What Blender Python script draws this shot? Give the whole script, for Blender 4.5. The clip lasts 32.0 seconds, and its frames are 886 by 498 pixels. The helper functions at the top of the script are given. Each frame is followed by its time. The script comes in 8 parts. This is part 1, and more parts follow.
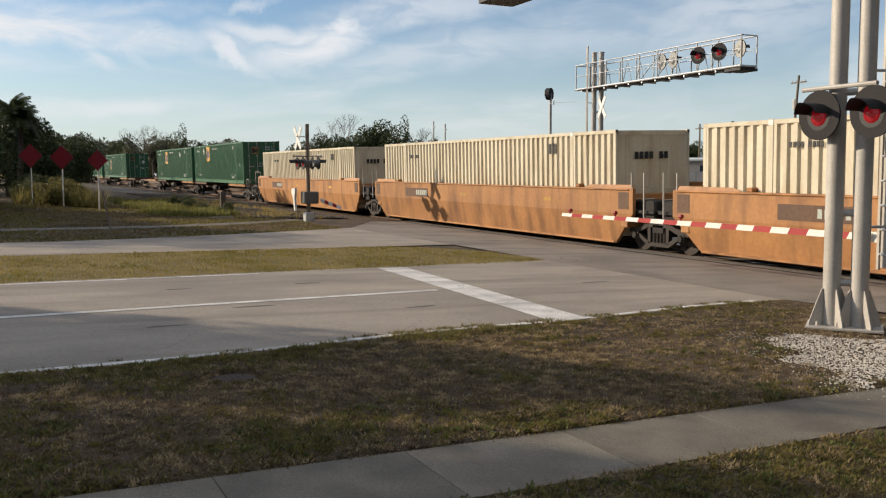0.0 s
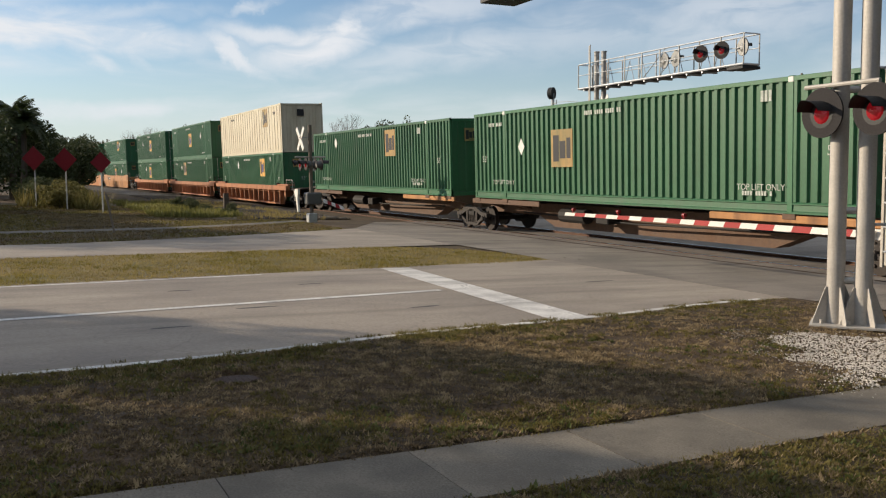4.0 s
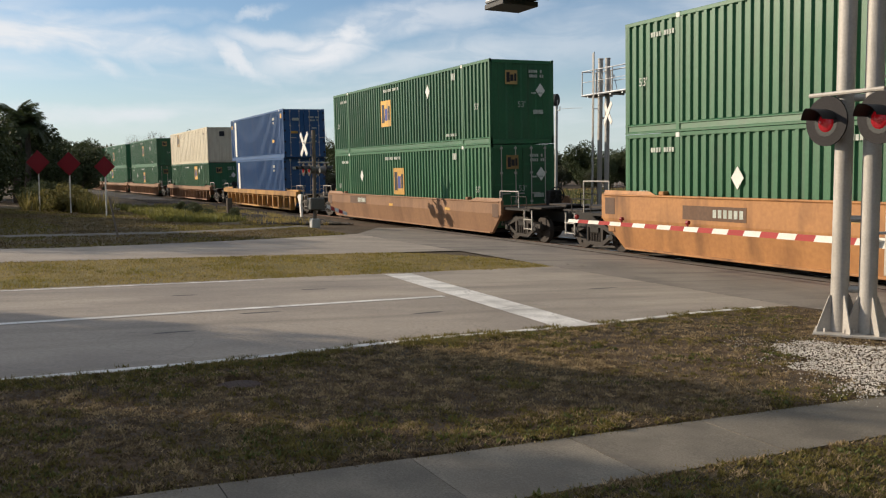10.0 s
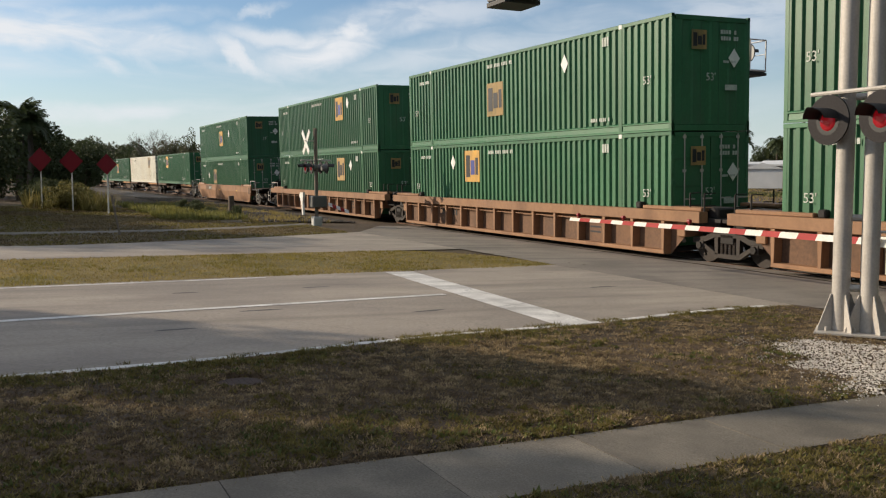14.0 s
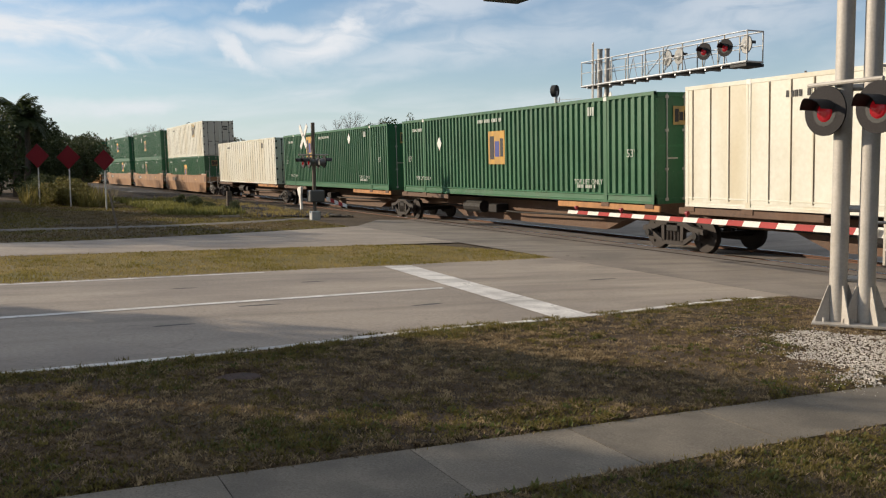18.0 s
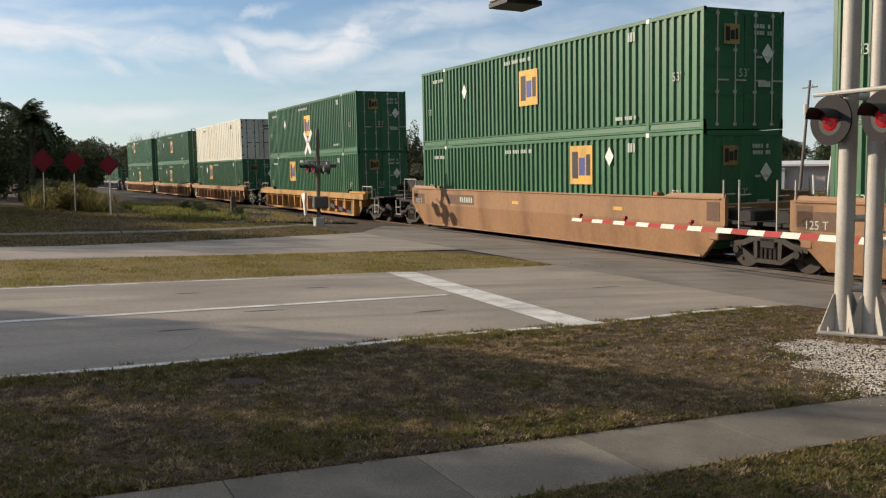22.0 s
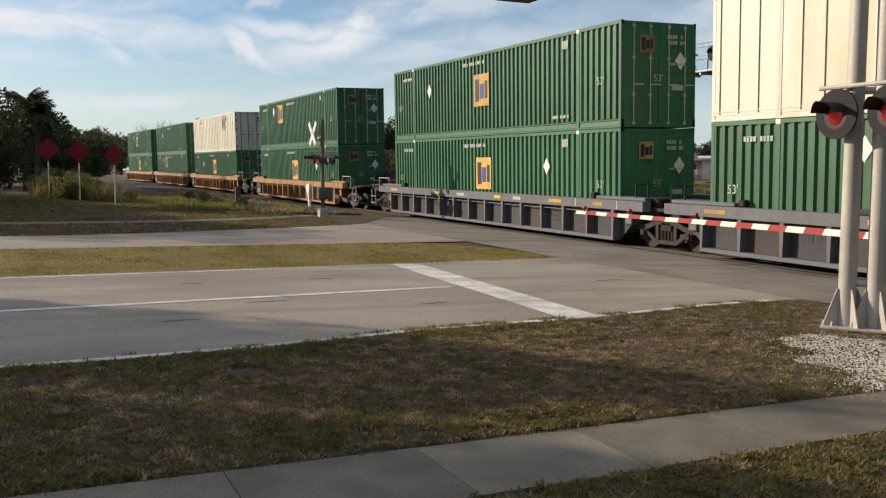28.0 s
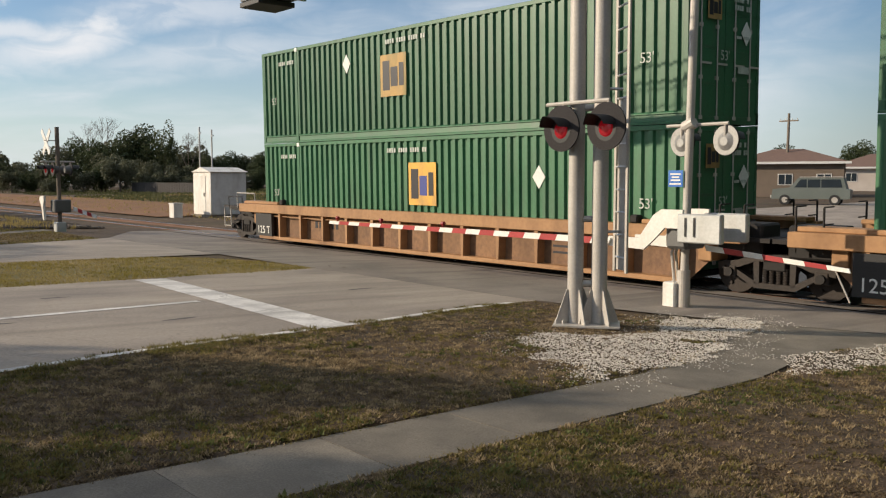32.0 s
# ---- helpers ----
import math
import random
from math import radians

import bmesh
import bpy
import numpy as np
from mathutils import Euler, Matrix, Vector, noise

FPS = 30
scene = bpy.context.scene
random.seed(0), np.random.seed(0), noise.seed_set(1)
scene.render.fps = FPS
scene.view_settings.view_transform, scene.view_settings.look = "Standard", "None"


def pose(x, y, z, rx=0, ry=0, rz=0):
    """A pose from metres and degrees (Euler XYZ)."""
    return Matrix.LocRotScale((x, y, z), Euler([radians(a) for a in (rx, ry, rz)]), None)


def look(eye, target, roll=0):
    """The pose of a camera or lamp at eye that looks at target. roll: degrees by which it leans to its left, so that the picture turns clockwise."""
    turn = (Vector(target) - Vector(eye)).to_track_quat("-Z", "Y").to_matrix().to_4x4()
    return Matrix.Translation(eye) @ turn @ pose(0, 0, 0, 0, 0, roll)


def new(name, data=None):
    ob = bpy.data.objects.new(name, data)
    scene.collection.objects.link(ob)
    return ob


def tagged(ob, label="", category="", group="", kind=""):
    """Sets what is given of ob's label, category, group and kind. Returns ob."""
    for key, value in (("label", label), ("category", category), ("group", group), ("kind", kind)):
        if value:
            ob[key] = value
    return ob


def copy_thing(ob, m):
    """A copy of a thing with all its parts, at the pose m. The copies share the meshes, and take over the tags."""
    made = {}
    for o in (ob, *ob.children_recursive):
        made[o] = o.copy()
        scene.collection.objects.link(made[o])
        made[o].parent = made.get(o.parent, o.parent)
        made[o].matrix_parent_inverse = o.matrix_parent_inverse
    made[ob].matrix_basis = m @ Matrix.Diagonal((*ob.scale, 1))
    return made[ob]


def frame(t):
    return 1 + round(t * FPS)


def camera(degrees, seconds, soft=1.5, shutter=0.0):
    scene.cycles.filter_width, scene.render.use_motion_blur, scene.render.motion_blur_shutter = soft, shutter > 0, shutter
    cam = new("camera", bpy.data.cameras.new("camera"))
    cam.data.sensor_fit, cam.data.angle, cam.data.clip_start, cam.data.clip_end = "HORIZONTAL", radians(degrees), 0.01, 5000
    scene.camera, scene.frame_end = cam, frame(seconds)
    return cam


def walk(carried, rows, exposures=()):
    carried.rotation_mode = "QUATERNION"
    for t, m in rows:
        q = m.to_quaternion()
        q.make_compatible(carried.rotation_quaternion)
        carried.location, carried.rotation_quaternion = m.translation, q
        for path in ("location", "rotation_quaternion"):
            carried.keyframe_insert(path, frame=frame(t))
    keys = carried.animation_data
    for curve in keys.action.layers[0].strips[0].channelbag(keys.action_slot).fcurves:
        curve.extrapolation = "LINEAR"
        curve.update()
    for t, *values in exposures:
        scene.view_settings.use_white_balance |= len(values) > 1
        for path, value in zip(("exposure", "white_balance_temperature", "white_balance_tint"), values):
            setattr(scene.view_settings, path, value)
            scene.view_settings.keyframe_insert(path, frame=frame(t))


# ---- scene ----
EXPOSURE = 0.05
cam = camera(52.92, 32.0, soft=1.2)


def shot(x, y, z, yaw, pitch, roll):
    """A pose of the held camera: yaw from +y to the left, pitch up, roll."""
    return pose(x, y, z, 90 + pitch, 0, yaw) @ pose(0, 0, 0, 0, 0, roll)


# seconds, x, y, z, yaw, pitch, roll; x runs along the track, y across it
PATH = [
    (0.0, 31.884, -15.012, 1.958, 63.61, -4.77, -0.19),
    (0.5, 31.887, -15.010, 1.959, 63.64, -4.78, -0.29),
    (1.0, 31.884, -15.011, 1.957, 63.67, -4.83, -0.31),
    (1.5, 31.888, -15.007, 1.957, 63.76, -4.90, -0.36),
    (2.0, 31.885, -15.005, 1.956, 63.77, -4.91, -0.43),
    (2.5, 31.886, -15.004, 1.958, 63.77, -4.86, -0.47),
    (3.0, 31.883, -15.000, 1.959, 63.81, -4.80, -0.48),
    (3.5, 31.882, -15.002, 1.956, 63.81, -4.78, -0.53),
    (5.5, 31.875, -15.004, 1.954, 63.95, -4.62, -0.36),
    (6.0, 31.869, -15.005, 1.958, 64.02, -4.56, -0.31),
    (6.5, 31.874, -15.007, 1.958, 64.05, -4.44, -0.24),
    (7.0, 31.877, -15.011, 1.958, 63.95, -4.45, -0.11),
    (7.5, 31.876, -15.004, 1.958, 63.95, -4.46, -0.18),
    (8.0, 31.876, -15.007, 1.960, 63.92, -4.44, -0.20),
    (8.5, 31.884, -15.004, 1.959, 63.97, -4.38, -0.18),
    (9.0, 31.883, -15.013, 1.962, 63.95, -4.38, -0.12),
    (9.5, 31.881, -15.007, 1.961, 64.00, -4.39, -0.13),
    (10.0, 31.873, -15.008, 1.959, 64.00, -4.38, -0.22),
    (10.5, 31.878, -15.006, 1.955, 64.01, -4.39, -0.32),
    (11.0, 31.876, -15.006, 1.960, 64.00, -4.39, -0.31),
    (11.5, 31.883, -15.013, 1.961, 63.99, -4.33, -0.18),
    (12.0, 31.877, -15.008, 1.958, 64.03, -4.32, -0.13),
    (12.5, 31.880, -15.004, 1.958, 64.14, -4.32, -0.13),
    (13.0, 31.873, -15.005, 1.956, 64.05, -4.31, -0.04),
    (13.5, 31.881, -15.003, 1.957, 64.06, -4.39, -0.04),
    (14.0, 31.883, -15.005, 1.957, 64.12, -4.49, -0.11),
    (14.5, 31.880, -15.002, 1.955, 64.12, -4.53, -0.08),
    (16.5, 31.880, -14.996, 1.961, 64.12, -4.67, -0.25),
    (17.0, 31.878, -14.998, 1.957, 64.02, -4.79, -0.34),
    (17.5, 31.895, -14.998, 1.962, 63.99, -5.03, -0.45),
    (18.0, 31.891, -14.999, 1.960, 64.03, -4.91, -0.50),
    (18.5, 31.881, -15.002, 1.953, 64.02, -4.70, -0.41),
    (19.0, 31.887, -15.010, 1.959, 64.09, -4.71, -0.46),
    (19.5, 31.883, -15.018, 1.957, 64.01, -4.58, -0.46),
    (20.0, 31.888, -15.017, 1.958, 63.91, -4.27, -0.29),
    (20.5, 31.888, -15.018, 1.959, 63.88, -4.34, -0.07),
    (21.0, 31.890, -15.021, 1.957, 63.98, -4.40, 0.03),
    (21.5, 31.897, -15.023, 1.959, 64.11, -4.44, -0.02),
    (22.0, 31.885, -15.016, 1.955, 64.23, -4.45, -0.15),
    (22.5, 31.887, -15.018, 1.959, 64.31, -4.36, -0.06),
    (23.0, 31.890, -15.017, 1.958, 64.31, -4.35, -0.08),
    (23.5, 31.891, -15.013, 1.953, 64.33, -4.42, -0.17),
    (24.0, 31.887, -15.006, 1.958, 64.40, -4.55, -0.28),
    (24.5, 31.891, -15.002, 1.959, 64.44, -4.55, -0.29),
    (25.0, 31.892, -15.000, 1.959, 64.39, -4.67, -0.33),
    (25.5, 31.882, -15.000, 1.959, 64.44, -4.74, -0.44),
    (27.5, 31.881, -15.003, 1.955, 64.44, -4.78, 0.28),
    (28.0, 31.883, -14.998, 1.959, 64.51, -4.99, 0.19),
    (28.5, 31.879, -14.995, 1.956, 64.41, -5.06, 0.14),
    (29.0, 31.880, -14.999, 1.959, 64.27, -5.08, 0.33),
    (29.5, 31.884, -15.000, 1.957, 64.06, -5.07, 0.34),
    (30.0, 31.889, -15.000, 1.955, 63.70, -5.02, 0.33),
    (30.5, 31.906, -14.993, 1.962, 62.81, -5.05, 0.24),
    (31.0, 31.928, -14.981, 1.961, 61.33, -5.24, 0.03),
    (31.1, 31.932, -14.978, 1.961, 60.89, -5.23, 0.00),
    (31.2, 31.937, -14.974, 1.962, 60.38, -5.21, -0.02),
    (31.3, 31.943, -14.969, 1.963, 59.71, -5.19, -0.06),
    (31.4, 31.951, -14.963, 1.964, 58.89, -5.17, -0.11),
    (31.5, 31.960, -14.956, 1.965, 57.94, -5.14, -0.16),
    (31.6, 31.965, -14.951, 1.965, 56.61, -5.01, -0.13),
    (31.7, 31.972, -14.944, 1.964, 55.11, -4.87, -0.09),
    (31.8, 31.980, -14.937, 1.963, 53.38, -4.70, -0.05),
    (31.9, 31.988, -14.929, 1.962, 51.43, -4.52, -0.00),
    (32.0, 31.999, -14.919, 1.961, 49.08, -4.29, 0.05),
]
walk(cam, [(r[0], shot(*r[1:])) for r in PATH], [(0.0, EXPOSURE), (32.0, EXPOSURE)])
# ---- world and sun ----
SUN_ELEVATION, SUN_FROM = 19.0, (-0.659, -0.752)      # height in degrees; where the sun stands, in plan


def build_world():
    """A pale winter sky with drawn-out cirrus."""
    w = bpy.data.worlds.new("sky")
    scene.world = w
    w.use_nodes = True
    nt = w.node_tree
    nt.nodes.clear()
    N, L = nt.nodes.new, nt.links.new
    sky = N("ShaderNodeTexSky")
    sky.sky_type, sky.sun_disc = "NISHITA", False
    sky.sun_elevation = radians(SUN_ELEVATION)
    sky.sun_rotation = math.atan2(SUN_FROM[0], SUN_FROM[1])
    sky.air_density, sky.dust_density, sky.ozone_density = 1.0, 0.4, 3.4
    co = N("ShaderNodeTexCoord")
    sep = N("ShaderNodeSeparateXYZ")
    L(co.outputs["Generated"], sep.inputs[0])
    az = N("ShaderNodeMath"); az.operation = "ARCTAN2"
    L(sep.outputs[0], az.inputs[0]); L(sep.outputs[1], az.inputs[1])
    com = N("ShaderNodeCombineXYZ")
    L(az.outputs[0], com.inputs[0]); L(sep.outputs[2], com.inputs[1])

    def veil(turn, scale, shift, size, detail, lo, hi, bend):
        mp = N("ShaderNodeMapping")
        mp.inputs["Rotation"].default_value = (0, 0, radians(turn))
        mp.inputs["Scale"].default_value = scale
        mp.inputs["Location"].default_value = shift
        L(com.outputs[0], mp.inputs[0])
        n = N("ShaderNodeTexNoise")
        n.inputs["Scale"].default_value, n.inputs["Detail"].default_value = size, detail
        n.inputs["Roughness"].default_value, n.inputs["Distortion"].default_value = 0.55, bend
        L(mp.outputs[0], n.inputs[0])
        r = N("ShaderNodeMapRange")
        r.interpolation_type = "SMOOTHSTEP"
        r.inputs[1].default_value, r.inputs[2].default_value = lo, hi
        L(n.outputs[0], r.inputs[0])
        return r.outputs[0]
    broad = veil(-4, (1.3, 6.5, 1), CLOUD_SHIFT, 1.5, 7, 0.46, 0.66, 0.6)
    wisps = veil(9, (2.2, 11.0, 1), (1.7, 0.4, 0), 2.2, 10, 0.36, 0.66, 1.3)
    fibre = veil(12, (5.0, 16.0, 1), (0.3, 2.2, 0), 2.6, 9, 0.30, 0.62, 0.9)
    # the drawn-out cirrus: wobbled ellipses broken up by fibres
    wob = N("ShaderNodeTexNoise")
    wob.inputs["Scale"].default_value, wob.inputs["Detail"].default_value, wob.inputs["Roughness"].default_value = 9.0, 6, 0.6
    L(com.outputs[0], wob.inputs[0])
    off = N("ShaderNodeVectorMath"); off.operation = "SUBTRACT"; off.inputs[1].default_value = (0.5, 0.5, 0.5)
    L(wob.outputs["Color"], off.inputs[0])
    amp = N("ShaderNodeVectorMath"); amp.operation = "MULTIPLY_ADD"; amp.inputs[1].default_value = (0.10, 0.045, 0)
    L(off.outputs[0], amp.inputs[0]); L(com.outputs[0], amp.inputs[2])
    total = None
    for bearing, height, half_long, half_wide, tilt, weight in CIRRUS:
        mp = N("ShaderNodeMapping"); mp.vector_type = "TEXTURE"
        mp.inputs["Location"].default_value = (radians(bearing), radians(height), 0)
        mp.inputs["Rotation"].default_value = (0, 0, radians(tilt))
        mp.inputs["Scale"].default_value = (radians(half_long), radians(half_wide), 1)
        L(amp.outputs[0], mp.inputs[0])
        ln = N("ShaderNodeVectorMath"); ln.operation = "LENGTH"
        L(mp.outputs[0], ln.inputs[0])
        rg = N("ShaderNodeMapRange"); rg.interpolation_type = "SMOOTHSTEP"
        rg.inputs[1].default_value, rg.inputs[2].default_value = 0.15, 1.25
        rg.inputs[3].default_value, rg.inputs[4].default_value = weight, 0.0
        L(ln.outputs["Value"], rg.inputs[0])
        if total is None:
            total = rg.outputs[0]
        else:
            mxm = N("ShaderNodeMath"); mxm.operation = "MAXIMUM"
            L(total, mxm.inputs[0]); L(rg.outputs[0], mxm.inputs[1])
            total = mxm.outputs[0]
    grain = N("ShaderNodeMapRange"); grain.inputs[3].default_value, grain.inputs[4].default_value = 0.45, 1.0
    L(fibre, grain.inputs[0])
    streak = N("ShaderNodeMath"); streak.operation = "MULTIPLY"
    L(total, streak.inputs[0]); L(grain.outputs[0], streak.inputs[1])
    half = N("ShaderNodeMath"); half.operation = "MULTIPLY"
    L(broad, half.inputs[0]); L(wisps, half.inputs[1])
    both = N("ShaderNodeMath"); both.operation = "MULTIPLY_ADD"; both.use_clamp = True
    # an unseen veil added overhead to brighten the shaded ground
    high = N("ShaderNodeMapRange"); high.interpolation_type = "SMOOTHSTEP"
    high.inputs[1].default_value, high.inputs[2].default_value = 0.20, 0.60
    high.inputs[3].default_value, high.inputs[4].default_value = 0.0, 0.50
    L(sep.outputs[2], high.inputs[0])
    low_part = N("ShaderNodeMath"); low_part.operation = "MULTIPLY_ADD"; low_part.inputs[1].default_value = 0.36
    L(half.outputs[0], low_part.inputs[0]); L(high.outputs[0], low_part.inputs[2])
    both.inputs[1].default_value = 1.0
    L(low_part.outputs[0], both.inputs[0]); L(streak.outputs[0], both.inputs[2])
    # pale haze above the horizon
    hz = N("ShaderNodeMapRange"); hz.interpolation_type = "SMOOTHSTEP"
    hz.inputs[1].default_value, hz.inputs[2].default_value = -0.02, 0.17
    hz.inputs[3].default_value, hz.inputs[4].default_value = 0.78, 0.0
    L(sep.outputs[2], hz.inputs[0])
    tint = N("ShaderNodeMix"); tint.data_type, tint.blend_type = "RGBA", "MULTIPLY"
    tint.inputs[0].default_value, tint.inputs[7].default_value = 1.0, (1.12, 1.06, 1.04, 1)
    L(sky.outputs[0], tint.inputs[6])
    m0 = N("ShaderNodeMix"); m0.data_type = "RGBA"
    L(hz.outputs[0], m0.inputs[0]); L(tint.outputs[2], m0.inputs[6])
    m0.inputs[7].default_value = HAZE_COLOUR
    mix = N("ShaderNodeMix"); mix.data_type = "RGBA"
    L(both.outputs[0], mix.inputs[0])
    L(m0.outputs[2], mix.inputs[6])
    mix.inputs[7].default_value = CLOUD_COLOUR
    # the sky is dimmed away from the sun to darken shaded end faces
    dot = N("ShaderNodeVectorMath"); dot.operation = "DOT_PRODUCT"
    flat = math.cos(radians(SUN_ELEVATION))
    dot.inputs[1].default_value = (SUN_FROM[0] * flat, SUN_FROM[1] * flat, math.sin(radians(SUN_ELEVATION)))
    L(co.outputs["Generated"], dot.inputs[0])
    deep = N("ShaderNodeMapRange"); deep.interpolation_type = "SMOOTHSTEP"
    deep.inputs[1].default_value, deep.inputs[2].default_value = -0.65, -0.24
    deep.inputs[3].default_value, deep.inputs[4].default_value = 0.08, 1.0
    L(dot.outputs["Value"], deep.inputs[0])
    shade = N("ShaderNodeVectorMath"); shade.operation = "SCALE"
    L(mix.outputs[2], shade.inputs[0]); L(deep.outputs[0], shade.inputs[3])
    bg = N("ShaderNodeBackground")
    bg.inputs[1].default_value = SKY_STRENGTH
    L(shade.outputs[0], bg.inputs[0])
    L(bg.outputs[0], N("ShaderNodeOutputWorld").inputs[0])


# bearing and height of each cloud's middle, half length, half width and tilt in degrees; its weight
CIRRUS = [
    (-85.0, 8.23, 12.00, 1.09, -2, 0.85), (-85.9, 9.11, 9.46, 0.58, 6, 0.55),
    (-89.3, 8.09, 5.82, 0.95, 0, 0.85), (-72.1, 8.16, 4.73, 1.53, 14, 1.00),
    (-70.1, 9.47, 2.18, 0.73, 30, 0.95), (-76.7, 7.54, 2.26, 0.73, -42, 0.90),
    (-74.9, 8.73, 4.00, 0.80, -4, 0.80), (-63.4, 7.83, 9.46, 1.64, 6, 0.55),
    (-64.9, 10.23, 8.37, 1.16, 4, 0.62), (-75.8, 10.37, 1.67, 0.36, 28, 0.60),
    (-84.9, 6.87, 1.60, 0.40, -24, 0.60), (-82.8, 7.19, 1.75, 0.36, -30, 0.50),
    (-85.3, 4.02, 8.73, 0.73, 2, 0.62), (-54.4, 8.85, 9.46, 2.55, 8, 0.45),
    (-45.9, 9.04, 9.46, 3.27, 4, 0.55), (-98.6, 6.13, 10.91, 2.18, 4, 0.60),
    (-69.2, 5.86, 8.73, 0.65, 8, 0.30), (-94.7, 8.68, 9.46, 1.09, 10, 0.50),
    (-33.8, 5.43, 9.46, 4.37, 5, 0.60), (-54.4, 4.02, 15.28, 1.46, 4, 0.25),
]
CLOUD_SHIFT, CLOUD_COLOUR, HAZE_COLOUR, SKY_STRENGTH = (0.35, 0.15, 0), (6.7, 6.9, 7.2, 1), (5.2, 6.1, 6.4, 1), 0.116
build_world()
sun_data = bpy.data.lights.new("sun", "SUN")
sun_data.energy, sun_data.angle, sun_data.color = 5.0, radians(0.6), (1.0, 0.84, 0.64)
sun = new("sun", sun_data)
_c = math.cos(radians(SUN_ELEVATION))
sun.matrix_world = look((0, 0, 30), (-SUN_FROM[0] * _c, -SUN_FROM[1] * _c, 30 - math.sin(radians(SUN_ELEVATION))))

# ---- small tools ----
def part(name, bm, material=None, parent=None, label="", smooth=False):
    """Links a bmesh (or a mesh) as one mesh object under a thing or a part."""
    if isinstance(bm, bmesh.types.BMesh):
        me = bpy.data.meshes.new(name)
        bm.normal_update()
        bm.to_mesh(me)
        bm.free()
        if smooth:
            for p in me.polygons:
                p.use_smooth = True
    else:
        me = bm
    if material is not None and not me.materials:
        me.materials.append(material)
    ob = new(name, me)
    if parent is not None:
        ob.parent = parent
    if label:
        ob["label"] = label
    return ob


def thing(name, m, label, category, group="", kind=""):
    ob = new(name)
    ob.empty_display_size = 0.3
    ob.matrix_world = m
    return tagged(ob, label, category, group, kind)


def box(bm, x0, x1, y0, y1, z0, z1, bevel=0.0):
    """An axis-aligned block, with its edges cut where bevel is given."""
    vs = [bm.verts.new((x, y, z)) for x in (x0, x1) for y in (y0, y1) for z in (z0, z1)]
    fs = [bm.faces.new([vs[i] for i in q]) for q in
          ((0, 1, 3, 2), (4, 6, 7, 5), (0, 4, 5, 1), (2, 3, 7, 6), (0, 2, 6, 4), (1, 5, 7, 3))]
    if bevel:
        es = list({e for f in fs for e in f.edges})
        bmesh.ops.bevel(bm, geom=es, offset=bevel, segments=1, affect="EDGES", profile=0.5)
    return bm


def rod(bm, a, b, r, n=8, r2=None, caps=True):
    """A round bar from a to b."""
    a, b = Vector(a), Vector(b)
    r2 = r if r2 is None else r2
    q = (b - a).to_track_quat("Z", "Y")
    ra, rb = [], []
    for i in range(n):
        w = 2 * math.pi * i / n
        d = q @ Vector((math.cos(w), math.sin(w), 0))
        ra.append(bm.verts.new(a + d * r))
        rb.append(bm.verts.new(b + d * r2))
    for i in range(n):
        bm.faces.new((ra[i], ra[(i + 1) % n], rb[(i + 1) % n], rb[i]))
    if caps:
        bm.faces.new(ra[::-1])
        bm.faces.new(rb)
    return bm


def pipe(bm, pts, r, n=6):
    for a, b in zip(pts, pts[1:]):
        rod(bm, a, b, r, n)
    return bm


def slab(bm, outline, depth, axis="y", at=0.0):
    """An outline in the plane across axis, drawn out by depth from at."""
    def put(u, v, w):
        return {"x": (w, u, v), "y": (u, w, v), "z": (u, v, w)}[axis]
    f0 = [bm.verts.new(put(u, v, at)) for u, v in outline]
    f1 = [bm.verts.new(put(u, v, at + depth)) for u, v in outline]
    n = len(outline)
    bm.faces.new(f0)
    bm.faces.new(f1[::-1])
    for i in range(n):
        bm.faces.new((f0[i], f1[i], f1[(i + 1) % n], f0[(i + 1) % n]))
    return bm


def B():
    return bmesh.new()


def fixed(bm):
    bmesh.ops.recalc_face_normals(bm, faces=bm.faces)
    return bm


def lettering(name, words, size, material, m, parent):
    """Raised paint in the built-in font: drawn in x and y of m."""
    cu = bpy.data.curves.new(name, "FONT")
    cu.body, cu.size, cu.align_x, cu.align_y, cu.extrude = words, size, "CENTER", "CENTER", 0.001
    tmp = new(name, cu)
    me = bpy.data.meshes.new_from_object(tmp.evaluated_get(bpy.context.evaluated_depsgraph_get()))
    bpy.data.objects.remove(tmp)
    me.transform(m)
    return part(name, me, material, parent)


def from_arrays(name, verts, faces, material, smooth=False):
    me = bpy.data.meshes.new(name)
    me.from_pydata([tuple(v) for v in verts], [], [tuple(f) for f in faces])
    me.materials.append(material)
    if smooth:
        me.polygons.foreach_set("use_smooth", [True] * len(me.polygons))
    return me


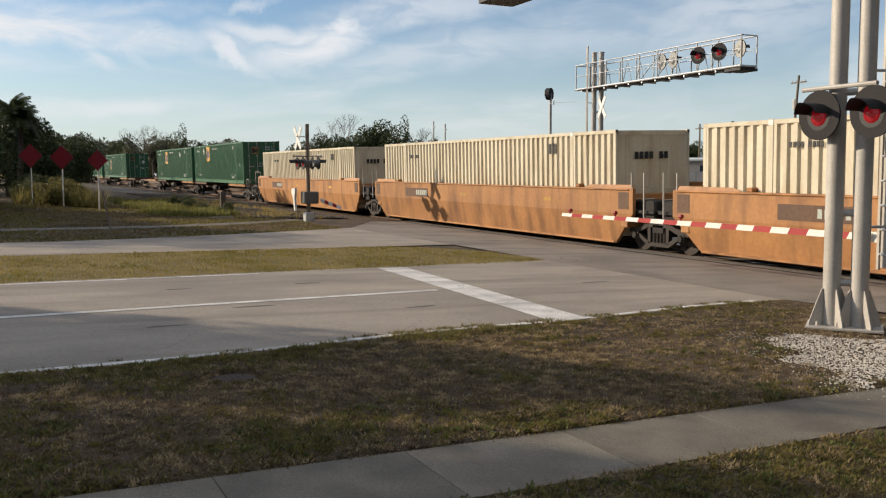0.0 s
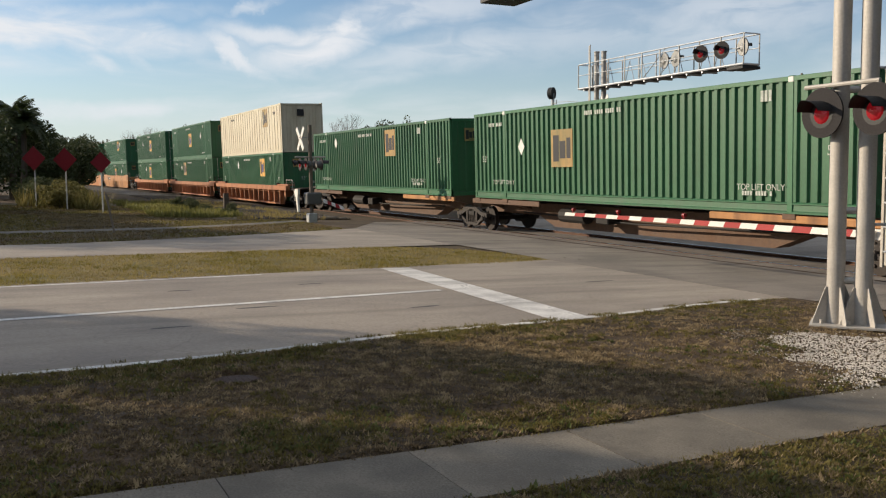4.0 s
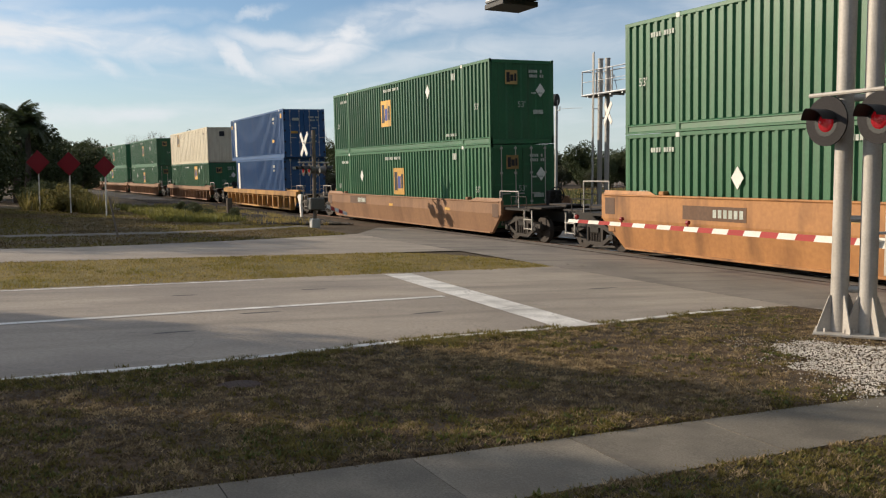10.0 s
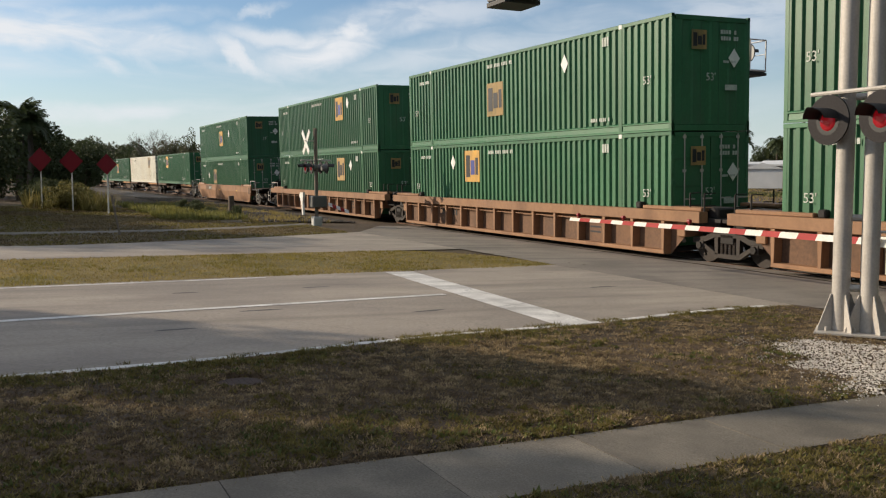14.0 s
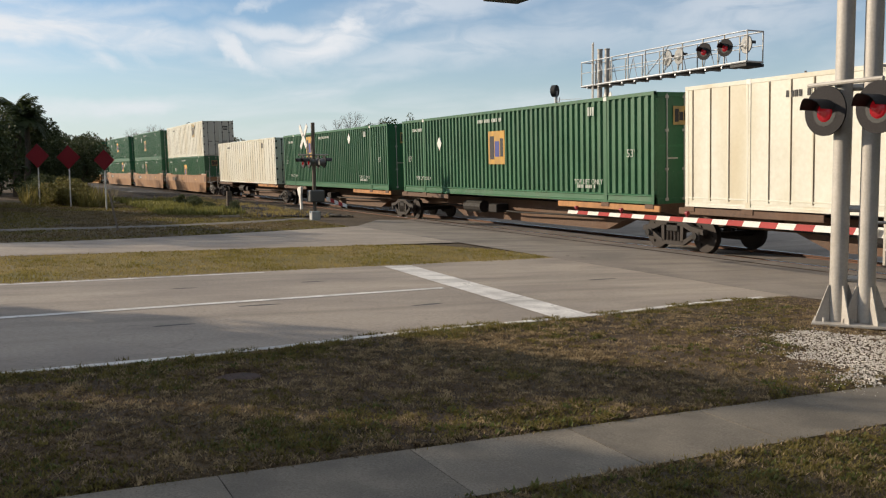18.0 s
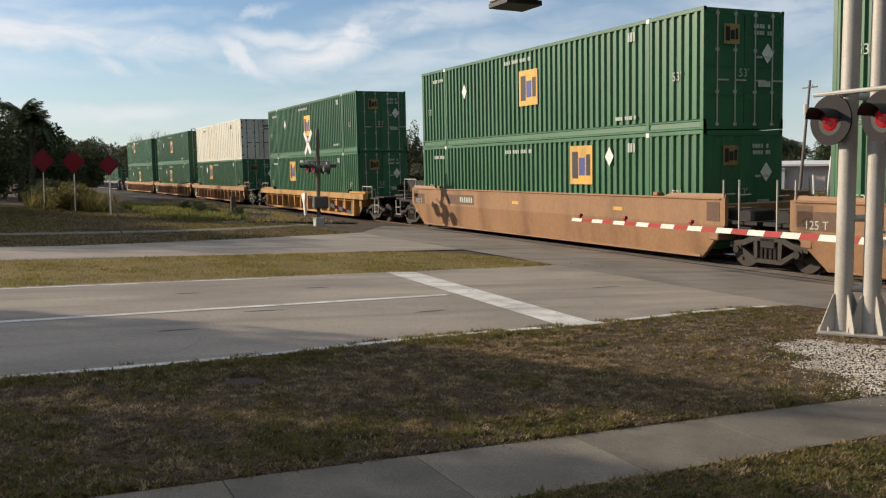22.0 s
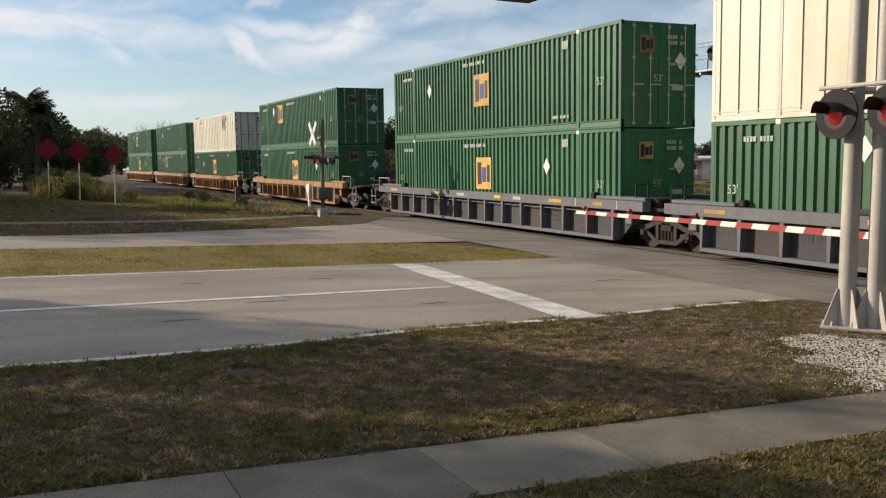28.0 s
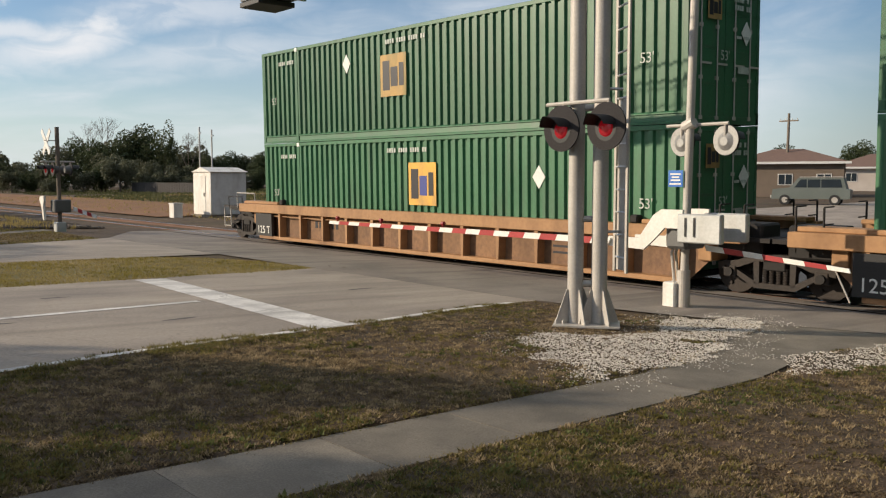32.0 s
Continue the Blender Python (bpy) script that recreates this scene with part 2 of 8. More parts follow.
# ---- materials ----
def surface(name, colour, colour2=None, rough=0.6, metal=0.0, grain=40.0, blotch=1.2, amount=0.5, bump=0.1, bump_size=None,
            stretch=(1, 1, 1), vary=0.0, dirt=None, dirt_amount=0.0, dirt_scale=2.5, spec=0.4, coords="Object", rough_vary=0.12):
    """A worn surface: two scales of colour, streaks of dirt, fine relief and a spread of gloss."""
    mt = bpy.data.materials.new(name)
    mt.use_nodes = True
    nt = mt.node_tree
    N, L = nt.nodes.new, nt.links.new
    bs = nt.nodes["Principled BSDF"]
    colour2 = colour2 or tuple(c * 0.72 for c in colour)
    tc = N("ShaderNodeTexCoord")
    mp = N("ShaderNodeMapping")
    mp.inputs["Scale"].default_value = stretch
    if coords == "World":
        ge = N("ShaderNodeNewGeometry")
        L(ge.outputs["Position"], mp.inputs[0])
    else:
        L(tc.outputs[coords], mp.inputs[0])
    oi = N("ShaderNodeObjectInfo")
    ad = N("ShaderNodeVectorMath"); ad.operation = "ADD"
    sc = N("ShaderNodeVectorMath"); sc.operation = "SCALE"; sc.inputs[3].default_value = 37.0
    L(oi.outputs["Random"], sc.inputs[0])
    L(mp.outputs[0], ad.inputs[0])
    if coords != "World":
        L(sc.outputs[0], ad.inputs[1])
    big, fine = N("ShaderNodeTexNoise"), N("ShaderNodeTexNoise")
    big.inputs["Scale"].default_value, big.inputs["Detail"].default_value = blotch, 5
    fine.inputs["Scale"].default_value, fine.inputs["Detail"].default_value = grain, 4
    L(ad.outputs[0], big.inputs[0]); L(ad.outputs[0], fine.inputs[0])
    mixf = N("ShaderNodeMath"); mixf.operation = "MULTIPLY_ADD"
    mixf.inputs[1].default_value, mixf.inputs[2].default_value = 0.55, 0.0
    L(fine.outputs[0], mixf.inputs[0])
    sm = N("ShaderNodeMath"); sm.operation = "MULTIPLY_ADD"; sm.inputs[1].default_value = 0.6
    L(big.outputs[0], sm.inputs[0]); L(mixf.outputs[0], sm.inputs[2])
    rp = N("ShaderNodeMapRange")
    rp.inputs[1].default_value, rp.inputs[2].default_value = 0.57 - 0.35 * (1.05 - amount), 0.57 + 0.35 * (1.05 - amount)
    L(sm.outputs[0], rp.inputs[0])
    mx = N("ShaderNodeMix"); mx.data_type = "RGBA"
    mx.inputs[6].default_value, mx.inputs[7].default_value = (*colour2, 1), (*colour, 1)
    L(rp.outputs[0], mx.inputs[0])
    out = mx.outputs[2]
    if dirt:
        dn = N("ShaderNodeTexNoise")
        dn.inputs["Scale"].default_value, dn.inputs["Detail"].default_value = dirt_scale, 7
        dm = N("ShaderNodeMapping"); dm.inputs["Scale"].default_value = (1, 1, 0.22)
        L(ad.outputs[0], dm.inputs[0]); L(dm.outputs[0], dn.inputs[0])
        dr = N("ShaderNodeMapRange")
        dr.inputs[1].default_value, dr.inputs[2].default_value, dr.inputs[4].default_value = 0.48, 0.72, dirt_amount
        L(dn.outputs[0], dr.inputs[0])
        m2 = N("ShaderNodeMix"); m2.data_type = "RGBA"
        m2.inputs[7].default_value = (*dirt, 1)
        L(dr.outputs[0], m2.inputs[0]); L(out, m2.inputs[6])
        out = m2.outputs[2]
    if vary:
        hs = N("ShaderNodeHueSaturation")
        vr = N("ShaderNodeMapRange"); vr.inputs[3].default_value, vr.inputs[4].default_value = 1 - vary, 1 + vary
        L(oi.outputs["Random"], vr.inputs[0]); L(vr.outputs[0], hs.inputs["Value"]); L(out, hs.inputs["Color"])
        out = hs.outputs[0]
    L(out, bs.inputs["Base Color"])
    rr = N("ShaderNodeMapRange")
    rr.inputs[3].default_value, rr.inputs[4].default_value = max(0.05, rough - rough_vary), min(1, rough + rough_vary)
    L(big.outputs[0], rr.inputs[0]); L(rr.outputs[0], bs.inputs["Roughness"])
    bs.inputs["Metallic"].default_value = metal
    bs.inputs["Specular IOR Level"].default_value = spec
    if bump:
        bp = N("ShaderNodeBump")
        bp.inputs["Strength"].default_value, bp.inputs["Distance"].default_value = bump, 0.02
        src = fine
        if bump_size:
            src = N("ShaderNodeTexNoise"); src.inputs["Scale"].default_value, src.inputs["Detail"].default_value = bump_size, 5
            L(ad.outputs[0], src.inputs[0])
        L(src.outputs[0], bp.inputs["Height"]); L(bp.outputs[0], bs.inputs["Normal"])
    return mt


def leafy(name, colour, colour2, rough=0.6, glow=0.25, scale=0.9, spots=0.5, contrast=1.4):
    """Leaves and blades: each clump its own shade, a little light through them."""
    mt = bpy.data.materials.new(name)
    mt.use_nodes = True
    nt = mt.node_tree
    N, L = nt.nodes.new, nt.links.new
    bs = nt.nodes["Principled BSDF"]
    ge = N("ShaderNodeNewGeometry")
    no = N("ShaderNodeTexNoise"); no.inputs["Scale"].default_value, no.inputs["Detail"].default_value = scale, 4
    L(ge.outputs["Position"], no.inputs[0])
    ma = N("ShaderNodeMath"); ma.operation = "MULTIPLY_ADD"; ma.inputs[1].default_value = spots
    L(ge.outputs["Random Per Island"], ma.inputs[0])
    mu = N("ShaderNodeMath"); mu.operation = "MULTIPLY_ADD"; mu.inputs[1].default_value, mu.inputs[2].default_value = contrast, 0.25 - 0.5 * contrast
    L(no.outputs[0], mu.inputs[0]); L(mu.outputs[0], ma.inputs[2])
    mx = N("ShaderNodeMix"); mx.data_type = "RGBA"
    mx.inputs[6].default_value, mx.inputs[7].default_value = (*colour, 1), (*colour2, 1)
    L(ma.outputs[0], mx.inputs[0]); L(mx.outputs[2], bs.inputs["Base Color"])
    bs.inputs["Roughness"].default_value = rough
    bs.inputs["Specular IOR Level"].default_value = 0.25
    bs.inputs["Transmission Weight"].default_value = 0.0
    if glow:
        tr, ms = N("ShaderNodeBsdfTranslucent"), N("ShaderNodeMixShader")
        ms.inputs[0].default_value = glow
        L(mx.outputs[2], tr.inputs[0]); L(bs.outputs[0], ms.inputs[1]); L(tr.outputs[0], ms.inputs[2])
        L(ms.outputs[0], nt.nodes["Material Output"].inputs[0])
    return mt


def glowing(name, colour, strength, base=None):
    mt = bpy.data.materials.new(name)
    mt.use_nodes = True
    bs = mt.node_tree.nodes["Principled BSDF"]
    bs.inputs["Base Color"].default_value = (*(base or colour), 1)
    bs.inputs["Roughness"].default_value = 0.25
    bs.inputs["Emission Color"].default_value, bs.inputs["Emission Strength"].default_value = (*colour, 1), strength
    return mt


M = {}
M["green"] = surface("container_green", (0.037, 0.148, 0.066), (0.024, 0.104, 0.047), 0.46, spec=0.45, grain=14, blotch=0.8, amount=0.4, bump=0.04,
                     vary=0.16, dirt=(0.07, 0.10, 0.07), dirt_amount=0.35)
M["cream"] = surface("container_cream", (0.67, 0.61, 0.465), (0.56, 0.50, 0.37), 0.55, grain=12, blotch=0.7, amount=0.45, bump=0.04, vary=0.07,
                     dirt=(0.30, 0.20, 0.10), dirt_amount=0.45)
M["white_box"] = surface("container_white", (0.70, 0.69, 0.605), (0.585, 0.57, 0.48), 0.5, grain=12, blotch=0.6, amount=0.45, bump=0.03, vary=0.06,
                         dirt=(0.46, 0.36, 0.18), dirt_amount=0.55, dirt_scale=0.55)
M["blue_box"] = surface("container_blue", (0.024, 0.098, 0.250), (0.016, 0.068, 0.185), 0.5, grain=14, blotch=0.8, amount=0.4, bump=0.04, vary=0.05,
                        dirt=(0.10, 0.12, 0.18), dirt_amount=0.3)
M["seal_dark"] = surface("dark_fittings", (0.030, 0.030, 0.030), rough=0.6, grain=30, bump=0.1)
M["paint_white"] = surface("white_paint", (0.78, 0.78, 0.74), (0.62, 0.62, 0.58), 0.6, grain=60, blotch=4, bump=0.02)
M["stencil"] = surface("stencil_paint", (0.50, 0.53, 0.48), (0.34, 0.38, 0.33), 0.7, grain=40, blotch=5, amount=0.8, bump=0.0)
M["logo_yellow"] = surface("logo_yellow", (0.70, 0.39, 0.06), (0.50, 0.28, 0.06), 0.6, grain=30, blotch=2, bump=0.02, vary=0.3, dirt=(0.24, 0.17, 0.09), dirt_amount=0.7)
M["logo_faded"] = surface("logo_faded", (0.42, 0.27, 0.095), (0.28, 0.185, 0.075), 0.65, grain=30, blotch=3, bump=0.02, vary=0.3, dirt=(0.06, 0.10, 0.05), dirt_amount=0.7)
M["housing"] = surface("lamp_housing", (0.13, 0.13, 0.127), (0.09, 0.09, 0.088), 0.5, metal=0.2, grain=25, bump=0.03)
M["housing_pale"] = surface("lamp_back_grey", (0.30, 0.30, 0.29), (0.20, 0.20, 0.195), 0.5, metal=0.3, grain=25, bump=0.03)
M["rusty_iron"] = surface("rusty_iron", (0.075, 0.042, 0.028), (0.04, 0.026, 0.02), 0.85, grain=30, blotch=6, bump=0.4)
M["fence_dark"] = surface("weathered_boards", (0.085, 0.078, 0.072), (0.055, 0.05, 0.046), 0.9, grain=20, bump=0.2)
M["logo_black"] = surface("logo_black", (0.025, 0.025, 0.03), rough=0.5, bump=0.0)
M["logo_blue"] = surface("logo_blue", (0.05, 0.07, 0.28), (0.04, 0.05, 0.2), 0.5, bump=0.0)
RUST = (0.10, 0.045, 0.022)
M["well_orange"] = surface("well_car_orange", (0.44, 0.21, 0.072), (0.33, 0.148, 0.052), 0.6, grain=10, blotch=0.8, amount=0.55, bump=0.06, vary=0.10,
                           dirt=RUST, dirt_amount=0.75, dirt_scale=1.8)
M["well_red"] = surface("well_car_red_brown", (0.45, 0.185, 0.075), (0.33, 0.125, 0.055), 0.65, grain=10, blotch=0.6, amount=0.4, bump=0.06, vary=0.10,
                        dirt=RUST, dirt_amount=0.6, dirt_scale=1.4)
M["well_brown"] = surface("well_car_brown", (0.31, 0.168, 0.085), (0.22, 0.115, 0.06), 0.65, grain=10, blotch=0.6, amount=0.4, bump=0.06, vary=0.08,
                          dirt=RUST, dirt_amount=0.5, dirt_scale=1.4)
M["well_tan"] = surface("well_car_tan", (0.41, 0.23, 0.105), (0.28, 0.148, 0.068), 0.65, grain=10, blotch=0.6, amount=0.4, bump=0.06, vary=0.08,
                         dirt=RUST, dirt_amount=0.55, dirt_scale=1.4)
M["well_peeled"] = surface("well_car_peeled", (0.52, 0.225, 0.07), (0.38, 0.15, 0.05), 0.65, grain=10, blotch=0.6, amount=0.4, bump=0.1,
                            dirt=(0.36, 0.31, 0.24), dirt_amount=0.95, dirt_scale=0.55)
M["stain"] = surface("tan_stain", (0.66, 0.58, 0.40), (0.58, 0.48, 0.31), 0.6, grain=10, blotch=0.9, amount=0.6, bump=0.03, dirt=(0.45, 0.33, 0.16), dirt_amount=0.5, dirt_scale=0.9)
# dark seam colour with the shadow line of the battens painted in
M["seam_shade"] = surface("panel_seam", (0.13, 0.095, 0.06), rough=0.8, grain=20, bump=0.0)
M["bare_soil"] = surface("bare_brown_soil", (0.25, 0.122, 0.050), (0.16, 0.080, 0.036), 0.95, grain=12, blotch=0.25, amount=0.6, bump=0.6, bump_size=6, coords="World")
M["patch_dark"] = surface("road_patch", (0.13, 0.12, 0.11), rough=0.9, grain=40, bump=0.4, coords="World")
M["well_yellow"] = surface("well_car_yellow", (0.50, 0.275, 0.078), (0.37, 0.195, 0.057), 0.62, grain=10, blotch=0.6, amount=0.4, bump=0.05, vary=0.06,
                           dirt=RUST, dirt_amount=0.65, dirt_scale=1.4)
M["well_dull"] = surface("well_car_dull_brown", (0.335, 0.185, 0.09), (0.235, 0.125, 0.062), 0.65, grain=10, blotch=0.6, amount=0.45, bump=0.06, vary=0.06,
                         dirt=RUST, dirt_amount=0.6, dirt_scale=1.1)
M["well_grey"] = surface("well_car_grey", (0.155, 0.16, 0.185), (0.105, 0.11, 0.125), 0.6, grain=10, blotch=0.6, amount=0.4, bump=0.05,
                         dirt=(0.10, 0.07, 0.05), dirt_amount=0.5)
# webs: darker and duller than the chords and ribs they lie between
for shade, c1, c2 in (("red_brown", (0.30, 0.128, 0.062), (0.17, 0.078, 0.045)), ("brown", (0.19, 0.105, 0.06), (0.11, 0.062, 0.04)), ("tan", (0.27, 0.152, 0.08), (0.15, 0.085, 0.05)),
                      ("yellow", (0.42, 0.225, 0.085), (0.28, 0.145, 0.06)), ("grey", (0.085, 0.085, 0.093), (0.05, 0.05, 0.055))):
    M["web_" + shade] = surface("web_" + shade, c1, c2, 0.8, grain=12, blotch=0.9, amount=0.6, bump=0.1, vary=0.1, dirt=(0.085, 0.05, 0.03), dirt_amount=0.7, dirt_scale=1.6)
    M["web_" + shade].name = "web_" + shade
M["spine_brown"] = surface("spine_brown", (0.15, 0.085, 0.05), (0.085, 0.05, 0.034), 0.7, grain=12, blotch=0.7, bump=0.08, dirt=RUST, dirt_amount=0.6)
M["truck"] = surface("truck_iron", (0.024, 0.020, 0.018), (0.012, 0.011, 0.010), 0.75, grain=25, blotch=2, bump=0.15)
M["truck_frame"] = surface("cast_side_frame", (0.052, 0.042, 0.035), (0.022, 0.018, 0.016), 0.75, grain=25, blotch=3, bump=0.2)
M["wheel"] = surface("wheel_steel", (0.045, 0.035, 0.029), (0.024, 0.019, 0.017), 0.6, metal=0.3, grain=30, bump=0.1)
M["galv"] = surface("galvanised_steel", (0.50, 0.47, 0.425), (0.38, 0.355, 0.325), 0.55, metal=0.1, grain=35, blotch=3, bump=0.04, dirt=(0.28, 0.24, 0.18), dirt_amount=0.35)
M["alu"] = surface("aluminium_arm", (0.60, 0.61, 0.62), (0.48, 0.49, 0.5), 0.4, metal=0.6, grain=30, blotch=3, bump=0.03)
M["black"] = surface("black_hood", (0.018, 0.018, 0.019), (0.03, 0.03, 0.03), 0.62, grain=40, bump=0.06)
M["disc"] = surface("black_disc", (0.040, 0.037, 0.038), (0.026, 0.024, 0.024), 0.8, spec=0.2, grain=40, bump=0.05)
M["red_lamp"] = glowing("red_lamp", (0.85, 0.02, 0.03), 0.12, (0.22, 0.006, 0.012))
M["red_dim"] = glowing("red_lens_unlit", (0.30, 0.01, 0.01), 0.08, (0.22, 0.012, 0.012))
M["gate_white"] = surface("gate_white", (0.82, 0.80, 0.76), (0.68, 0.66, 0.60), 0.45, grain=30, blotch=3, bump=0.02)
M["gate_red"] = surface("gate_red", (0.40, 0.030, 0.030), (0.30, 0.026, 0.026), 0.45, grain=30, blotch=3, bump=0.02)
M["mech_white"] = surface("mechanism_white", (0.80, 0.78, 0.73), (0.64, 0.61, 0.55), 0.5, grain=25, blotch=3, bump=0.03, dirt=(0.3, 0.24, 0.17), dirt_amount=0.35)
M["mech_grey"] = surface("mechanism_grey", (0.50, 0.51, 0.50), (0.38, 0.39, 0.38), 0.5, metal=0.3, grain=25, blotch=3, bump=0.03, dirt=(0.2, 0.17, 0.13), dirt_amount=0.3)
M["sign_red"] = surface("sign_red", (0.27, 0.012, 0.018), (0.20, 0.010, 0.014), 0.5, grain=20, bump=0.0)
M["sign_blue"] = surface("sign_blue", (0.03, 0.17, 0.55), (0.03, 0.13, 0.45), 0.4, grain=20, bump=0.0)
M["wood_grey"] = surface("weathered_wood", (0.22, 0.18, 0.14), (0.12, 0.10, 0.08), 0.85, grain=18, blotch=2, bump=0.4, stretch=(6, 6, 1))
M["tie"] = surface("tie_wood", (0.11, 0.085, 0.065), (0.06, 0.048, 0.04), 0.9, grain=12, blotch=2, bump=0.5, stretch=(6, 1, 6), vary=0.2)
M["rail_side"] = surface("rail_rust", (0.15, 0.075, 0.045), (0.10, 0.05, 0.035), 0.75, grain=20, bump=0.15)
M["rail_top"] = surface("rail_polished", (0.52, 0.50, 0.48), rough=0.22, metal=1.0, grain=60, bump=0.02)
M["ballast"] = surface("ballast", (0.23, 0.20, 0.175), (0.10, 0.088, 0.08), 0.9, grain=16, blotch=0.5, amount=0.8, bump=1.0, bump_size=13, coords="World")
M["ballast_dark"] = surface("dirty_ballast", (0.155, 0.132, 0.112), (0.06, 0.052, 0.046), 0.95, grain=11, blotch=0.7, amount=0.85, bump=1.0, bump_size=8, coords="World",
                            dirt=(0.16, 0.115, 0.06), dirt_amount=0.7, dirt_scale=0.9)
M["road"] = surface("road_old_asphalt", (0.41, 0.352, 0.288), (0.245, 0.21, 0.176), 0.85, grain=55, blotch=0.6, amount=0.62, stretch=(1.0, 0.45, 1.0), bump=0.35, bump_size=90, coords="World",
                    dirt=(0.20, 0.17, 0.15), dirt_amount=0.7, dirt_scale=0.8, spec=0.3)
M["road_new"] = surface("crossing_asphalt", (0.30, 0.26, 0.22), (0.185, 0.16, 0.138), 0.85, grain=55, blotch=0.5, amount=0.6, bump=0.35, bump_size=90, coords="World",
                        dirt=(0.10, 0.09, 0.085), dirt_amount=0.45, dirt_scale=0.6, spec=0.3)
M["concrete"] = surface("sidewalk_concrete", (0.225, 0.195, 0.152), (0.125, 0.108, 0.085), 0.88, grain=70, blotch=1.5, amount=0.7, bump=0.18, bump_size=90, vary=0.14,
                        dirt=(0.11, 0.095, 0.075), dirt_amount=0.75, dirt_scale=2.2)
M["joint"] = surface("joint_dirt", (0.035, 0.028, 0.022), rough=0.95, grain=40, bump=0.3)
M["line"] = surface("road_paint", (0.78, 0.75, 0.70), (0.62, 0.59, 0.55), 0.7, grain=30, blotch=2.2, amount=0.8, bump=0.1, coords="World",
                    dirt=(0.40, 0.37, 0.34), dirt_amount=0.6, dirt_scale=3.0)
M["soil"] = surface("dry_lawn_soil", (0.110, 0.070, 0.039), (0.046, 0.031, 0.018), 0.95, grain=20, blotch=0.45, amount=0.7, bump=0.8, bump_size=30, coords="World",
                    dirt=(0.055, 0.052, 0.018), dirt_amount=0.5, dirt_scale=0.35)
M["turf"] = surface("dry_turf", (0.225, 0.172, 0.068), (0.125, 0.100, 0.040), 0.95, grain=14, blotch=0.5, amount=0.7, bump=0.8, bump_size=25, coords="World",
                    dirt=(0.095, 0.100, 0.030), dirt_amount=0.6, dirt_scale=0.4)
M["verge_turf"] = surface("verge_turf", (0.135, 0.095, 0.046), (0.060, 0.046, 0.024), 0.95, grain=14, blotch=0.4, amount=0.7, bump=0.8, bump_size=20, coords="World",
                          dirt=(0.060, 0.066, 0.022), dirt_amount=0.6, dirt_scale=0.4)
M["stone"] = surface("white_stone", (0.70, 0.655, 0.58), (0.42, 0.38, 0.33), 0.85, grain=20, blotch=4, bump=0.2, vary=0.2)

def travelled(mt, cracks, streaks):
    """Adds fine cracks and dark wheel and oil streaks along the road."""
    nt = mt.node_tree
    N, L = nt.nodes.new, nt.links.new
    bs = nt.nodes["Principled BSDF"]
    base = bs.inputs["Base Color"].links[0].from_socket
    ge = N("ShaderNodeNewGeometry")
    wob = N("ShaderNodeTexNoise"); wob.inputs["Scale"].default_value, wob.inputs["Detail"].default_value = 1.6, 5
    L(ge.outputs["Position"], wob.inputs[0])
    add = N("ShaderNodeVectorMath"); add.operation = "MULTIPLY_ADD"; add.inputs[1].default_value = (0.7, 0.7, 0)
    L(wob.outputs["Color"], add.inputs[0]); L(ge.outputs["Position"], add.inputs[2])
    vo = N("ShaderNodeTexVoronoi"); vo.feature = "DISTANCE_TO_EDGE"; vo.inputs["Scale"].default_value = 0.8
    L(add.outputs[0], vo.inputs[0])
    cr = N("ShaderNodeMapRange")
    cr.inputs[1].default_value, cr.inputs[2].default_value, cr.inputs[3].default_value, cr.inputs[4].default_value = 0.004, 0.014, cracks, 0.0
    L(vo.outputs["Distance"], cr.inputs[0])
    mp = N("ShaderNodeMapping")
    mp.inputs["Rotation"].default_value = (0, 0, radians(-10)); mp.inputs["Scale"].default_value = (2.2, 0.16, 1)
    L(ge.outputs["Position"], mp.inputs[0])
    st = N("ShaderNodeTexNoise"); st.inputs["Scale"].default_value, st.inputs["Detail"].default_value = 1.0, 6
    L(mp.outputs[0], st.inputs[0])
    sr = N("ShaderNodeMapRange"); sr.inputs[1].default_value, sr.inputs[2].default_value, sr.inputs[4].default_value = 0.50, 0.72, streaks
    L(st.outputs[0], sr.inputs[0])
    mxm = N("ShaderNodeMath"); mxm.operation = "MAXIMUM"
    L(cr.outputs[0], mxm.inputs[0]); L(sr.outputs[0], mxm.inputs[1])
    mx = N("ShaderNodeMix"); mx.data_type = "RGBA"; mx.inputs[7].default_value = (0.085, 0.075, 0.066, 1)
    L(mxm.outputs[0], mx.inputs[0]); L(base, mx.inputs[6]); L(mx.outputs[2], bs.inputs["Base Color"])


travelled(M["road"], 0.16, 0.30)
travelled(M["road_new"], 0.14, 0.55)
travelled(M["line"], 0.35, 0.45)

# ---- the lie of the land ----
TRACK_Y, CANT = 1.30, 0.023          # middle of the track; rise of the far rail
BEND_AT, BEND = -28.0, 0.00088       # the track bends towards the near side behind this point


def clamp(v, a, b):
    return max(a, min(b, v))


def fall(x):
    """The grade along the track."""
    return -0.0066 * clamp(x, -130, 60)


def ground_z(x, y):
    if y < 2:
        c = -0.0305 * max(y, -45.0)
    elif y < 14:
        c = -0.061 + (y - 2) / 12 * 0.16
    else:
        c = 0.10 + min(y - 14, 76) / 76 * 0.9
    return -0.011 + fall(x) + c


def rail_z(x):
    return 0.035 + fall(x)


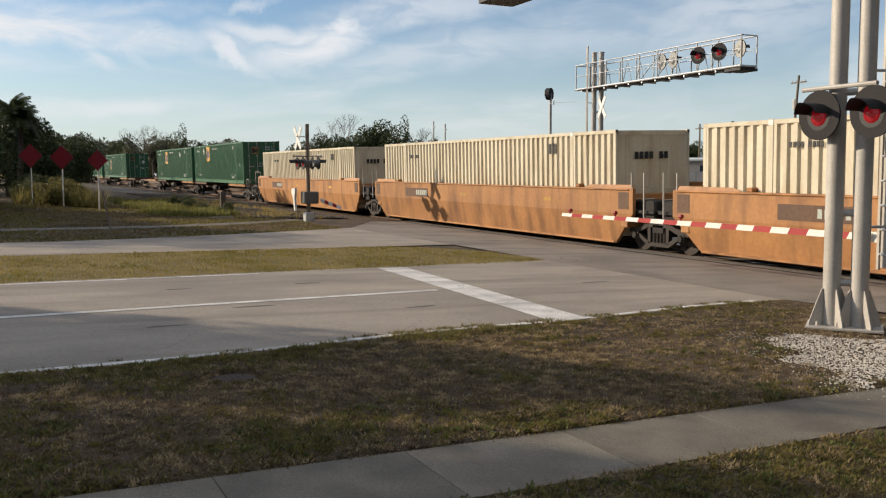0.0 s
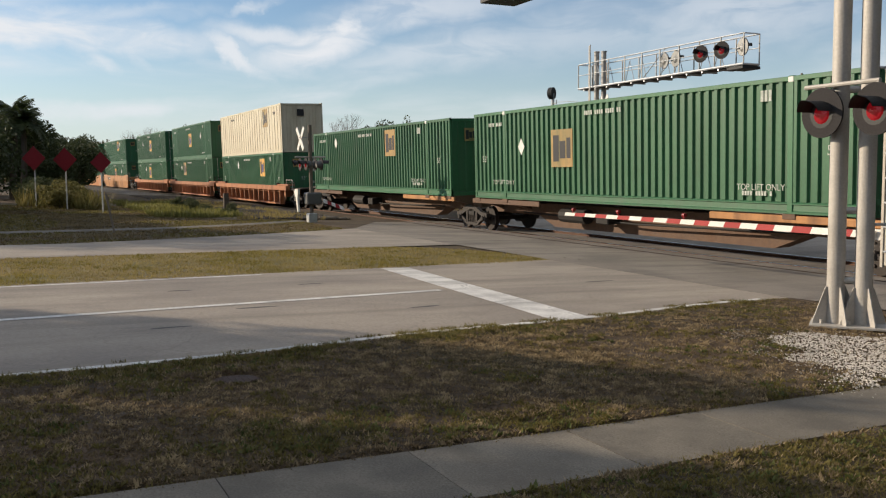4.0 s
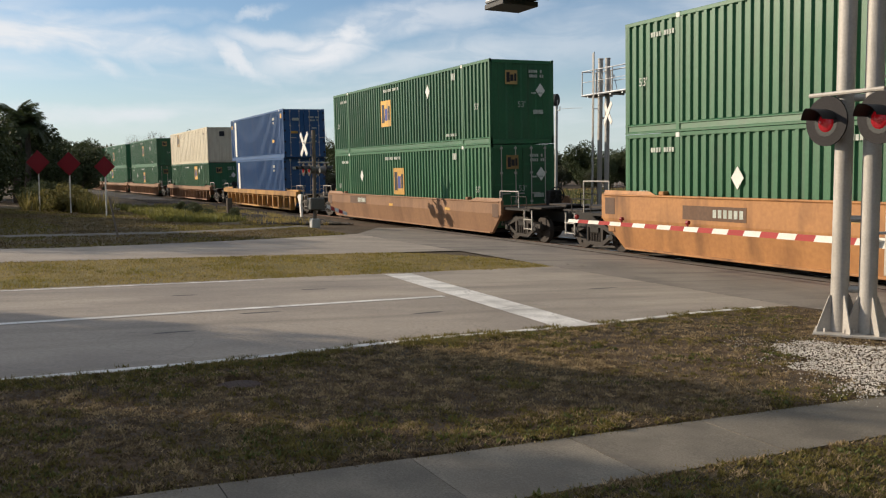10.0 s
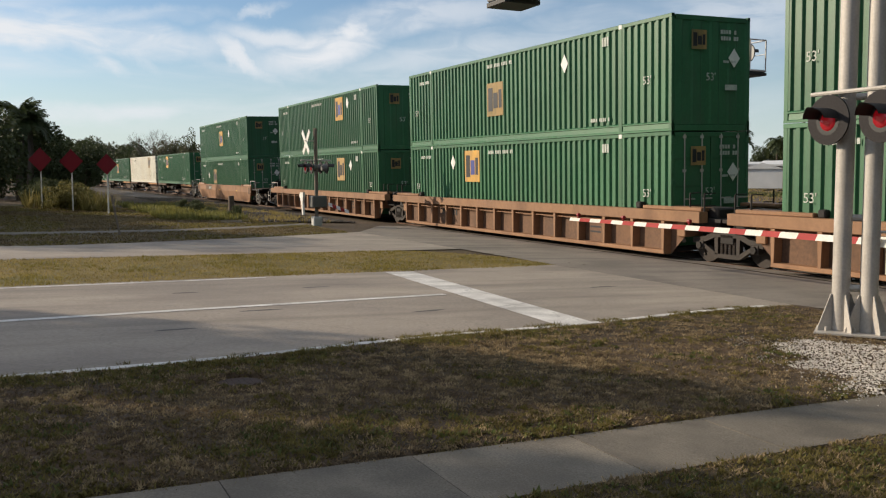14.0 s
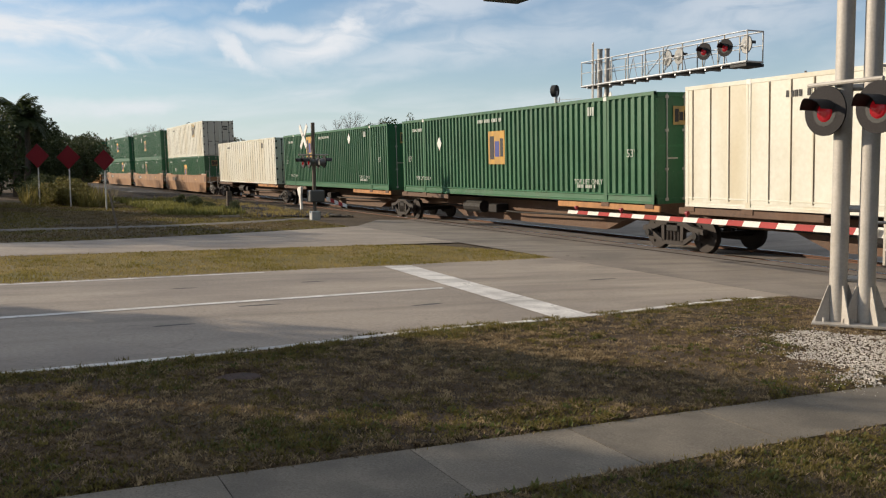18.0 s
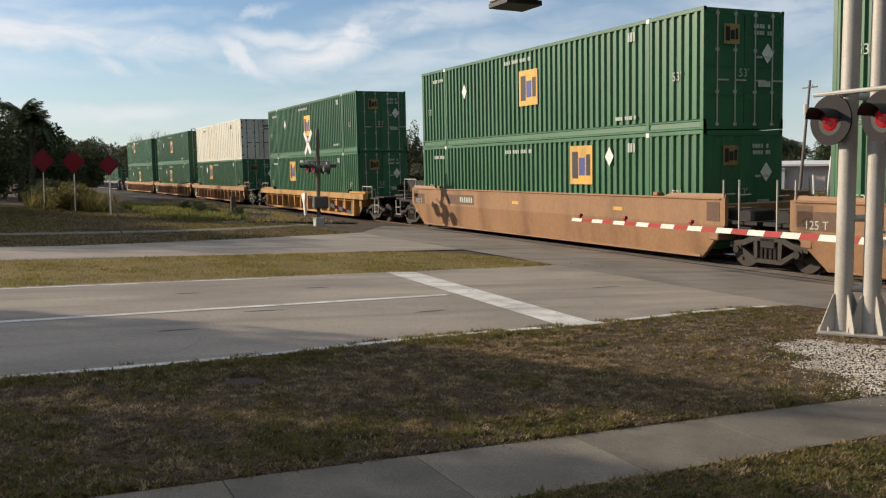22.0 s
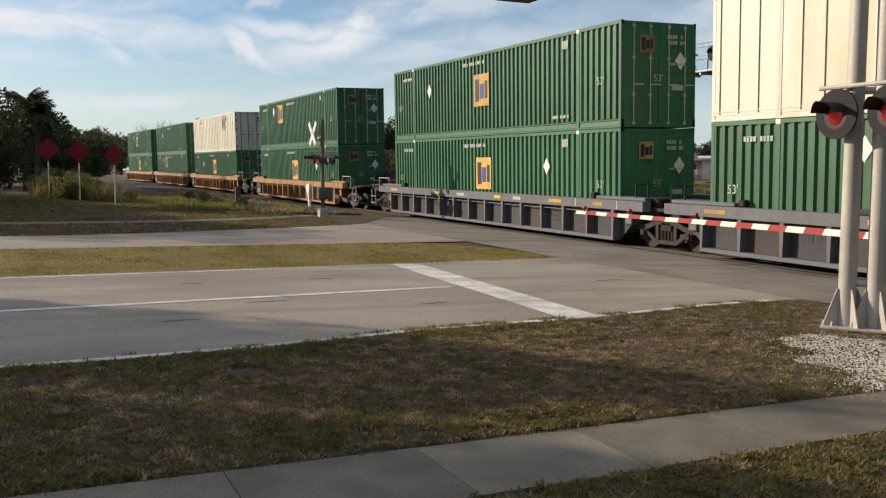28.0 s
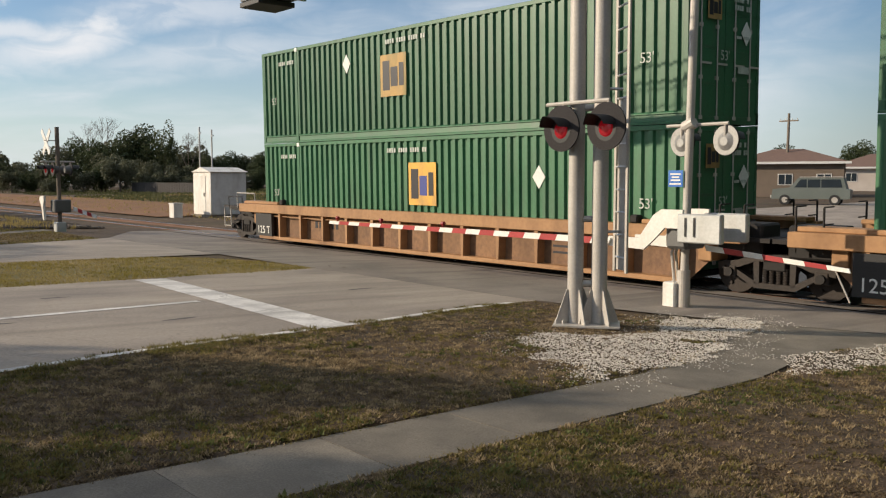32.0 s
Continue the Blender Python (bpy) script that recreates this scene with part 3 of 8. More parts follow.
def track_point(s, off=0.0):
    """A point of the line off metres from the track's middle (to the far side), and the heading there, in radians."""
    if s >= BEND_AT:
        return s, TRACK_Y + off, 0.0
    a = (BEND_AT - s) * BEND
    return BEND_AT - math.sin(a) / BEND - math.sin(a) * off, TRACK_Y - (1 - math.cos(a)) / BEND + math.cos(a) * off, a


def sheet(name, us, vs, point, material, kind="structure", label="", category="", smooth=True):
    """A draped sheet over the grid us x vs."""
    verts = [point(u, v) for u in us for v in vs]
    n = len(vs)
    faces = [(i * n + j, (i + 1) * n + j, (i + 1) * n + j + 1, i * n + j + 1) for i in range(len(us) - 1) for j in range(n - 1)]
    ob = part(name, from_arrays(name, verts, faces, material, smooth))
    return tagged(ob, label, category, "", kind)


def spread(*stops):
    """Numbers from stops of (end, step)."""
    out = [stops[0][0]]
    for end, step in stops[1:]:
        n = max(1, round((end - out[-1]) / step))
        a = out[-1]
        out += [a + (end - a) * i / n for i in range(1, n + 1)]
    return out


GX = spread((-3000, 1), (-400, 650), (-130, 45), (-40, 10), (60, 2.5), (140, 20), (3000, 600))
GY = spread((-1500, 1), (-150, 300), (-45, 20), (2, 2.35), (14, 2), (92, 13), (300, 60), (3500, 800))


def ground_point(x, y):
    r = 0.014 * noise.noise(Vector((x * 0.35, y * 0.35, 0))) if abs(x) < 60 and -45 < y < 40 else 0.0
    return x, y, ground_z(x, y) + r - 0.014


ground = sheet("ground", GX, GY, ground_point, M["soil"], label="patchy dry lawn and verge of browned winter grass", category="ground")

SKEW = -0.18                         # the road runs slightly askew of the track


def road_x(k, y):
    """The line of the road that passes (k, -10)."""
    return k + SKEW * (y + 10)


def road_strip(name, k0, k1, y0, y1, up, material, label="", category="road", dy=2.0, kind="structure"):
    """k0 and k1 are numbers or functions of y."""
    f0 = k0 if callable(k0) else (lambda y: road_x(k0, y))
    f1 = k1 if callable(k1) else (lambda y: road_x(k1, y))
    ys = spread((y0, 1), (y1, dy))
    ws = [i / 6 for i in range(7)]

    def pt(y, w):
        x = f0(y) * (1 - w) + f1(y) * w
        return x, y, ground_z(x, y) + up
    return sheet(name, ys, ws, pt, material, kind, label, category)


def island_far(y):
    """Edge of the median towards the far roadway, with its rounded nose."""
    if y < -6.5:
        return road_x(11.25, y)
    w = clamp((y + 6.5) / 2.6, 0, 1)
    return road_x(11.25, -6.5) + 3.9 * (1 - math.sqrt(1 - w * w * 0.999))


def island_near(y):
    if y < -6.5:
        return road_x(16.2, y)
    w = clamp((y + 6.5) / 2.6, 0, 1)
    return road_x(16.2, -6.5) - 0.6 * w * w


def verge_edge(y):
    """Edge of the far roadway towards the stop boards, with its flare to the crossing."""
    if y < -15:
        return 8.75
    return 8.75 - 6.3 * ((y + 15) / 11.0) ** 1.25


def near_edge(y):
    return road_x(22.85, y) + 0.05 * math.sin(y * 1.3)


road_near = road_strip("road_near_lanes", 16.05, near_edge, -120, -4.0, 0.012, M["road"], "grey weathered two-lane roadway with tyre marks")
road_far = road_strip("road_far_lanes", verge_edge, 11.35, -120, -4.0, 0.012, M["road"], "grey weathered far roadway beyond the grass median")


def crossing_right(y):
    return road_x(22.85, -4.0) + 6.5 * clamp((y + 4.0) / 2.2, 0, 1) ** 0.7


def crossing_left(y):
    return verge_edge(-4.0) - 4.4 * clamp((y + 4.0) / 2.5, 0, 1)


crossing = road_strip("road_crossing", crossing_left, crossing_right, -4.0, -0.2, 0.014, M["road_new"],
                      "patched darker asphalt apron of the level crossing", dy=0.4)
crossing_mid = road_strip("road_between_rails", lambda y: -2.0, lambda y: 28.0, 0.66, 1.94, 0.045, M["road_new"],
                          "asphalt infill between the rails", dy=0.4)
crossing_edge = road_strip("road_rail_apron", lambda y: -2.0, lambda y: 28.0, -0.2, 0.50, 0.03, M["road_new"], "asphalt apron beside the near rail", dy=0.2)
crossing_back = road_strip("road_beyond_track", lambda y: -2.0 + 5.0 * clamp((y - 4) / 8, 0, 1), lambda y: 27.0 - 3.0 * clamp((y - 4) / 8, 0, 1), 2.10, 120, 0.03, M["road"],
                           "road leading away beyond the track", dy=3.0)
median = road_strip("median", island_far, island_near, -120, -3.92, 0.004, M["turf"], "grass median of dry yellow-brown turf", "median", dy=0.33)

road_strip("verge", lambda y: -24.0, lambda y: verge_edge(y) - 0.02, -40, -4.3, 0.002, M["verge_turf"], "far verge of browned olive turf", "verge", 1.0)
# painted lines
road_strip("edge_line", lambda y: near_edge(y) - 0.15, lambda y: near_edge(y) - 0.03, -60, -4.6, 0.017, M["line"], "worn white edge line", "road marking", 1.0)
road_strip("lane_line", 19.48, 19.63, -60, -8.9, 0.017, M["line"], "worn white lane line", "road marking", 1.0)
road_strip("median_line", 16.22, 16.32, -60, -11.0, 0.017, M["line"], "faded white line along the median", "road marking", 1.0)


def stop_bar():
    xs = spread((15.95, 1), (22.55, 0.5))

    def pt(x, w):
        y = -8.53 - 0.055 * (x - 16) + 0.60 * w
        return x, y, ground_z(x, y) + 0.019
    return sheet("stop_line", xs, [0, 0.5, 1], pt, M["line"], "structure", "wide worn white stop line", "road marking")


stop_bar()


def patch(name, cx, cy, rx, ry, up, material, label, category, seed, turn=0.0, rough=0.25):
    rnd = random.Random(seed)
    n = 40
    ph = [rnd.uniform(0, 6.28) for _ in range(4)]
    rim = []
    for i in range(n):
        a = 2 * math.pi * i / n
        k = 1 + rough * sum(math.sin((j + 2) * a + ph[j]) / (j + 1.5) for j in range(4))
        u, v = rx * k * math.cos(a), ry * k * math.sin(a)
        x, y = cx + u * math.cos(turn) - v * math.sin(turn), cy + u * math.sin(turn) + v * math.cos(turn)
        rim.append((x, y))
    verts, faces = [(cx, cy, ground_z(cx, cy) + up)], []
    for ring in (0.55, 1.0):
        for x, y in rim:
            px, py = cx + (x - cx) * ring, cy + (y - cy) * ring
            verts.append((px, py, ground_z(px, py) + up * (1.0 if ring < 1 else 0.35)))
    for i in range(n):
        j = (i + 1) % n
        faces += [(0, 1 + i, 1 + j), (1 + i, 1 + n + i, 1 + n + j, 1 + j)]
    return tagged(part(name, from_arrays(name, verts, faces, material)), label, category, "", "structure")


# ---- sidewalk: slabs with joints ----
def walk_left(y):
    """Edge of the sidewalk towards the road."""
    return 26.80 - 0.033 * (y + 11.6)


def walk_right(y):
    return 27.68 - 0.045 * (y + 11.6)


def sidewalk():
    root = thing("sidewalk", pose(0, 0, 0), "grey concrete sidewalk of square slabs overgrown at its edge", "sidewalk", kind="structure")
    for i in range(22):
        y0 = -22.5 + i * 1.215
        y1 = y0 + 1.208
        if y1 > -6.4:
            continue
        bm = B()
        box(bm, 0, 1, y0, y1, -0.10, 0.0)
        for v in bm.verts:
            v.co.x = walk_left(v.co.y) * (1 - v.co.x) + walk_right(v.co.y) * v.co.x
            v.co.z += ground_z(v.co.x, v.co.y) + 0.012 + 0.001 * math.sin(i * 2.1)
        part("slab", bm, M["concrete"], root)
        bm = B()
        box(bm, 0, 1, y1 + 0.0005, y1 + 0.0065, -0.06, 0.001)
        for v in bm.verts:
            v.co.x = walk_left(v.co.y) * (1 - v.co.x) + walk_right(v.co.y) * v.co.x
            v.co.z += ground_z(v.co.x, v.co.y) + 0.008
        part("joint", bm, M["joint"], root)
    return root


sidewalk()
def path_left(y):
    return 26.67 - 0.31 * max(0.0, y + 7.6) + 0.03 * math.sin(y * 2)


def path_right(y):
    return (27.48 - 0.33 * max(0.0, y + 6.6) if y < -5.2 else 27.02 + 0.19 * (y + 5.2)) + 0.04 * math.sin(y * 3.1)


road_strip("footpath", path_left, path_right, -7.6, -2.0, 0.007, M["concrete"],
           "grey footpath joining the crossing", "path", 0.4)
for px, py, ra, rb in ((20.35, -12.1, 0.05, 0.42), (20.95, -9.9, 0.06, 0.34), (18.3, -12.7, 0.04, 0.3), (21.6, -13.4, 0.05, 0.3), (18.0, -10.6, 0.04, 0.35), (19.0, -5.6, 0.05, 0.5)):
    patch("road_patch", px, py, ra, rb, 0.016, M["patch_dark"], "small dark tar patch in the roadway", "road patch", int(px * 10), radians(10), 0.3)
for k in range(3):
    patch("faded_mark", 14.6 + 0.45 * k, -3.35 + 0.1 * k, 0.05, 0.28, 0.018, M["concrete"], "faded white hatch mark before the median", "road marking", 70 + k, radians(60), 0.15)


def far_walk_x(y):
    return float(np.interp(y, [-30, -15, -13, -10.35, -7, -3.65], [5.2, 4.25, 3.5, 2.4, 0.0, -3.1]))


road_strip("far_sidewalk", lambda y: far_walk_x(y) - 1.1, far_walk_x, -60, -4.2, 0.012, M["concrete"], "narrow concrete sidewalk across the far verge", "sidewalk", 1.0)


def soil_point(s, o):
    x, y, _ = track_point(s, o)
    return x, y, ground_z(x, y) + 0.05


def shoulder_point(s, o):
    x, y, _ = track_point(s, o - 0.5 * noise.noise(Vector((s * 0.3, o, 0))))
    return x, y, ground_z(x, y) + (0.045 if o > -6 else -0.01) + 0.03 * noise.noise(Vector((s * 1.7, o * 1.7, 3)))


sheet("ballast_shoulder", spread((-170, 1), (-60, 4), (-4.5, 0.6)), [-3.1, -3.7, -4.4, -5.2, -5.9, -6.6], shoulder_point, M["ballast_dark"], "structure", "dark spilled ballast at the foot of the track", "ballast")
sheet("bare_strip", spread((-170, 1), (-14, 6)), [3.4, 6.0, 9.0, 13.0], soil_point, M["bare_soil"], "structure", "bare brown earth beside the track", "ground")


# ---- track ----
def sweep(name, profile, stations, material, label="", category="track", parent=None, kind="structure", lift=0.0, closed=True):
    """profile: (offset, height) pairs, drawn along the track; height over the rail's top."""
    verts, faces = [], []
    n = len(profile)
    for s in stations:
        for o, h in profile:
            x, y, _ = track_point(s, o)
            verts.append((x, y, rail_z(s) + h + CANT * o + lift))
    m = n if closed else n - 1
    for i in range(len(stations) - 1):
        for j in range(m):
            k = (j + 1) % n
            faces.append((i * n + j, (i + 1) * n + j, (i + 1) * n + k, i * n + k))
    ob = part(name, from_arrays(name, verts, faces, material))
    if parent is not None:
        ob.parent = parent
        return ob
    return tagged(ob, label, category, "", kind)


LONG = spread((-860, 1), (-200, 12), (60, 4), (120, 20), (870, 150))
RAIL = [(-0.075, -0.18), (-0.075, -0.165), (-0.012, -0.14), (-0.012, -0.05), (-0.036, -0.035), (-0.036, -0.006),
        (0.036, -0.006), (0.036, -0.035), (0.012, -0.05), (0.012, -0.14), (0.075, -0.165), (0.075, -0.18)]
HEAD = [(-0.036, -0.007), (-0.026, 0.0), (0.026, 0.0), (0.036, -0.007)]
for side in (-0.7535, 0.7535):
    r = sweep("rail", [(o + side, h) for o, h in RAIL], LONG, M["rail_side"], "rusty steel running rail with polished top", "rail")
    sweep("rail_head", [(o + side, h) for o, h in HEAD], LONG, M["rail_top"], parent=r)


def ballast():
    rnd = np.random.RandomState(4)
    st = spread((-860, 1), (-200, 30), (-90, 1.2), (-4, 0.35), (26, 30), (60, 0.8), (150, 15), (870, 240))
    prof = [(-3.6, -0.62), (-2.6, -0.45), (-1.75, -0.215), (-1.0, -0.195), (0, -0.19), (1.0, -0.195), (1.75, -0.215), (2.6, -0.45), (3.6, -0.62)]
    verts, faces = [], []
    n = len(prof)
    for s in st:
        for o, h in prof:
            x, y, _ = track_point(s, o)
            deep = -0.25 if -2.5 < s < 28.5 else 0.0
            j = rnd.uniform(-0.02, 0.02)
            verts.append((x, y, rail_z(s) + h + deep + CANT * o + j))
    for i in range(len(st) - 1):
        for j in range(n - 1):
            faces.append((i * n + j, (i + 1) * n + j, (i + 1) * n + j + 1, i * n + j + 1))
    tagged(part("ballast", from_arrays("ballast", verts, faces, M["ballast"])), "grey-brown stone ballast under the track", "ballast", "", "structure")


ballast()


def ties():
    bm = B()
    box(bm, -0.115, 0.115, -1.30, 1.30, -0.18, 0, 0.012)
    me = bpy.data.meshes.new("tie")
    bm.to_mesh(me); bm.free()
    me.materials.append(M["tie"])
    root = thing("track_ties", pose(0, 0, 0), "weathered dark timber ties bedded in ballast", "railway ties", kind="structure")
    rnd = random.Random(2)
    s = -80.0
    while s < 60:
        if not -2.6 < s < 28.4:
            x, y, a = track_point(s)
            ob = new("tie", me)
            ob.parent = root
            ob.matrix_basis = pose(x, y, rail_z(s) - 0.172 + rnd.uniform(-0.012, 0.004), math.degrees(CANT), 0, math.degrees(a) + rnd.uniform(-1, 1))
        s += 0.53


ties()

# ---- train ----
CL, CW, CH = 16.154, 2.591, 2.896


def S(t):
    """How far the train has run at t seconds."""
    return 25.576 * t - 0.0203 * t * t - 7.04e-6 * t ** 3


def corrugated(x0, x1, z0, z1, y, out, pitch=0.279, depth=0.058):
    """A folded steel side between x0 and x1; out is the way that it faces in y."""
    n = max(1, round((x1 - x0) / pitch))
    p = (x1 - x0) / n
    cols = []
    for i in range(n):
        a = x0 + i * p
        cols += [(a, 0), (a + 0.36 * p, 0), (a + 0.47 * p, -depth), (a + 0.89 * p, -depth)]
    cols.append((x1, 0))
    verts = [(x, y + out * d, z) for x, d in cols for z in (z0, z1)]
    faces = [(2 * i, 2 * i + 2, 2 * i + 3, 2 * i + 1) for i in range(len(cols) - 1)]
    return verts, faces


def add_arrays(bm, verts, faces):
    vs = [bm.verts.new(v) for v in verts]
    for f in faces:
        bm.faces.new([vs[i] for i in f])


def build_container(kind, body, label, ends, length=CL, logo=True, top_lift=False):
    """A long box on its base at z = 0, middle at x = y = 0. ends: 'doors' or 'front' at the leading end."""
    root = thing("shipping_container", pose(0, 0, -500), label, "container", "containers of the train")
    h, w = length / 2, CW / 2
    mid = CL * 0.3715 if length > 13 else length / 2 - 0.08
    near = -w
    # sides
    for out in (-1, 1):
        bm = B()
        y = out * (w - 0.01)
        if kind == "folded":
            cuts = [-h + 0.07, -mid - 0.06, -mid + 0.06, mid - 0.06, mid + 0.06, h - 0.07] if length > 13 else [-h + 0.08, h - 0.08]
            for a, b in (zip(cuts[::2], cuts[1::2])):
                add_arrays(bm, *corrugated(a, b, 0.25, CH - 0.10, y, out))
        else:
            box(bm, -h + 0.05, h - 0.05, min(y, y - out * 0.03), max(y, y - out * 0.03), 0.12, CH - 0.08)
        part("side_panel", fixed(bm), body, root)
    if kind == "panel":
        n = 26
        for out in (-1, 1):
            bm = B()
            for i in range(n + 1):
                x = -h + 0.25 + (length - 0.5) * i / n
                box(bm, x - 0.02, x + 0.02, out * (w - 0.006) - 0.014, out * (w - 0.006) + 0.014, 0.16, CH - 0.1)
            tagged(part("batten_set", bm, body, root), kind="stuff")
            # a dark strip on one side of each batten stands for its shadow
            bm = B()
            for i in range(n + 1):
                x = -h + 0.25 + (length - 0.5) * i / n + 0.036
                box(bm, x - 0.014, x + 0.014, out * (w - 0.01) - 0.004, out * (w - 0.01) + 0.004, 0.16, CH - 0.1)
            tagged(part("seam_set", bm, M["seam_shade"], root), kind="stuff")
    # rails, posts and castings
    for out in (-1, 1):
        bm = B()
        y0, y1 = sorted((out * w, out * (w - 0.09)))
        slab(bm, [(y0, 0.0), (y1, 0.0), (y1, 0.25), (y0 + (0.03 if out < 0 else 0), 0.25), (y0, 0.225), (y0, 0.20), (y0 + (0.028 if out < 0 else 0), 0.185), (y0 + (0.02 if out < 0 else 0), 0.06), (y0, 0.045)], 2 * h, "x", -h)
        part("bottom_rail", fixed(bm), body, root)
        bm = B()
        box(bm, -h, h, y0, y1, CH - 0.10, CH, 0.008)
        part("top_rail", bm, body, root)
        for x in (-h, h - 0.12):
            bm = B()
            box(bm, x, x + 0.12, y0 - 0.004 * out, y1 - 0.004 * out, 0.0, CH + 0.002, 0.01)
            part("corner_post", bm, body, root)
        if length > 13:
            for x in (-mid, mid):
                bm = B()
                box(bm, x - 0.075, x + 0.075, y0 + out * 0.003, y1 + out * 0.003, 0.02, CH + 0.012, 0.01)
                part("lifting_post", bm, body, root)
                bm = B()
                box(bm, x - 0.08, x + 0.08, y0 + out * 0.006, y1 + out * 0.006, CH - 0.13, CH + 0.005, 0.015)
                part("corner_casting", bm, M["paint_white"], root)
    bm = B()
    add_arrays(bm, *(lambda v, f: ([(x, z, CH - 0.03 + y) for x, y, z in v], f))(*corrugated(-h + 0.1, h - 0.1, -w + 0.08, w - 0.08, 0.0, 1, 0.4, 0.02)))
    part("roof", fixed(bm), body, root)
    bm = B()
    box(bm, -h + 0.06, h - 0.06, -w + 0.06, w - 0.06, 0.05, 0.13)
    part("floor_frame", bm, M["seal_dark"], root)
    # trailing end
    bm = B()
    box(bm, -h, -h + 0.05, -w + 0.05, w - 0.05, 0.05, CH - 0.03)
    part("end_wall", bm, body, root)
    # leading end
    e = h
    if ends == "doors":
        for k, (a, b) in enumerate(((-w + 0.10, -0.012), (0.012, w - 0.10))):
            bm = B()
            box(bm, e - 0.05, e - 0.012, a, b, 0.14, CH - 0.12, 0.006)
            d = part("door", bm, body, root)
            for z in (0.8, 1.5, 2.2):
                bm = B()
                box(bm, e - 0.014, e - 0.004, a + 0.05, b - 0.05, z - 0.03, z + 0.03)
                part("door_rib", bm, body, d)
            for f in (0.27, 0.75):
                y = a + (b - a) * f
                bm = B()
                rod(bm, (e + 0.012, y, 0.08), (e + 0.012, y, CH - 0.06), 0.017, 6)
                for z in (0.12, 0.9, 1.9, CH - 0.14):
                    box(bm, e - 0.012, e + 0.022, y - 0.05, y + 0.05, z - 0.035, z + 0.035)
                box(bm, e + 0.012, e + 0.03, y - 0.02, y + 0.34, 1.16, 1.20)
                part("lock_rod", bm, M["galv"] if body in (M["green"], M["blue_box"]) else M["seal_dark"], d)
        for y in (-w + 0.085, w - 0.085):
            bm = B()
            for z in (0.3, 0.95, 1.6, 2.25, 2.65):
                box(bm, e - 0.02, e + 0.015, y - 0.05, y + 0.05, z - 0.06, z + 0.06, 0.008)
            tagged(part("hinge_set", bm, body if body is M["green"] else M["seal_dark"], root), kind="stuff")
    else:
        bm = B()
        add_arrays(bm, *(lambda v, f: ([(e - 0.012 + y, x, z) for x, y, z in v], f))(*corrugated(-w + 0.10, w - 0.10, 0.16, CH - 0.12, 0.0, 1, 0.6, 0.02)))
        part("front_wall", fixed(bm), body, root)
    bm = B()
    box(bm, e - 0.06, e, -w + 0.12, w - 0.12, CH - 0.14, CH - 0.02, 0.006)
    part("end_header", bm, body, root)
    bm = B()
    box(bm, e - 0.06, e, -w + 0.12, w - 0.12, 0.0, 0.15, 0.006)
    part("end_sill", bm, body, root)

    return (root, *markings(root, h))


def markings(root, e):
    """Makers of the marks on the near side and the leading end of a box whose end is at x = e."""
    near = -CW / 2

    def plate(name, x, z, sx, sz, mt, lift=0.004, parent=None, face="side", label=""):
        bm = B()
        if face == "side":
            box(bm, x - sx / 2, x + sx / 2, near - lift, near - lift + 0.008, z - sz / 2, z + sz / 2)
        else:
            box(bm, e + 0.032 + lift - 0.008, e + 0.032 + lift, x - sx / 2, x + sx / 2, z - sz / 2, z + sz / 2)
        return part(name, bm, mt, parent or root, label)

    def code_row(x, z, sx, sz, mt=None, face="side"):
        """A row of stencilled characters that cannot be read."""
        bm = B()
        n = max(3, round(sx / (sz * 0.85)))
        for i in range(n):
            if i % 5 == 4:
                continue
            c = x - sx / 2 + sx * (i + 0.5) / n
            a, b = c - sx / n * 0.36, c + sx / n * 0.36
            if face == "side":
                box(bm, a, b, near - 0.004, near + 0.004, z - sz / 2, z + sz / 2)
            else:
                box(bm, e + 0.028, e + 0.036, a, b, z - sz / 2, z + sz / 2)
        tagged(part("code_line", bm, mt or M["stencil"], root), kind="stuff")

    def diamond(x, z, r, face="side"):
        bm = B()
        if face == "side":
            slab(bm, [(x - r * 0.72, z), (x, z - r), (x + r * 0.72, z), (x, z + r)], 0.01, "y", near - 0.008)
        else:
            slab(bm, [(x - r * 0.8, z), (x, z - r), (x + r * 0.8, z), (x, z + r)], 0.01, "x", e + 0.024)
        part("diamond_mark", fixed(bm), M["paint_white"], root, "white diamond mark")

    def emblem(x, z, size, face="side", fresh=True):
        p = plate("logo_panel", x, z, size, size, M["logo_yellow" if fresh else "logo_faded"], 0.004, None, face, "yellow square emblem with dark strokes" if fresh else "faded tan square emblem")
        s = size
        for dx, dz, a, b, mt in ((-0.27, 0.0, 0.27, 0.70, "logo_black"), (0.04, -0.04, 0.27, 0.46, "logo_blue" if fresh else "logo_black"), (0.32, 0.0, 0.18, 0.54, "logo_black")):
            plate("emblem_block", x + dx * s, z + dz * s, a * s, b * s, M[mt], 0.0075, p, face)
    return plate, diamond, emblem, code_row


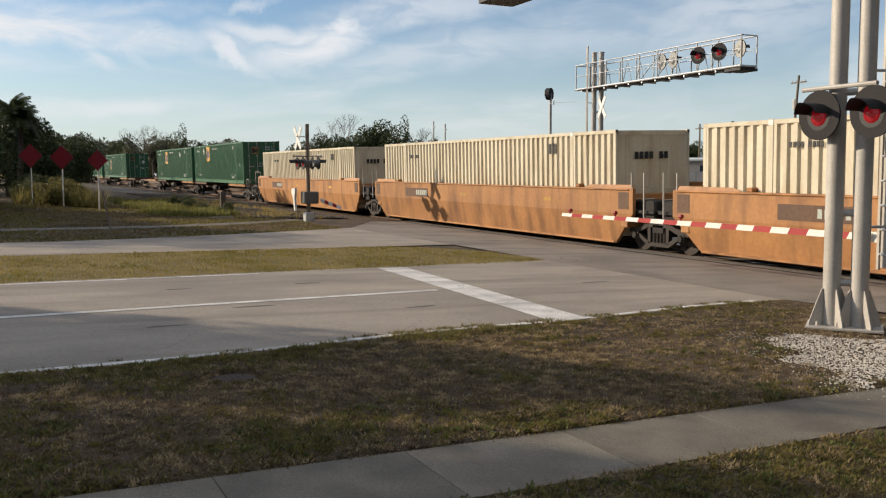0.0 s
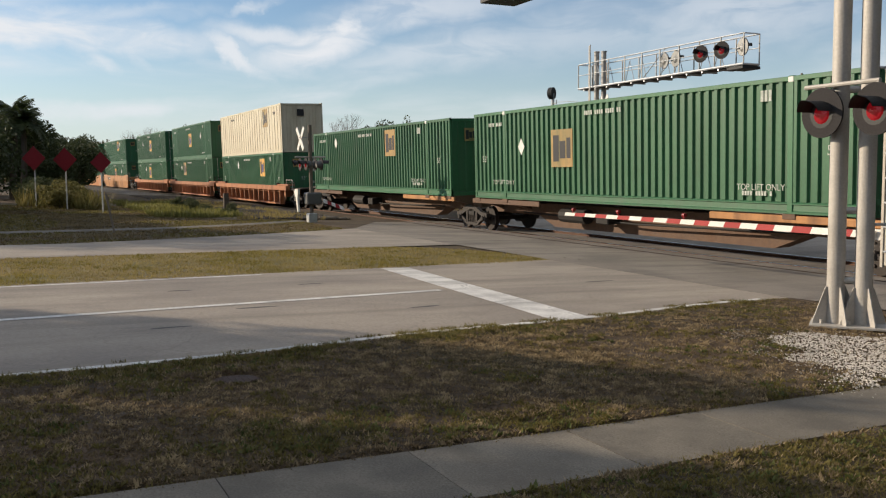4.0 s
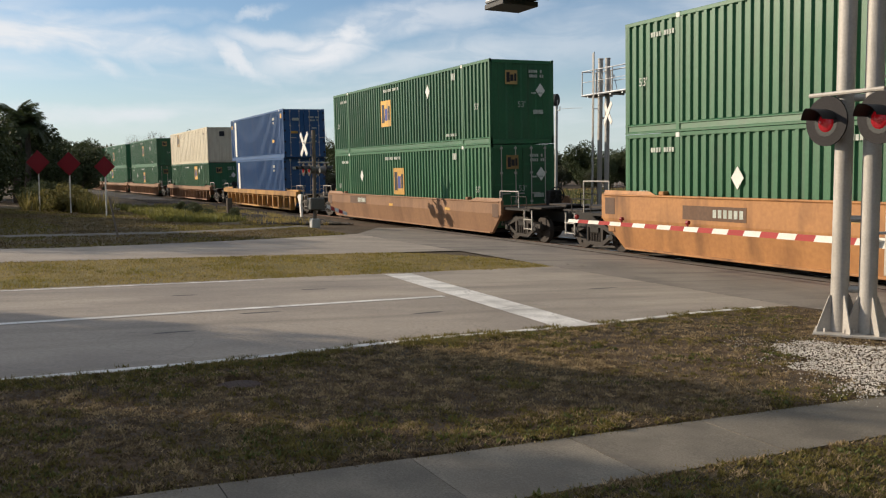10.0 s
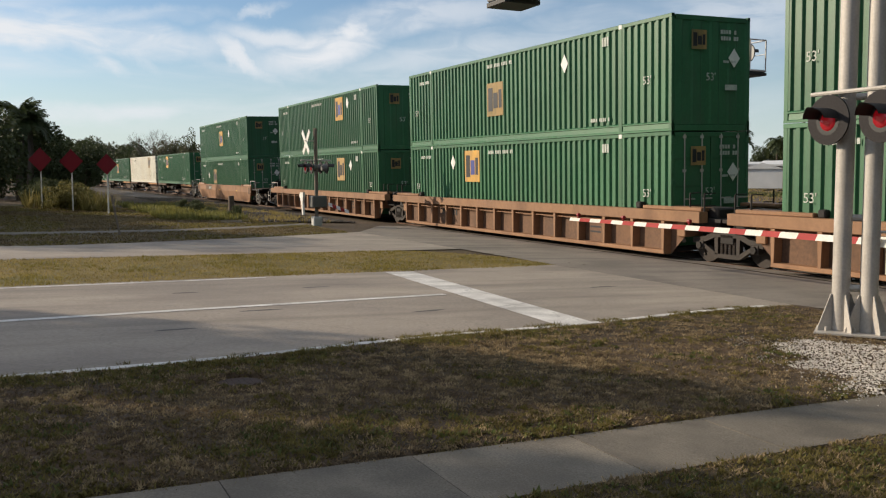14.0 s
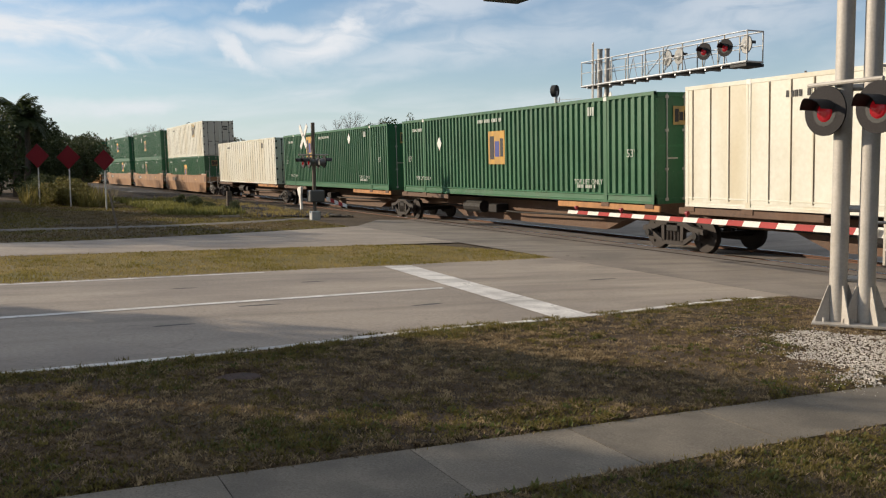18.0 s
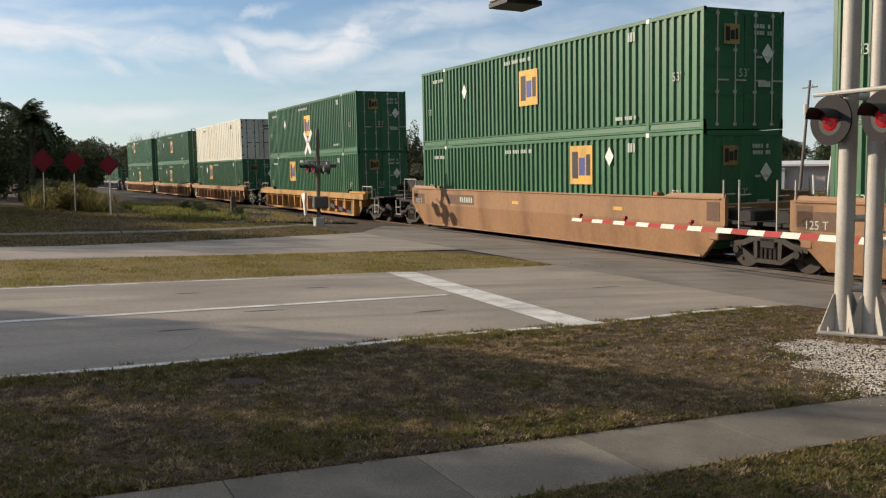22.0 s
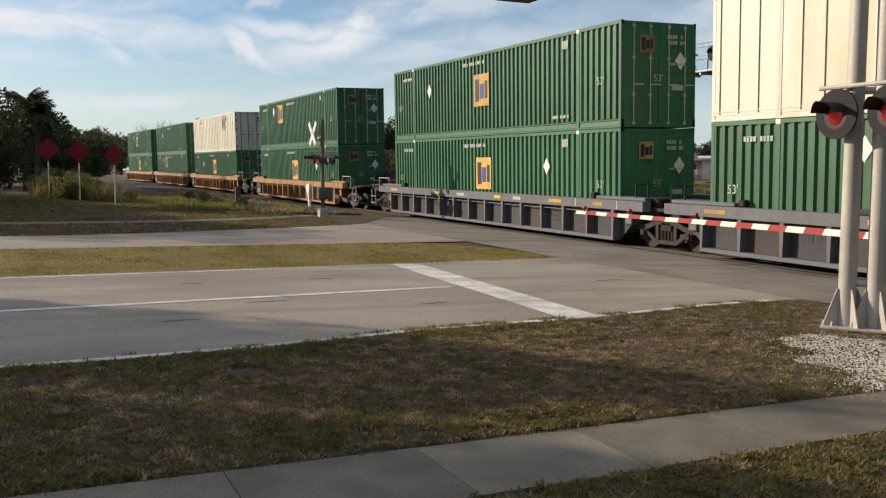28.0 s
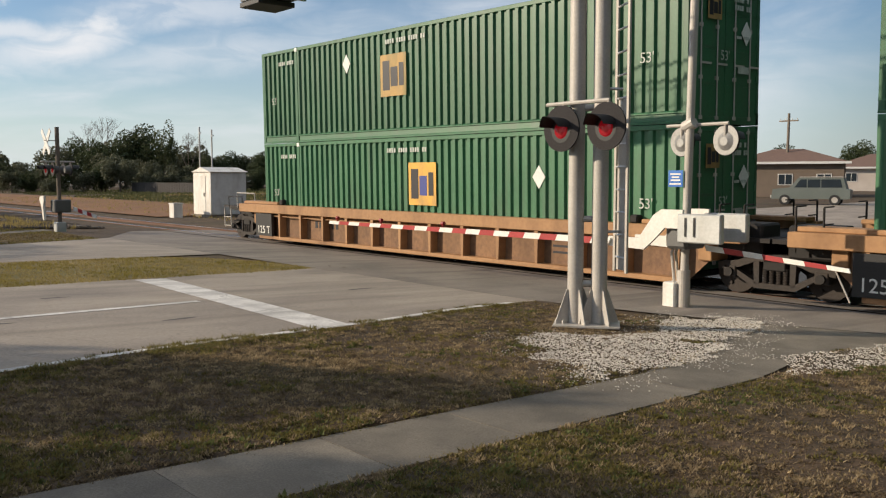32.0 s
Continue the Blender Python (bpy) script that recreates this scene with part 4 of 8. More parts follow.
def finish_green(root, plate, diamond, emblem, code_row, top_lift, length):
    h = length / 2
    w = CW / 2
    side = Matrix(((1, 0, 0, 0), (0, 0, -1, -w - 0.004), (0, 1, 0, 0), (0, 0, 0, 1)))
    for x, z in ((h - 0.95, 1.32), (-h + 0.75, 1.32)):
        lettering("size_mark", "53'", 0.30, M["stencil"], Matrix.Translation((x, 0, z)) @ side, root)
    code_row(-0.6, CH - 0.33, 1.7, 0.12)
    code_row(-h + 1.55, CH - 0.42, 1.0, 0.12)
    code_row(h - 2.75, CH - 0.36, 0.34, 0.24)
    code_row(h - 3.0, 0.42, 0.9, 0.10)
    if top_lift:
        for x in (h - 2.9, -h + 2.0):
            lettering("lift_notice", "TOP LIFT ONLY", 0.20, M["stencil"], Matrix.Translation((x, 0, 0.55)) @ side, root)
    # leading end
    emblem(-0.45, CH - 0.62, 0.48, "end", False)
    end = Matrix(((0, 0, 1, h + 0.026), (1, 0, 0, 0), (0, 1, 0, 0), (0, 0, 0, 1)))
    lettering("size_mark", "53'", 0.28, M["stencil"], Matrix.Translation((0, -0.05, 1.35)) @ end, root)
    diamond(0.72, CH - 1.05, 0.24, "end")
    for y, z, sx, sz in ((0.52, CH - 0.40, 0.55, 0.10), (0.56, CH - 0.56, 0.6, 0.10), (0.6, 1.75, 0.5, 0.06)):
        code_row(y, z, sx, sz, None, "end")
    plate("placard", 0.62, 1.10, 0.40, 0.14, M["stencil"], face="end")


def make_green(single, ends):
    label = "dark green corrugated steel container, 53 foot, " + ("doors leading" if ends == "doors" else "closed end leading")
    if single:
        label = "dark green corrugated container riding alone on a spine car"
    root, plate, diamond, emblem, code_row = build_container("folded", M["green"], label, ends)
    finish_green(root, plate, diamond, emblem, code_row, single, CL)
    return root


def make_pale(kind, logo):
    if kind == "w":
        root, plate, diamond, emblem, code_row = build_container("panel", M["white_box"], "stained white panelled container with narrow battens", "doors")
        code_row(-4.5, CH - 0.4, 0.9, 0.14, M["seal_dark"])
        code_row(5.0, CH - 0.45, 0.4, 0.3, M["seal_dark"])
        code_row(0.62, CH - 0.5, 0.55, 0.13, M["seal_dark"], "end")
        code_row(0.62, CH - 0.72, 0.45, 0.11, M["seal_dark"], "end")
    elif kind == "w2":
        root, plate, diamond, emblem, code_row = build_container("panel", M["cream"], "cream panelled container with rust-stained battens", "front")
        code_row(-4.2, CH - 0.4, 0.9, 0.12, M["seal_dark"])
        code_row(6.6, CH - 0.5, 0.5, 0.16, M["seal_dark"])
        plate("faded_panel", -0.1, CH - 0.55, 0.42, 0.40, M["logo_black"], face="end")
    else:
        root, plate, diamond, emblem, code_row = build_container("folded", M["cream"], "cream corrugated container with grey weathered end", "front")
        code_row(5.0, CH - 0.45, 0.45, 0.3, M["seal_dark"])
        code_row(-5.0, CH - 0.55, 1.0, 0.12, M["seal_dark"])
        code_row(-0.1, CH - 0.7, 1.2, 0.2, M["seal_dark"], "end")
    if logo:
        emblem(*logo, 1.12, "side", False)
    elif kind == "w":
        plate("repair_patch", -1.2, 1.5, 0.34, 0.30, M["stain"])
    return root


def make_blue(key):
    ln = 13.716 if key == "b" else 12.192
    root, plate, diamond, emblem, code_row = build_container("folded", M["blue_box"], "royal blue corrugated container with a white upright banner", "doors", ln)
    plate("banner", -ln / 2 + (1.45 if key == "b" else 0.75), CH / 2 + 0.05, 0.5, CH - 0.45, M["paint_white"], label="white upright banner")
    code_row(ln / 2 - 2.2, CH - 0.5, 0.5, 0.16, M["stencil"])
    code_row(ln / 2 - 2.2, CH - 0.75, 0.3, 0.12, M["stencil"])
    if key == "b":
        plate("label", ln / 2 - 0.5, CH - 0.4, 0.3, 0.26, M["logo_yellow"])
        plate("label", -ln / 2 + 0.42, CH - 0.5, 0.3, 0.26, M["logo_yellow"])
        plate("label", ln / 2 - 2.3, 1.05, 0.42, 0.16, M["logo_yellow"])
        plate("label", -0.62, 1.5, 0.42, 0.14, M["logo_yellow"], face="end")
    plate("placard", -0.55, CH - 0.62, 0.42, 0.16, M["stencil"], face="end")
    for z, sx in ((CH - 0.5, 0.7), (CH - 0.68, 0.5), (1.75, 0.3), (1.3, 0.3), (0.95, 0.45)):
        code_row(0.6, z, sx, 0.10, M["stencil"], "end")
    return root


def bogie(parent, x):
    """A freight truck: cast side frames, bolster and springs over two wheelsets."""
    bm = B()
    box(bm, x - 0.22, x + 0.22, -1.12, 1.12, 0.50, 0.74, 0.02)
    tr = part("truck", bm, M["truck"], parent, "dark cast-iron freight truck")
    for y in (-1.05, 1.05):
        bm = B()
        upper = [(-1.14, 0.60), (-0.72, 0.66), (-0.38, 0.80), (0.38, 0.80), (0.72, 0.66), (1.14, 0.60), (1.14, 0.47), (0.70, 0.53), (0.36, 0.66), (-0.36, 0.66), (-0.70, 0.53), (-1.14, 0.47)]
        slab(bm, [(x + u, v) for u, v in upper], 0.14, "y", y - 0.07)
        for d in (-1, 1):
            slab(bm, [(x + d * u, v) for u, v in ((0.98, 0.50), (0.80, 0.50), (0.34, 0.26), (0.0, 0.26), (0.0, 0.16), (0.40, 0.16))], 0.12, "y", y - 0.06)
            slab(bm, [(x + d * u, v) for u, v in ((0.30, 0.24), (0.40, 0.24), (0.42, 0.70), (0.30, 0.70))], 0.12, "y", y - 0.06)
            box(bm, x + d * 0.89 - 0.13, x + d * 0.89 + 0.13, y - 0.09, y + 0.09, 0.33, 0.55, 0.02)
        part("side_frame", fixed(bm), M["truck_frame"], tr)
        for dx in (-0.89, 0.89):
            bm = B()
            rod(bm, (x + dx, y * 1.02, 0.43), (x + dx, y * 1.13, 0.43), 0.085, 10)
            part("bearing_cap", bm, M["truck"], tr)
        bm = B()
        for dx in (-0.2, -0.07, 0.07, 0.2):
            for k in range(6):
                rod(bm, (x + dx, y, 0.265 + k * 0.05), (x + dx, y, 0.295 + k * 0.05), 0.056, 8)
            rod(bm, (x + dx, y, 0.25), (x + dx, y, 0.57), 0.035, 6)
        tagged(part("spring_set", bm, M["wheel"], tr), kind="stuff")
    for dx in (-0.89, 0.89):
        bm = B()
        rod(bm, (0, -1.12, 0), (0, 1.12, 0), 0.08, 8)
        for y in (-0.78, 0.78):
            rod(bm, (0, y - 0.06, 0), (0, y + 0.06, 0), 0.415, 24)
            rod(bm, (0, y * 0.93 - 0.015, 0), (0, y * 0.93 + 0.015, 0), 0.445, 24)
            for k in range(3):
                a = k * 2.1
                rod(bm, (0.26 * math.cos(a), y * 1.085, 0.26 * math.sin(a)), (0.26 * math.cos(a), y * 1.12, 0.26 * math.sin(a)), 0.04, 6)
        ws = part("wheelset", bm, M["wheel"], tr)
        ws.location = (x + dx, 0, 0.42)
    return tr


def grab(parent, x, y, z0, z1, span, mt, axis="x"):
    bm = B()
    d = Vector((span, 0, 0)) if axis == "x" else Vector((0, span, 0))
    a = Vector((x, y, z0))
    pipe(bm, [a, a + Vector((0, 0, z1 - z0)), a + d + Vector((0, 0, z1 - z0)), a + d], 0.017, 5)
    part("grab_iron", bm, mt, parent)


def build_well(style, paint, label, top, lead_end, trail_end):
    """One platform of a well car, its middle at x = 0, rails at z = 0. An end is 'joint' (shared truck) or 'coupler'."""
    root = thing("well_car", pose(0, 0, -500), label, "railcar", "well cars of the train")
    h, w = 8.42, 1.43
    low = 0.16
    for out in (-1, 1):
        bm = B()
        y = out * w
        y0, y1 = sorted((y, y - out * 0.10))
        if style == "solid":
            knee = 0.62 + 0.36 * (top - 0.62)
            rim = [(-h - 0.55, y, top), (h + 0.55, y, top), (h + 0.55, y, knee), (h - 0.35, y - out * 0.13, low), (-h + 0.35, y - out * 0.13, low), (-h - 0.55, y, knee)]
            outer = [bm.verts.new(v) for v in rim]
            inner = [bm.verts.new((v[0], v[1] - out * 0.10, v[2])) for v in rim]
            for q in (outer, inner):
                bm.faces.new((q[0], q[1], q[2], q[5]))
                bm.faces.new((q[5], q[2], q[3], q[4]))
            for k in range(6):
                bm.faces.new((outer[k], outer[(k + 1) % 6], inner[(k + 1) % 6], inner[k]))
            part("side_wall", fixed(bm), paint, root)
            bm = B()
            box(bm, -h + 0.36, h - 0.36, min(y - out * 0.09, y - out * 0.22), max(y - out * 0.09, y - out * 0.22), low + 0.01, low + 0.07, 0.008)
            part("bottom_flange", bm, paint, root)
            bm = B()
            pipe(bm, [(-h - 0.4, y + out * 0.012, top - 0.03), (h + 0.4, y + out * 0.012, top - 0.03)], 0.022, 6)
            part("top_bead", bm, paint, root)
            for x0, x1 in ((-h - 0.5, -h + 1.7), (h - 1.7, h + 0.5)):
                bm = B()
                s = 1 if x0 > 0 else -1
                tip = x0 if s > 0 else x1
                far = x1 if s > 0 else x0
                slab(bm, [(tip, top - 0.01), (tip + s * 0.30, top + 0.09), (far, top + 0.10), (far, top - 0.01)], 0.03, "y", -0.015)
                bm.transform(Matrix.Translation((0, y - out * 0.06, top)) @ pose(0, 0, 0, out * 20, 0, 0) @ Matrix.Translation((0, 0, -top)))
                part("end_guide", fixed(bm), paint, root)
                bm = B()
                box(bm, min(far - s * 0.55, far - s * 0.12), max(far - s * 0.55, far - s * 0.12), y - 0.006 if out < 0 else y - 0.002, y + 0.002 if out < 0 else y + 0.006, top - 0.55, top - 0.10)
                part("data_plate", bm, M["spine_brown"], root, "dull brown data plate")
                bm = B()
                box(bm, tip - s * 0.25 - 0.1, tip - s * 0.25 + 0.1, min(y, y - out * 0.2), max(y, y - out * 0.2), top, top + 0.10, 0.02)
                part("stop_block", bm, paint, root)
        else:
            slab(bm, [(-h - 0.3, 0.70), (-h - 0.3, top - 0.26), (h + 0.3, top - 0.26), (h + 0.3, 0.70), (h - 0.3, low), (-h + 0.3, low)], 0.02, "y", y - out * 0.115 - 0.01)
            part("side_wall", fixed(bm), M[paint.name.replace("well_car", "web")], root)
            bm = B()
            a0, a1 = sorted((y + out * 0.15, y - out * 0.12))
            box(bm, -h - 1.0, h + 1.0, a0, a1, top - 0.27, top, 0.012)
            part("top_chord", bm, paint, root)
            bm = B()
            box(bm, -h + 0.3, h - 0.3, a0 + 0.02, a1 - 0.02, low, low + 0.10, 0.01)
            part("bottom_chord", bm, paint, root)
            n = 13
            for i in range(n + 1):
                x = -h + 0.35 + (2 * h - 0.7) * i / n
                bm = B()
                b0, b1 = sorted((y + out * 0.13, y - out * 0.108))
                slab(bm, [(x - 0.035, low + 0.08), (x - 0.06, top - 0.27), (x + 0.06, top - 0.27), (x + 0.035, low + 0.08)], b1 - b0, "y", b0)
                part("side_rib", fixed(bm), paint, root)
            for x0, x1 in ((-h - 0.9, -h + 1.3), (h - 1.3, h + 0.9)):
                bm = B()
                box(bm, x0, x1, min(y, y - out * 0.40), max(y, y - out * 0.40), top + 0.002, top + 0.09, 0.015)
                part("guide_plate", bm, paint, root)
                bm = B()
                sx = x0 - 0.2 if x0 > 0 else x1 + 0.2
                box(bm, sx - 0.1, sx + 0.1, min(y, y - out * 0.22), max(y, y - out * 0.22), top, top + 0.17, 0.03)
                part("guide_block", bm, M["truck"], root, "black guide block")
            bm = B()
            pipe(bm, [(-h + 0.4, y + out * 0.06, top - 0.36), (h - 0.4, y + out * 0.06, top - 0.36)], 0.018, 5)
            part("brake_pipe", bm, paint, root)
    bm = B()
    box(bm, -h + 0.35, h - 0.35, -w + 0.21, w - 0.21, 0.20, 0.30)
    part("floor_plate", bm, M["truck"], root)
    # ends
    for sgn, kind in ((1, lead_end), (-1, trail_end)):
        ln = 1.42 if kind == "joint" else 3.15
        bm = B()
        x0, x1 = sorted((sgn * (h + 0.02), sgn * (h + ln)))
        box(bm, x0, x1, -0.42, 0.42, 0.66, 1.02, 0.03)
        part("draft_sill", bm, M["truck"], root)
        bm = B()
        xa, xb = sorted((sgn * (h + 0.0), sgn * (h + 0.30)))
        box(bm, xa, xb, -w + 0.03, w - 0.03, 0.62, top - 0.16, 0.02)
        part("end_bulkhead", bm, paint, root)
        bm = B()
        xa, xb = sorted((sgn * (h + 0.3), sgn * (h + min(ln, 2.2))))
        box(bm, xa, xb, -w + 0.12, w - 0.12, 1.02, 1.10)
        part("end_platform", bm, M["truck"], root)
        if kind == "coupler":
            bogie(root, sgn * (h + 1.35))
            bm = B()
            xa, xb = sorted((sgn * (h + ln), sgn * (h + ln + 0.38)))
            box(bm, xa, xb, -0.14, 0.14, 0.72, 0.98, 0.03)
            rod(bm, (sgn * (h + ln + 0.34), 0.08, 0.70), (sgn * (h + ln + 0.34), 0.08, 1.0), 0.12, 8)
            part("coupler", bm, M["truck"], root)
            bm = B()
            pipe(bm, [(sgn * (h + ln + 0.05), 0.45, 0.85), (sgn * (h + ln + 0.25), 0.45, 0.55), (sgn * (h + ln + 0.5), 0.45, 0.50)], 0.03, 6)
            part("air_hose", bm, M["black"], root)
            for y in (-w + 0.06, w - 0.06):
                grab(root, sgn * (h + 2.1), y, 1.10, 1.48, -sgn * 0.95, M["truck"])
                bm = B()
                for dx in (1.96, 2.42):
                    box(bm, sgn * (h + dx) - 0.014, sgn * (h + dx) + 0.014, y - 0.02, y + 0.02, 0.42, 1.06)
                for z in (0.45, 0.75):
                    box(bm, min(sgn * (h + 1.95), sgn * (h + 2.45)), max(sgn * (h + 1.95), sgn * (h + 2.45)), y - 0.03, y + 0.03, z, z + 0.025)
                part("sill_step", bm, M["galv"], root)
            bm = B()
            rod(bm, (sgn * (h + 0.9), 0.55, 1.45), (sgn * (h + 0.9) + sgn * 0.05, 0.55, 1.45), 0.06, 10)
            ring = [(sgn * (h + 0.93), 0.55 + 0.28 * math.cos(k * math.pi / 8), 1.45 + 0.28 * math.sin(k * math.pi / 8)) for k in range(17)]
            pipe(bm, ring, 0.022, 5)
            for k in range(3):
                a = k * math.pi / 3
                rod(bm, (sgn * (h + 0.93), 0.55 - 0.27 * math.cos(a), 1.45 - 0.27 * math.sin(a)), (sgn * (h + 0.93), 0.55 + 0.27 * math.cos(a), 1.45 + 0.27 * math.sin(a)), 0.02, 5)
            part("brake_wheel", bm, M["truck"], root)
            bm = B()
            box(bm, min(sgn * (h + 0.62), sgn * (h + 0.88)), max(sgn * (h + 0.62), sgn * (h + 0.88)), 0.30, 0.80, 1.10, 1.62, 0.03)
            part("brake_stand", bm, M["truck"], root)
            bm = B()
            pipe(bm, [(sgn * (h + 0.34), -w + 0.10, 1.10), (sgn * (h + 0.34), -w + 0.10, top + 0.34), (sgn * (h + 1.55), -w + 0.10, top + 0.34), (sgn * (h + 1.55), -w + 0.10, 1.10)], 0.02, 6)
            part("end_rail", bm, M["galv"], root, "galvanised end handrail")
            bm = B()
            xa, xb = sorted((sgn * (h + 1.75), sgn * (h + 2.75)))
            box(bm, xa, xb, -w + 0.2, w - 0.2, 1.10, 1.15)
            box(bm, xa, xb, -0.3, 0.3, 0.98, 1.22, 0.02)
            part("crossover_platform", bm, M["truck_frame"], root)
        else:
            if sgn == -1:
                bogie(root, -(h + 1.48))
            bm = B()
            box(bm, min(sgn * (h + 0.3), sgn * (h + 1.2)), max(sgn * (h + 0.3), sgn * (h + 1.2)), -w + 0.25, -0.5, 0.75, 1.35, 0.04)
            part("brake_gear", bm, M["truck"], root)
            for y in (-w + 0.05, w - 0.05):
                for dx in (0.45, 0.95):
                    bm = B()
                    rod(bm, (sgn * (h + dx), y, 0.9), (sgn * (h + dx), y, top + 0.42), 0.022, 6)
                    for z in (1.1, 1.4, 1.7):
                        rod(bm, (sgn * (h + dx), y, z), (sgn * (h + dx), y + (0.35 if y < 0 else -0.35), z), 0.014, 5)
                    part("end_ladder", bm, M["galv"] if style == "solid" else M["truck"], root)
    # lettering panels of the near side
    y = -w - 0.054 if style != "solid" else -w - 0.004
    z = 0.72

    def bar(name, x, zz, sx, sz, mt):
        bm = B()
        box(bm, x - sx / 2, x + sx / 2, y, y + 0.006, zz - sz / 2, zz + sz / 2)
        part(name, bm, mt, root)
    yy = -w - 0.006 if style == "solid" else -w + 0.098
    y = yy
    if style == "solid":
        z = 0.62 + 0.62 * (top - 0.62)
        bar("name_panel", -4.6, z, 2.1, 0.34, M["spine_brown"])
        y -= 0.004
        for i in range(6):
            bar("number_bar", -4.55 + i * 0.17, z, 0.11, 0.19, M["stencil"])
        y += 0.004
        bar("reflector", 4.9, top - 0.38, 0.40, 0.10, M["logo_yellow"])
        bar("reflector", -0.6, top - 0.38, 0.40, 0.10, M["logo_yellow"])
        if paint is M["well_dull"]:
            bar("load_panel", -h + 0.15, top - 0.42, 1.0, 0.40, M["spine_brown"])
            lettering("load_mark", "125 T", 0.26, M["stencil"], Matrix.Translation((-h + 0.15, 0, top - 0.51)) @ Matrix(((1, 0, 0, 0), (0, 0, -1, -w - 0.012), (0, 1, 0, 0), (0, 0, 0, 1))), root)
    else:
        for i in range(6):
            bar("number_bar", -5.0 + i * 0.22, z, 0.13, 0.20, M["logo_black"])
        if paint is M["well_grey"]:
            y = -w - 0.155
            for x, sx, mt in ((-7.6, 0.7, "logo_yellow"), (-3.2, 0.45, "logo_yellow"), (-1.2, 0.6, "stencil"), (1.6, 0.45, "logo_yellow"), (2.9, 0.5, "stencil"), (5.2, 0.7, "logo_yellow"), (7.4, 0.45, "logo_yellow"), (6.3, 0.04, "stencil"), (8.3, 0.04, "stencil")):
                bar("reflector", x, top - 0.13, sx, 0.10 if sx > 0.1 else 0.22, M[mt])
            y = yy
        side = Matrix(((1, 0, 0, 0), (0, 0, -1, -w - 0.158), (0, 1, 0, 0), (0, 0, 0, 1)))
        if paint is M["well_tan"]:
            bm = B()
            box(bm, -h + 0.15, -h + 1.15, -w - 0.154, -w - 0.06, low + 0.10, top - 0.29)
            part("load_panel", bm, M["seal_dark"], root, "black load panel with white figures")
            lettering("load_mark", "125 T", 0.34, M["paint_white"], Matrix.Translation((-h + 0.65, 0, 0.45)) @ side, root)
            lettering("size_mark", "53'", 0.30, M["logo_black"], Matrix.Translation((h - 1.7, 0, 0.62)) @ Matrix.Translation((0, 0.254, 0)) @ side, root)
        for i in range(4):
            bar("data_bar", 4.9, 0.95 - i * 0.14, 0.5, 0.05, M["logo_black"])
    return root


def build_spine(label, lead_end, trail_end):
    """One platform of a spine car: a narrow middle beam with container stands."""
    root = thing("spine_car", pose(0, 0, -500), label, "railcar", "spine cars of the train")
    h = 8.77
    bm = B()
    box(bm, -h + 0.1, h - 0.1, -0.36, 0.36, 0.62, 1.02, 0.02)
    part("centre_beam", bm, M["spine_brown"], root)
    bm = B()
    slab(bm, [(-5.6, 0.62), (-4.6, 0.26), (4.6, 0.26), (5.6, 0.62)], 0.5, "y", -0.25)
    part("belly", fixed(bm), M["spine_brown"], root)
    for x in (-7.9, -6.0, 6.0, 7.9):
        bm = B()
        slab(bm, [(-1.32, 1.06), (-1.32, 1.17), (1.32, 1.17), (1.32, 1.06), (0.36, 0.80), (-0.36, 0.80)], 0.34, "x", x - 0.17)
        part("container_stand", fixed(bm), M["spine_brown"], root)
    for y in (-1.30, 1.24):
        bm = B()
        box(bm, 3.6, 8.3, y, y + 0.06, 0.98, 1.14, 0.01)
        part("side_deck", bm, M["well_orange"], root, "orange side sill")
        bm = B()
        box(bm, -8.3, -3.9, y, y + 0.06, 0.98, 1.14, 0.01)
        part("side_deck", bm, M["spine_brown"], root)
    bm = B()
    rod(bm, (-3.4, -0.72, 0.72), (-2.1, -0.72, 0.72), 0.22, 12)
    box(bm, -1.5, -0.9, -0.9, -0.4, 0.55, 0.85, 0.03)
    pipe(bm, [(-6, -0.55, 0.7), (0, -0.62, 0.6), (6, -0.55, 0.7)], 0.03)
    part("brake_gear", bm, M["truck"], root)
    for sgn, kind in ((1, lead_end), (-1, trail_end)):
        if kind == "coupler":
            bogie(root, sgn * (h - 0.6))
            bm = B()
            xa, xb = sorted((sgn * (h - 0.2), sgn * (h + 1.6)))
            box(bm, xa, xb, -0.2, 0.2, 0.70, 0.98, 0.03)
            part("coupler", bm, M["truck"], root)
            for y in (-1.25, 1.25):
                grab(root, sgn * (h - 0.1), y, 0.9, 1.5, sgn * 0.5, M["galv"])
        elif sgn == -1:
            bogie(root, -h)
    return root


ORANGE = ("solid", "well_orange", "orange solid-sided well car, faded and rust-streaked", 1.66)
# the train, from its head
CONSIST = []


def car(left, code, pos, lower=None, upper=None, shift=0.0):
    """One platform: left end of its load at the start, style, place in its set, and what it carries."""
    CONSIST.append((left, upper, lower, code, pos, shift))


def green(logo=None, mark=None, ends="doors", fresh=True):
    """A green box: places of its emblem and of its diamond from its middle and its base."""
    return ("green", logo, mark, ends, fresh)


def pale(kind="w", logo=None):
    return ("pale", kind, logo)


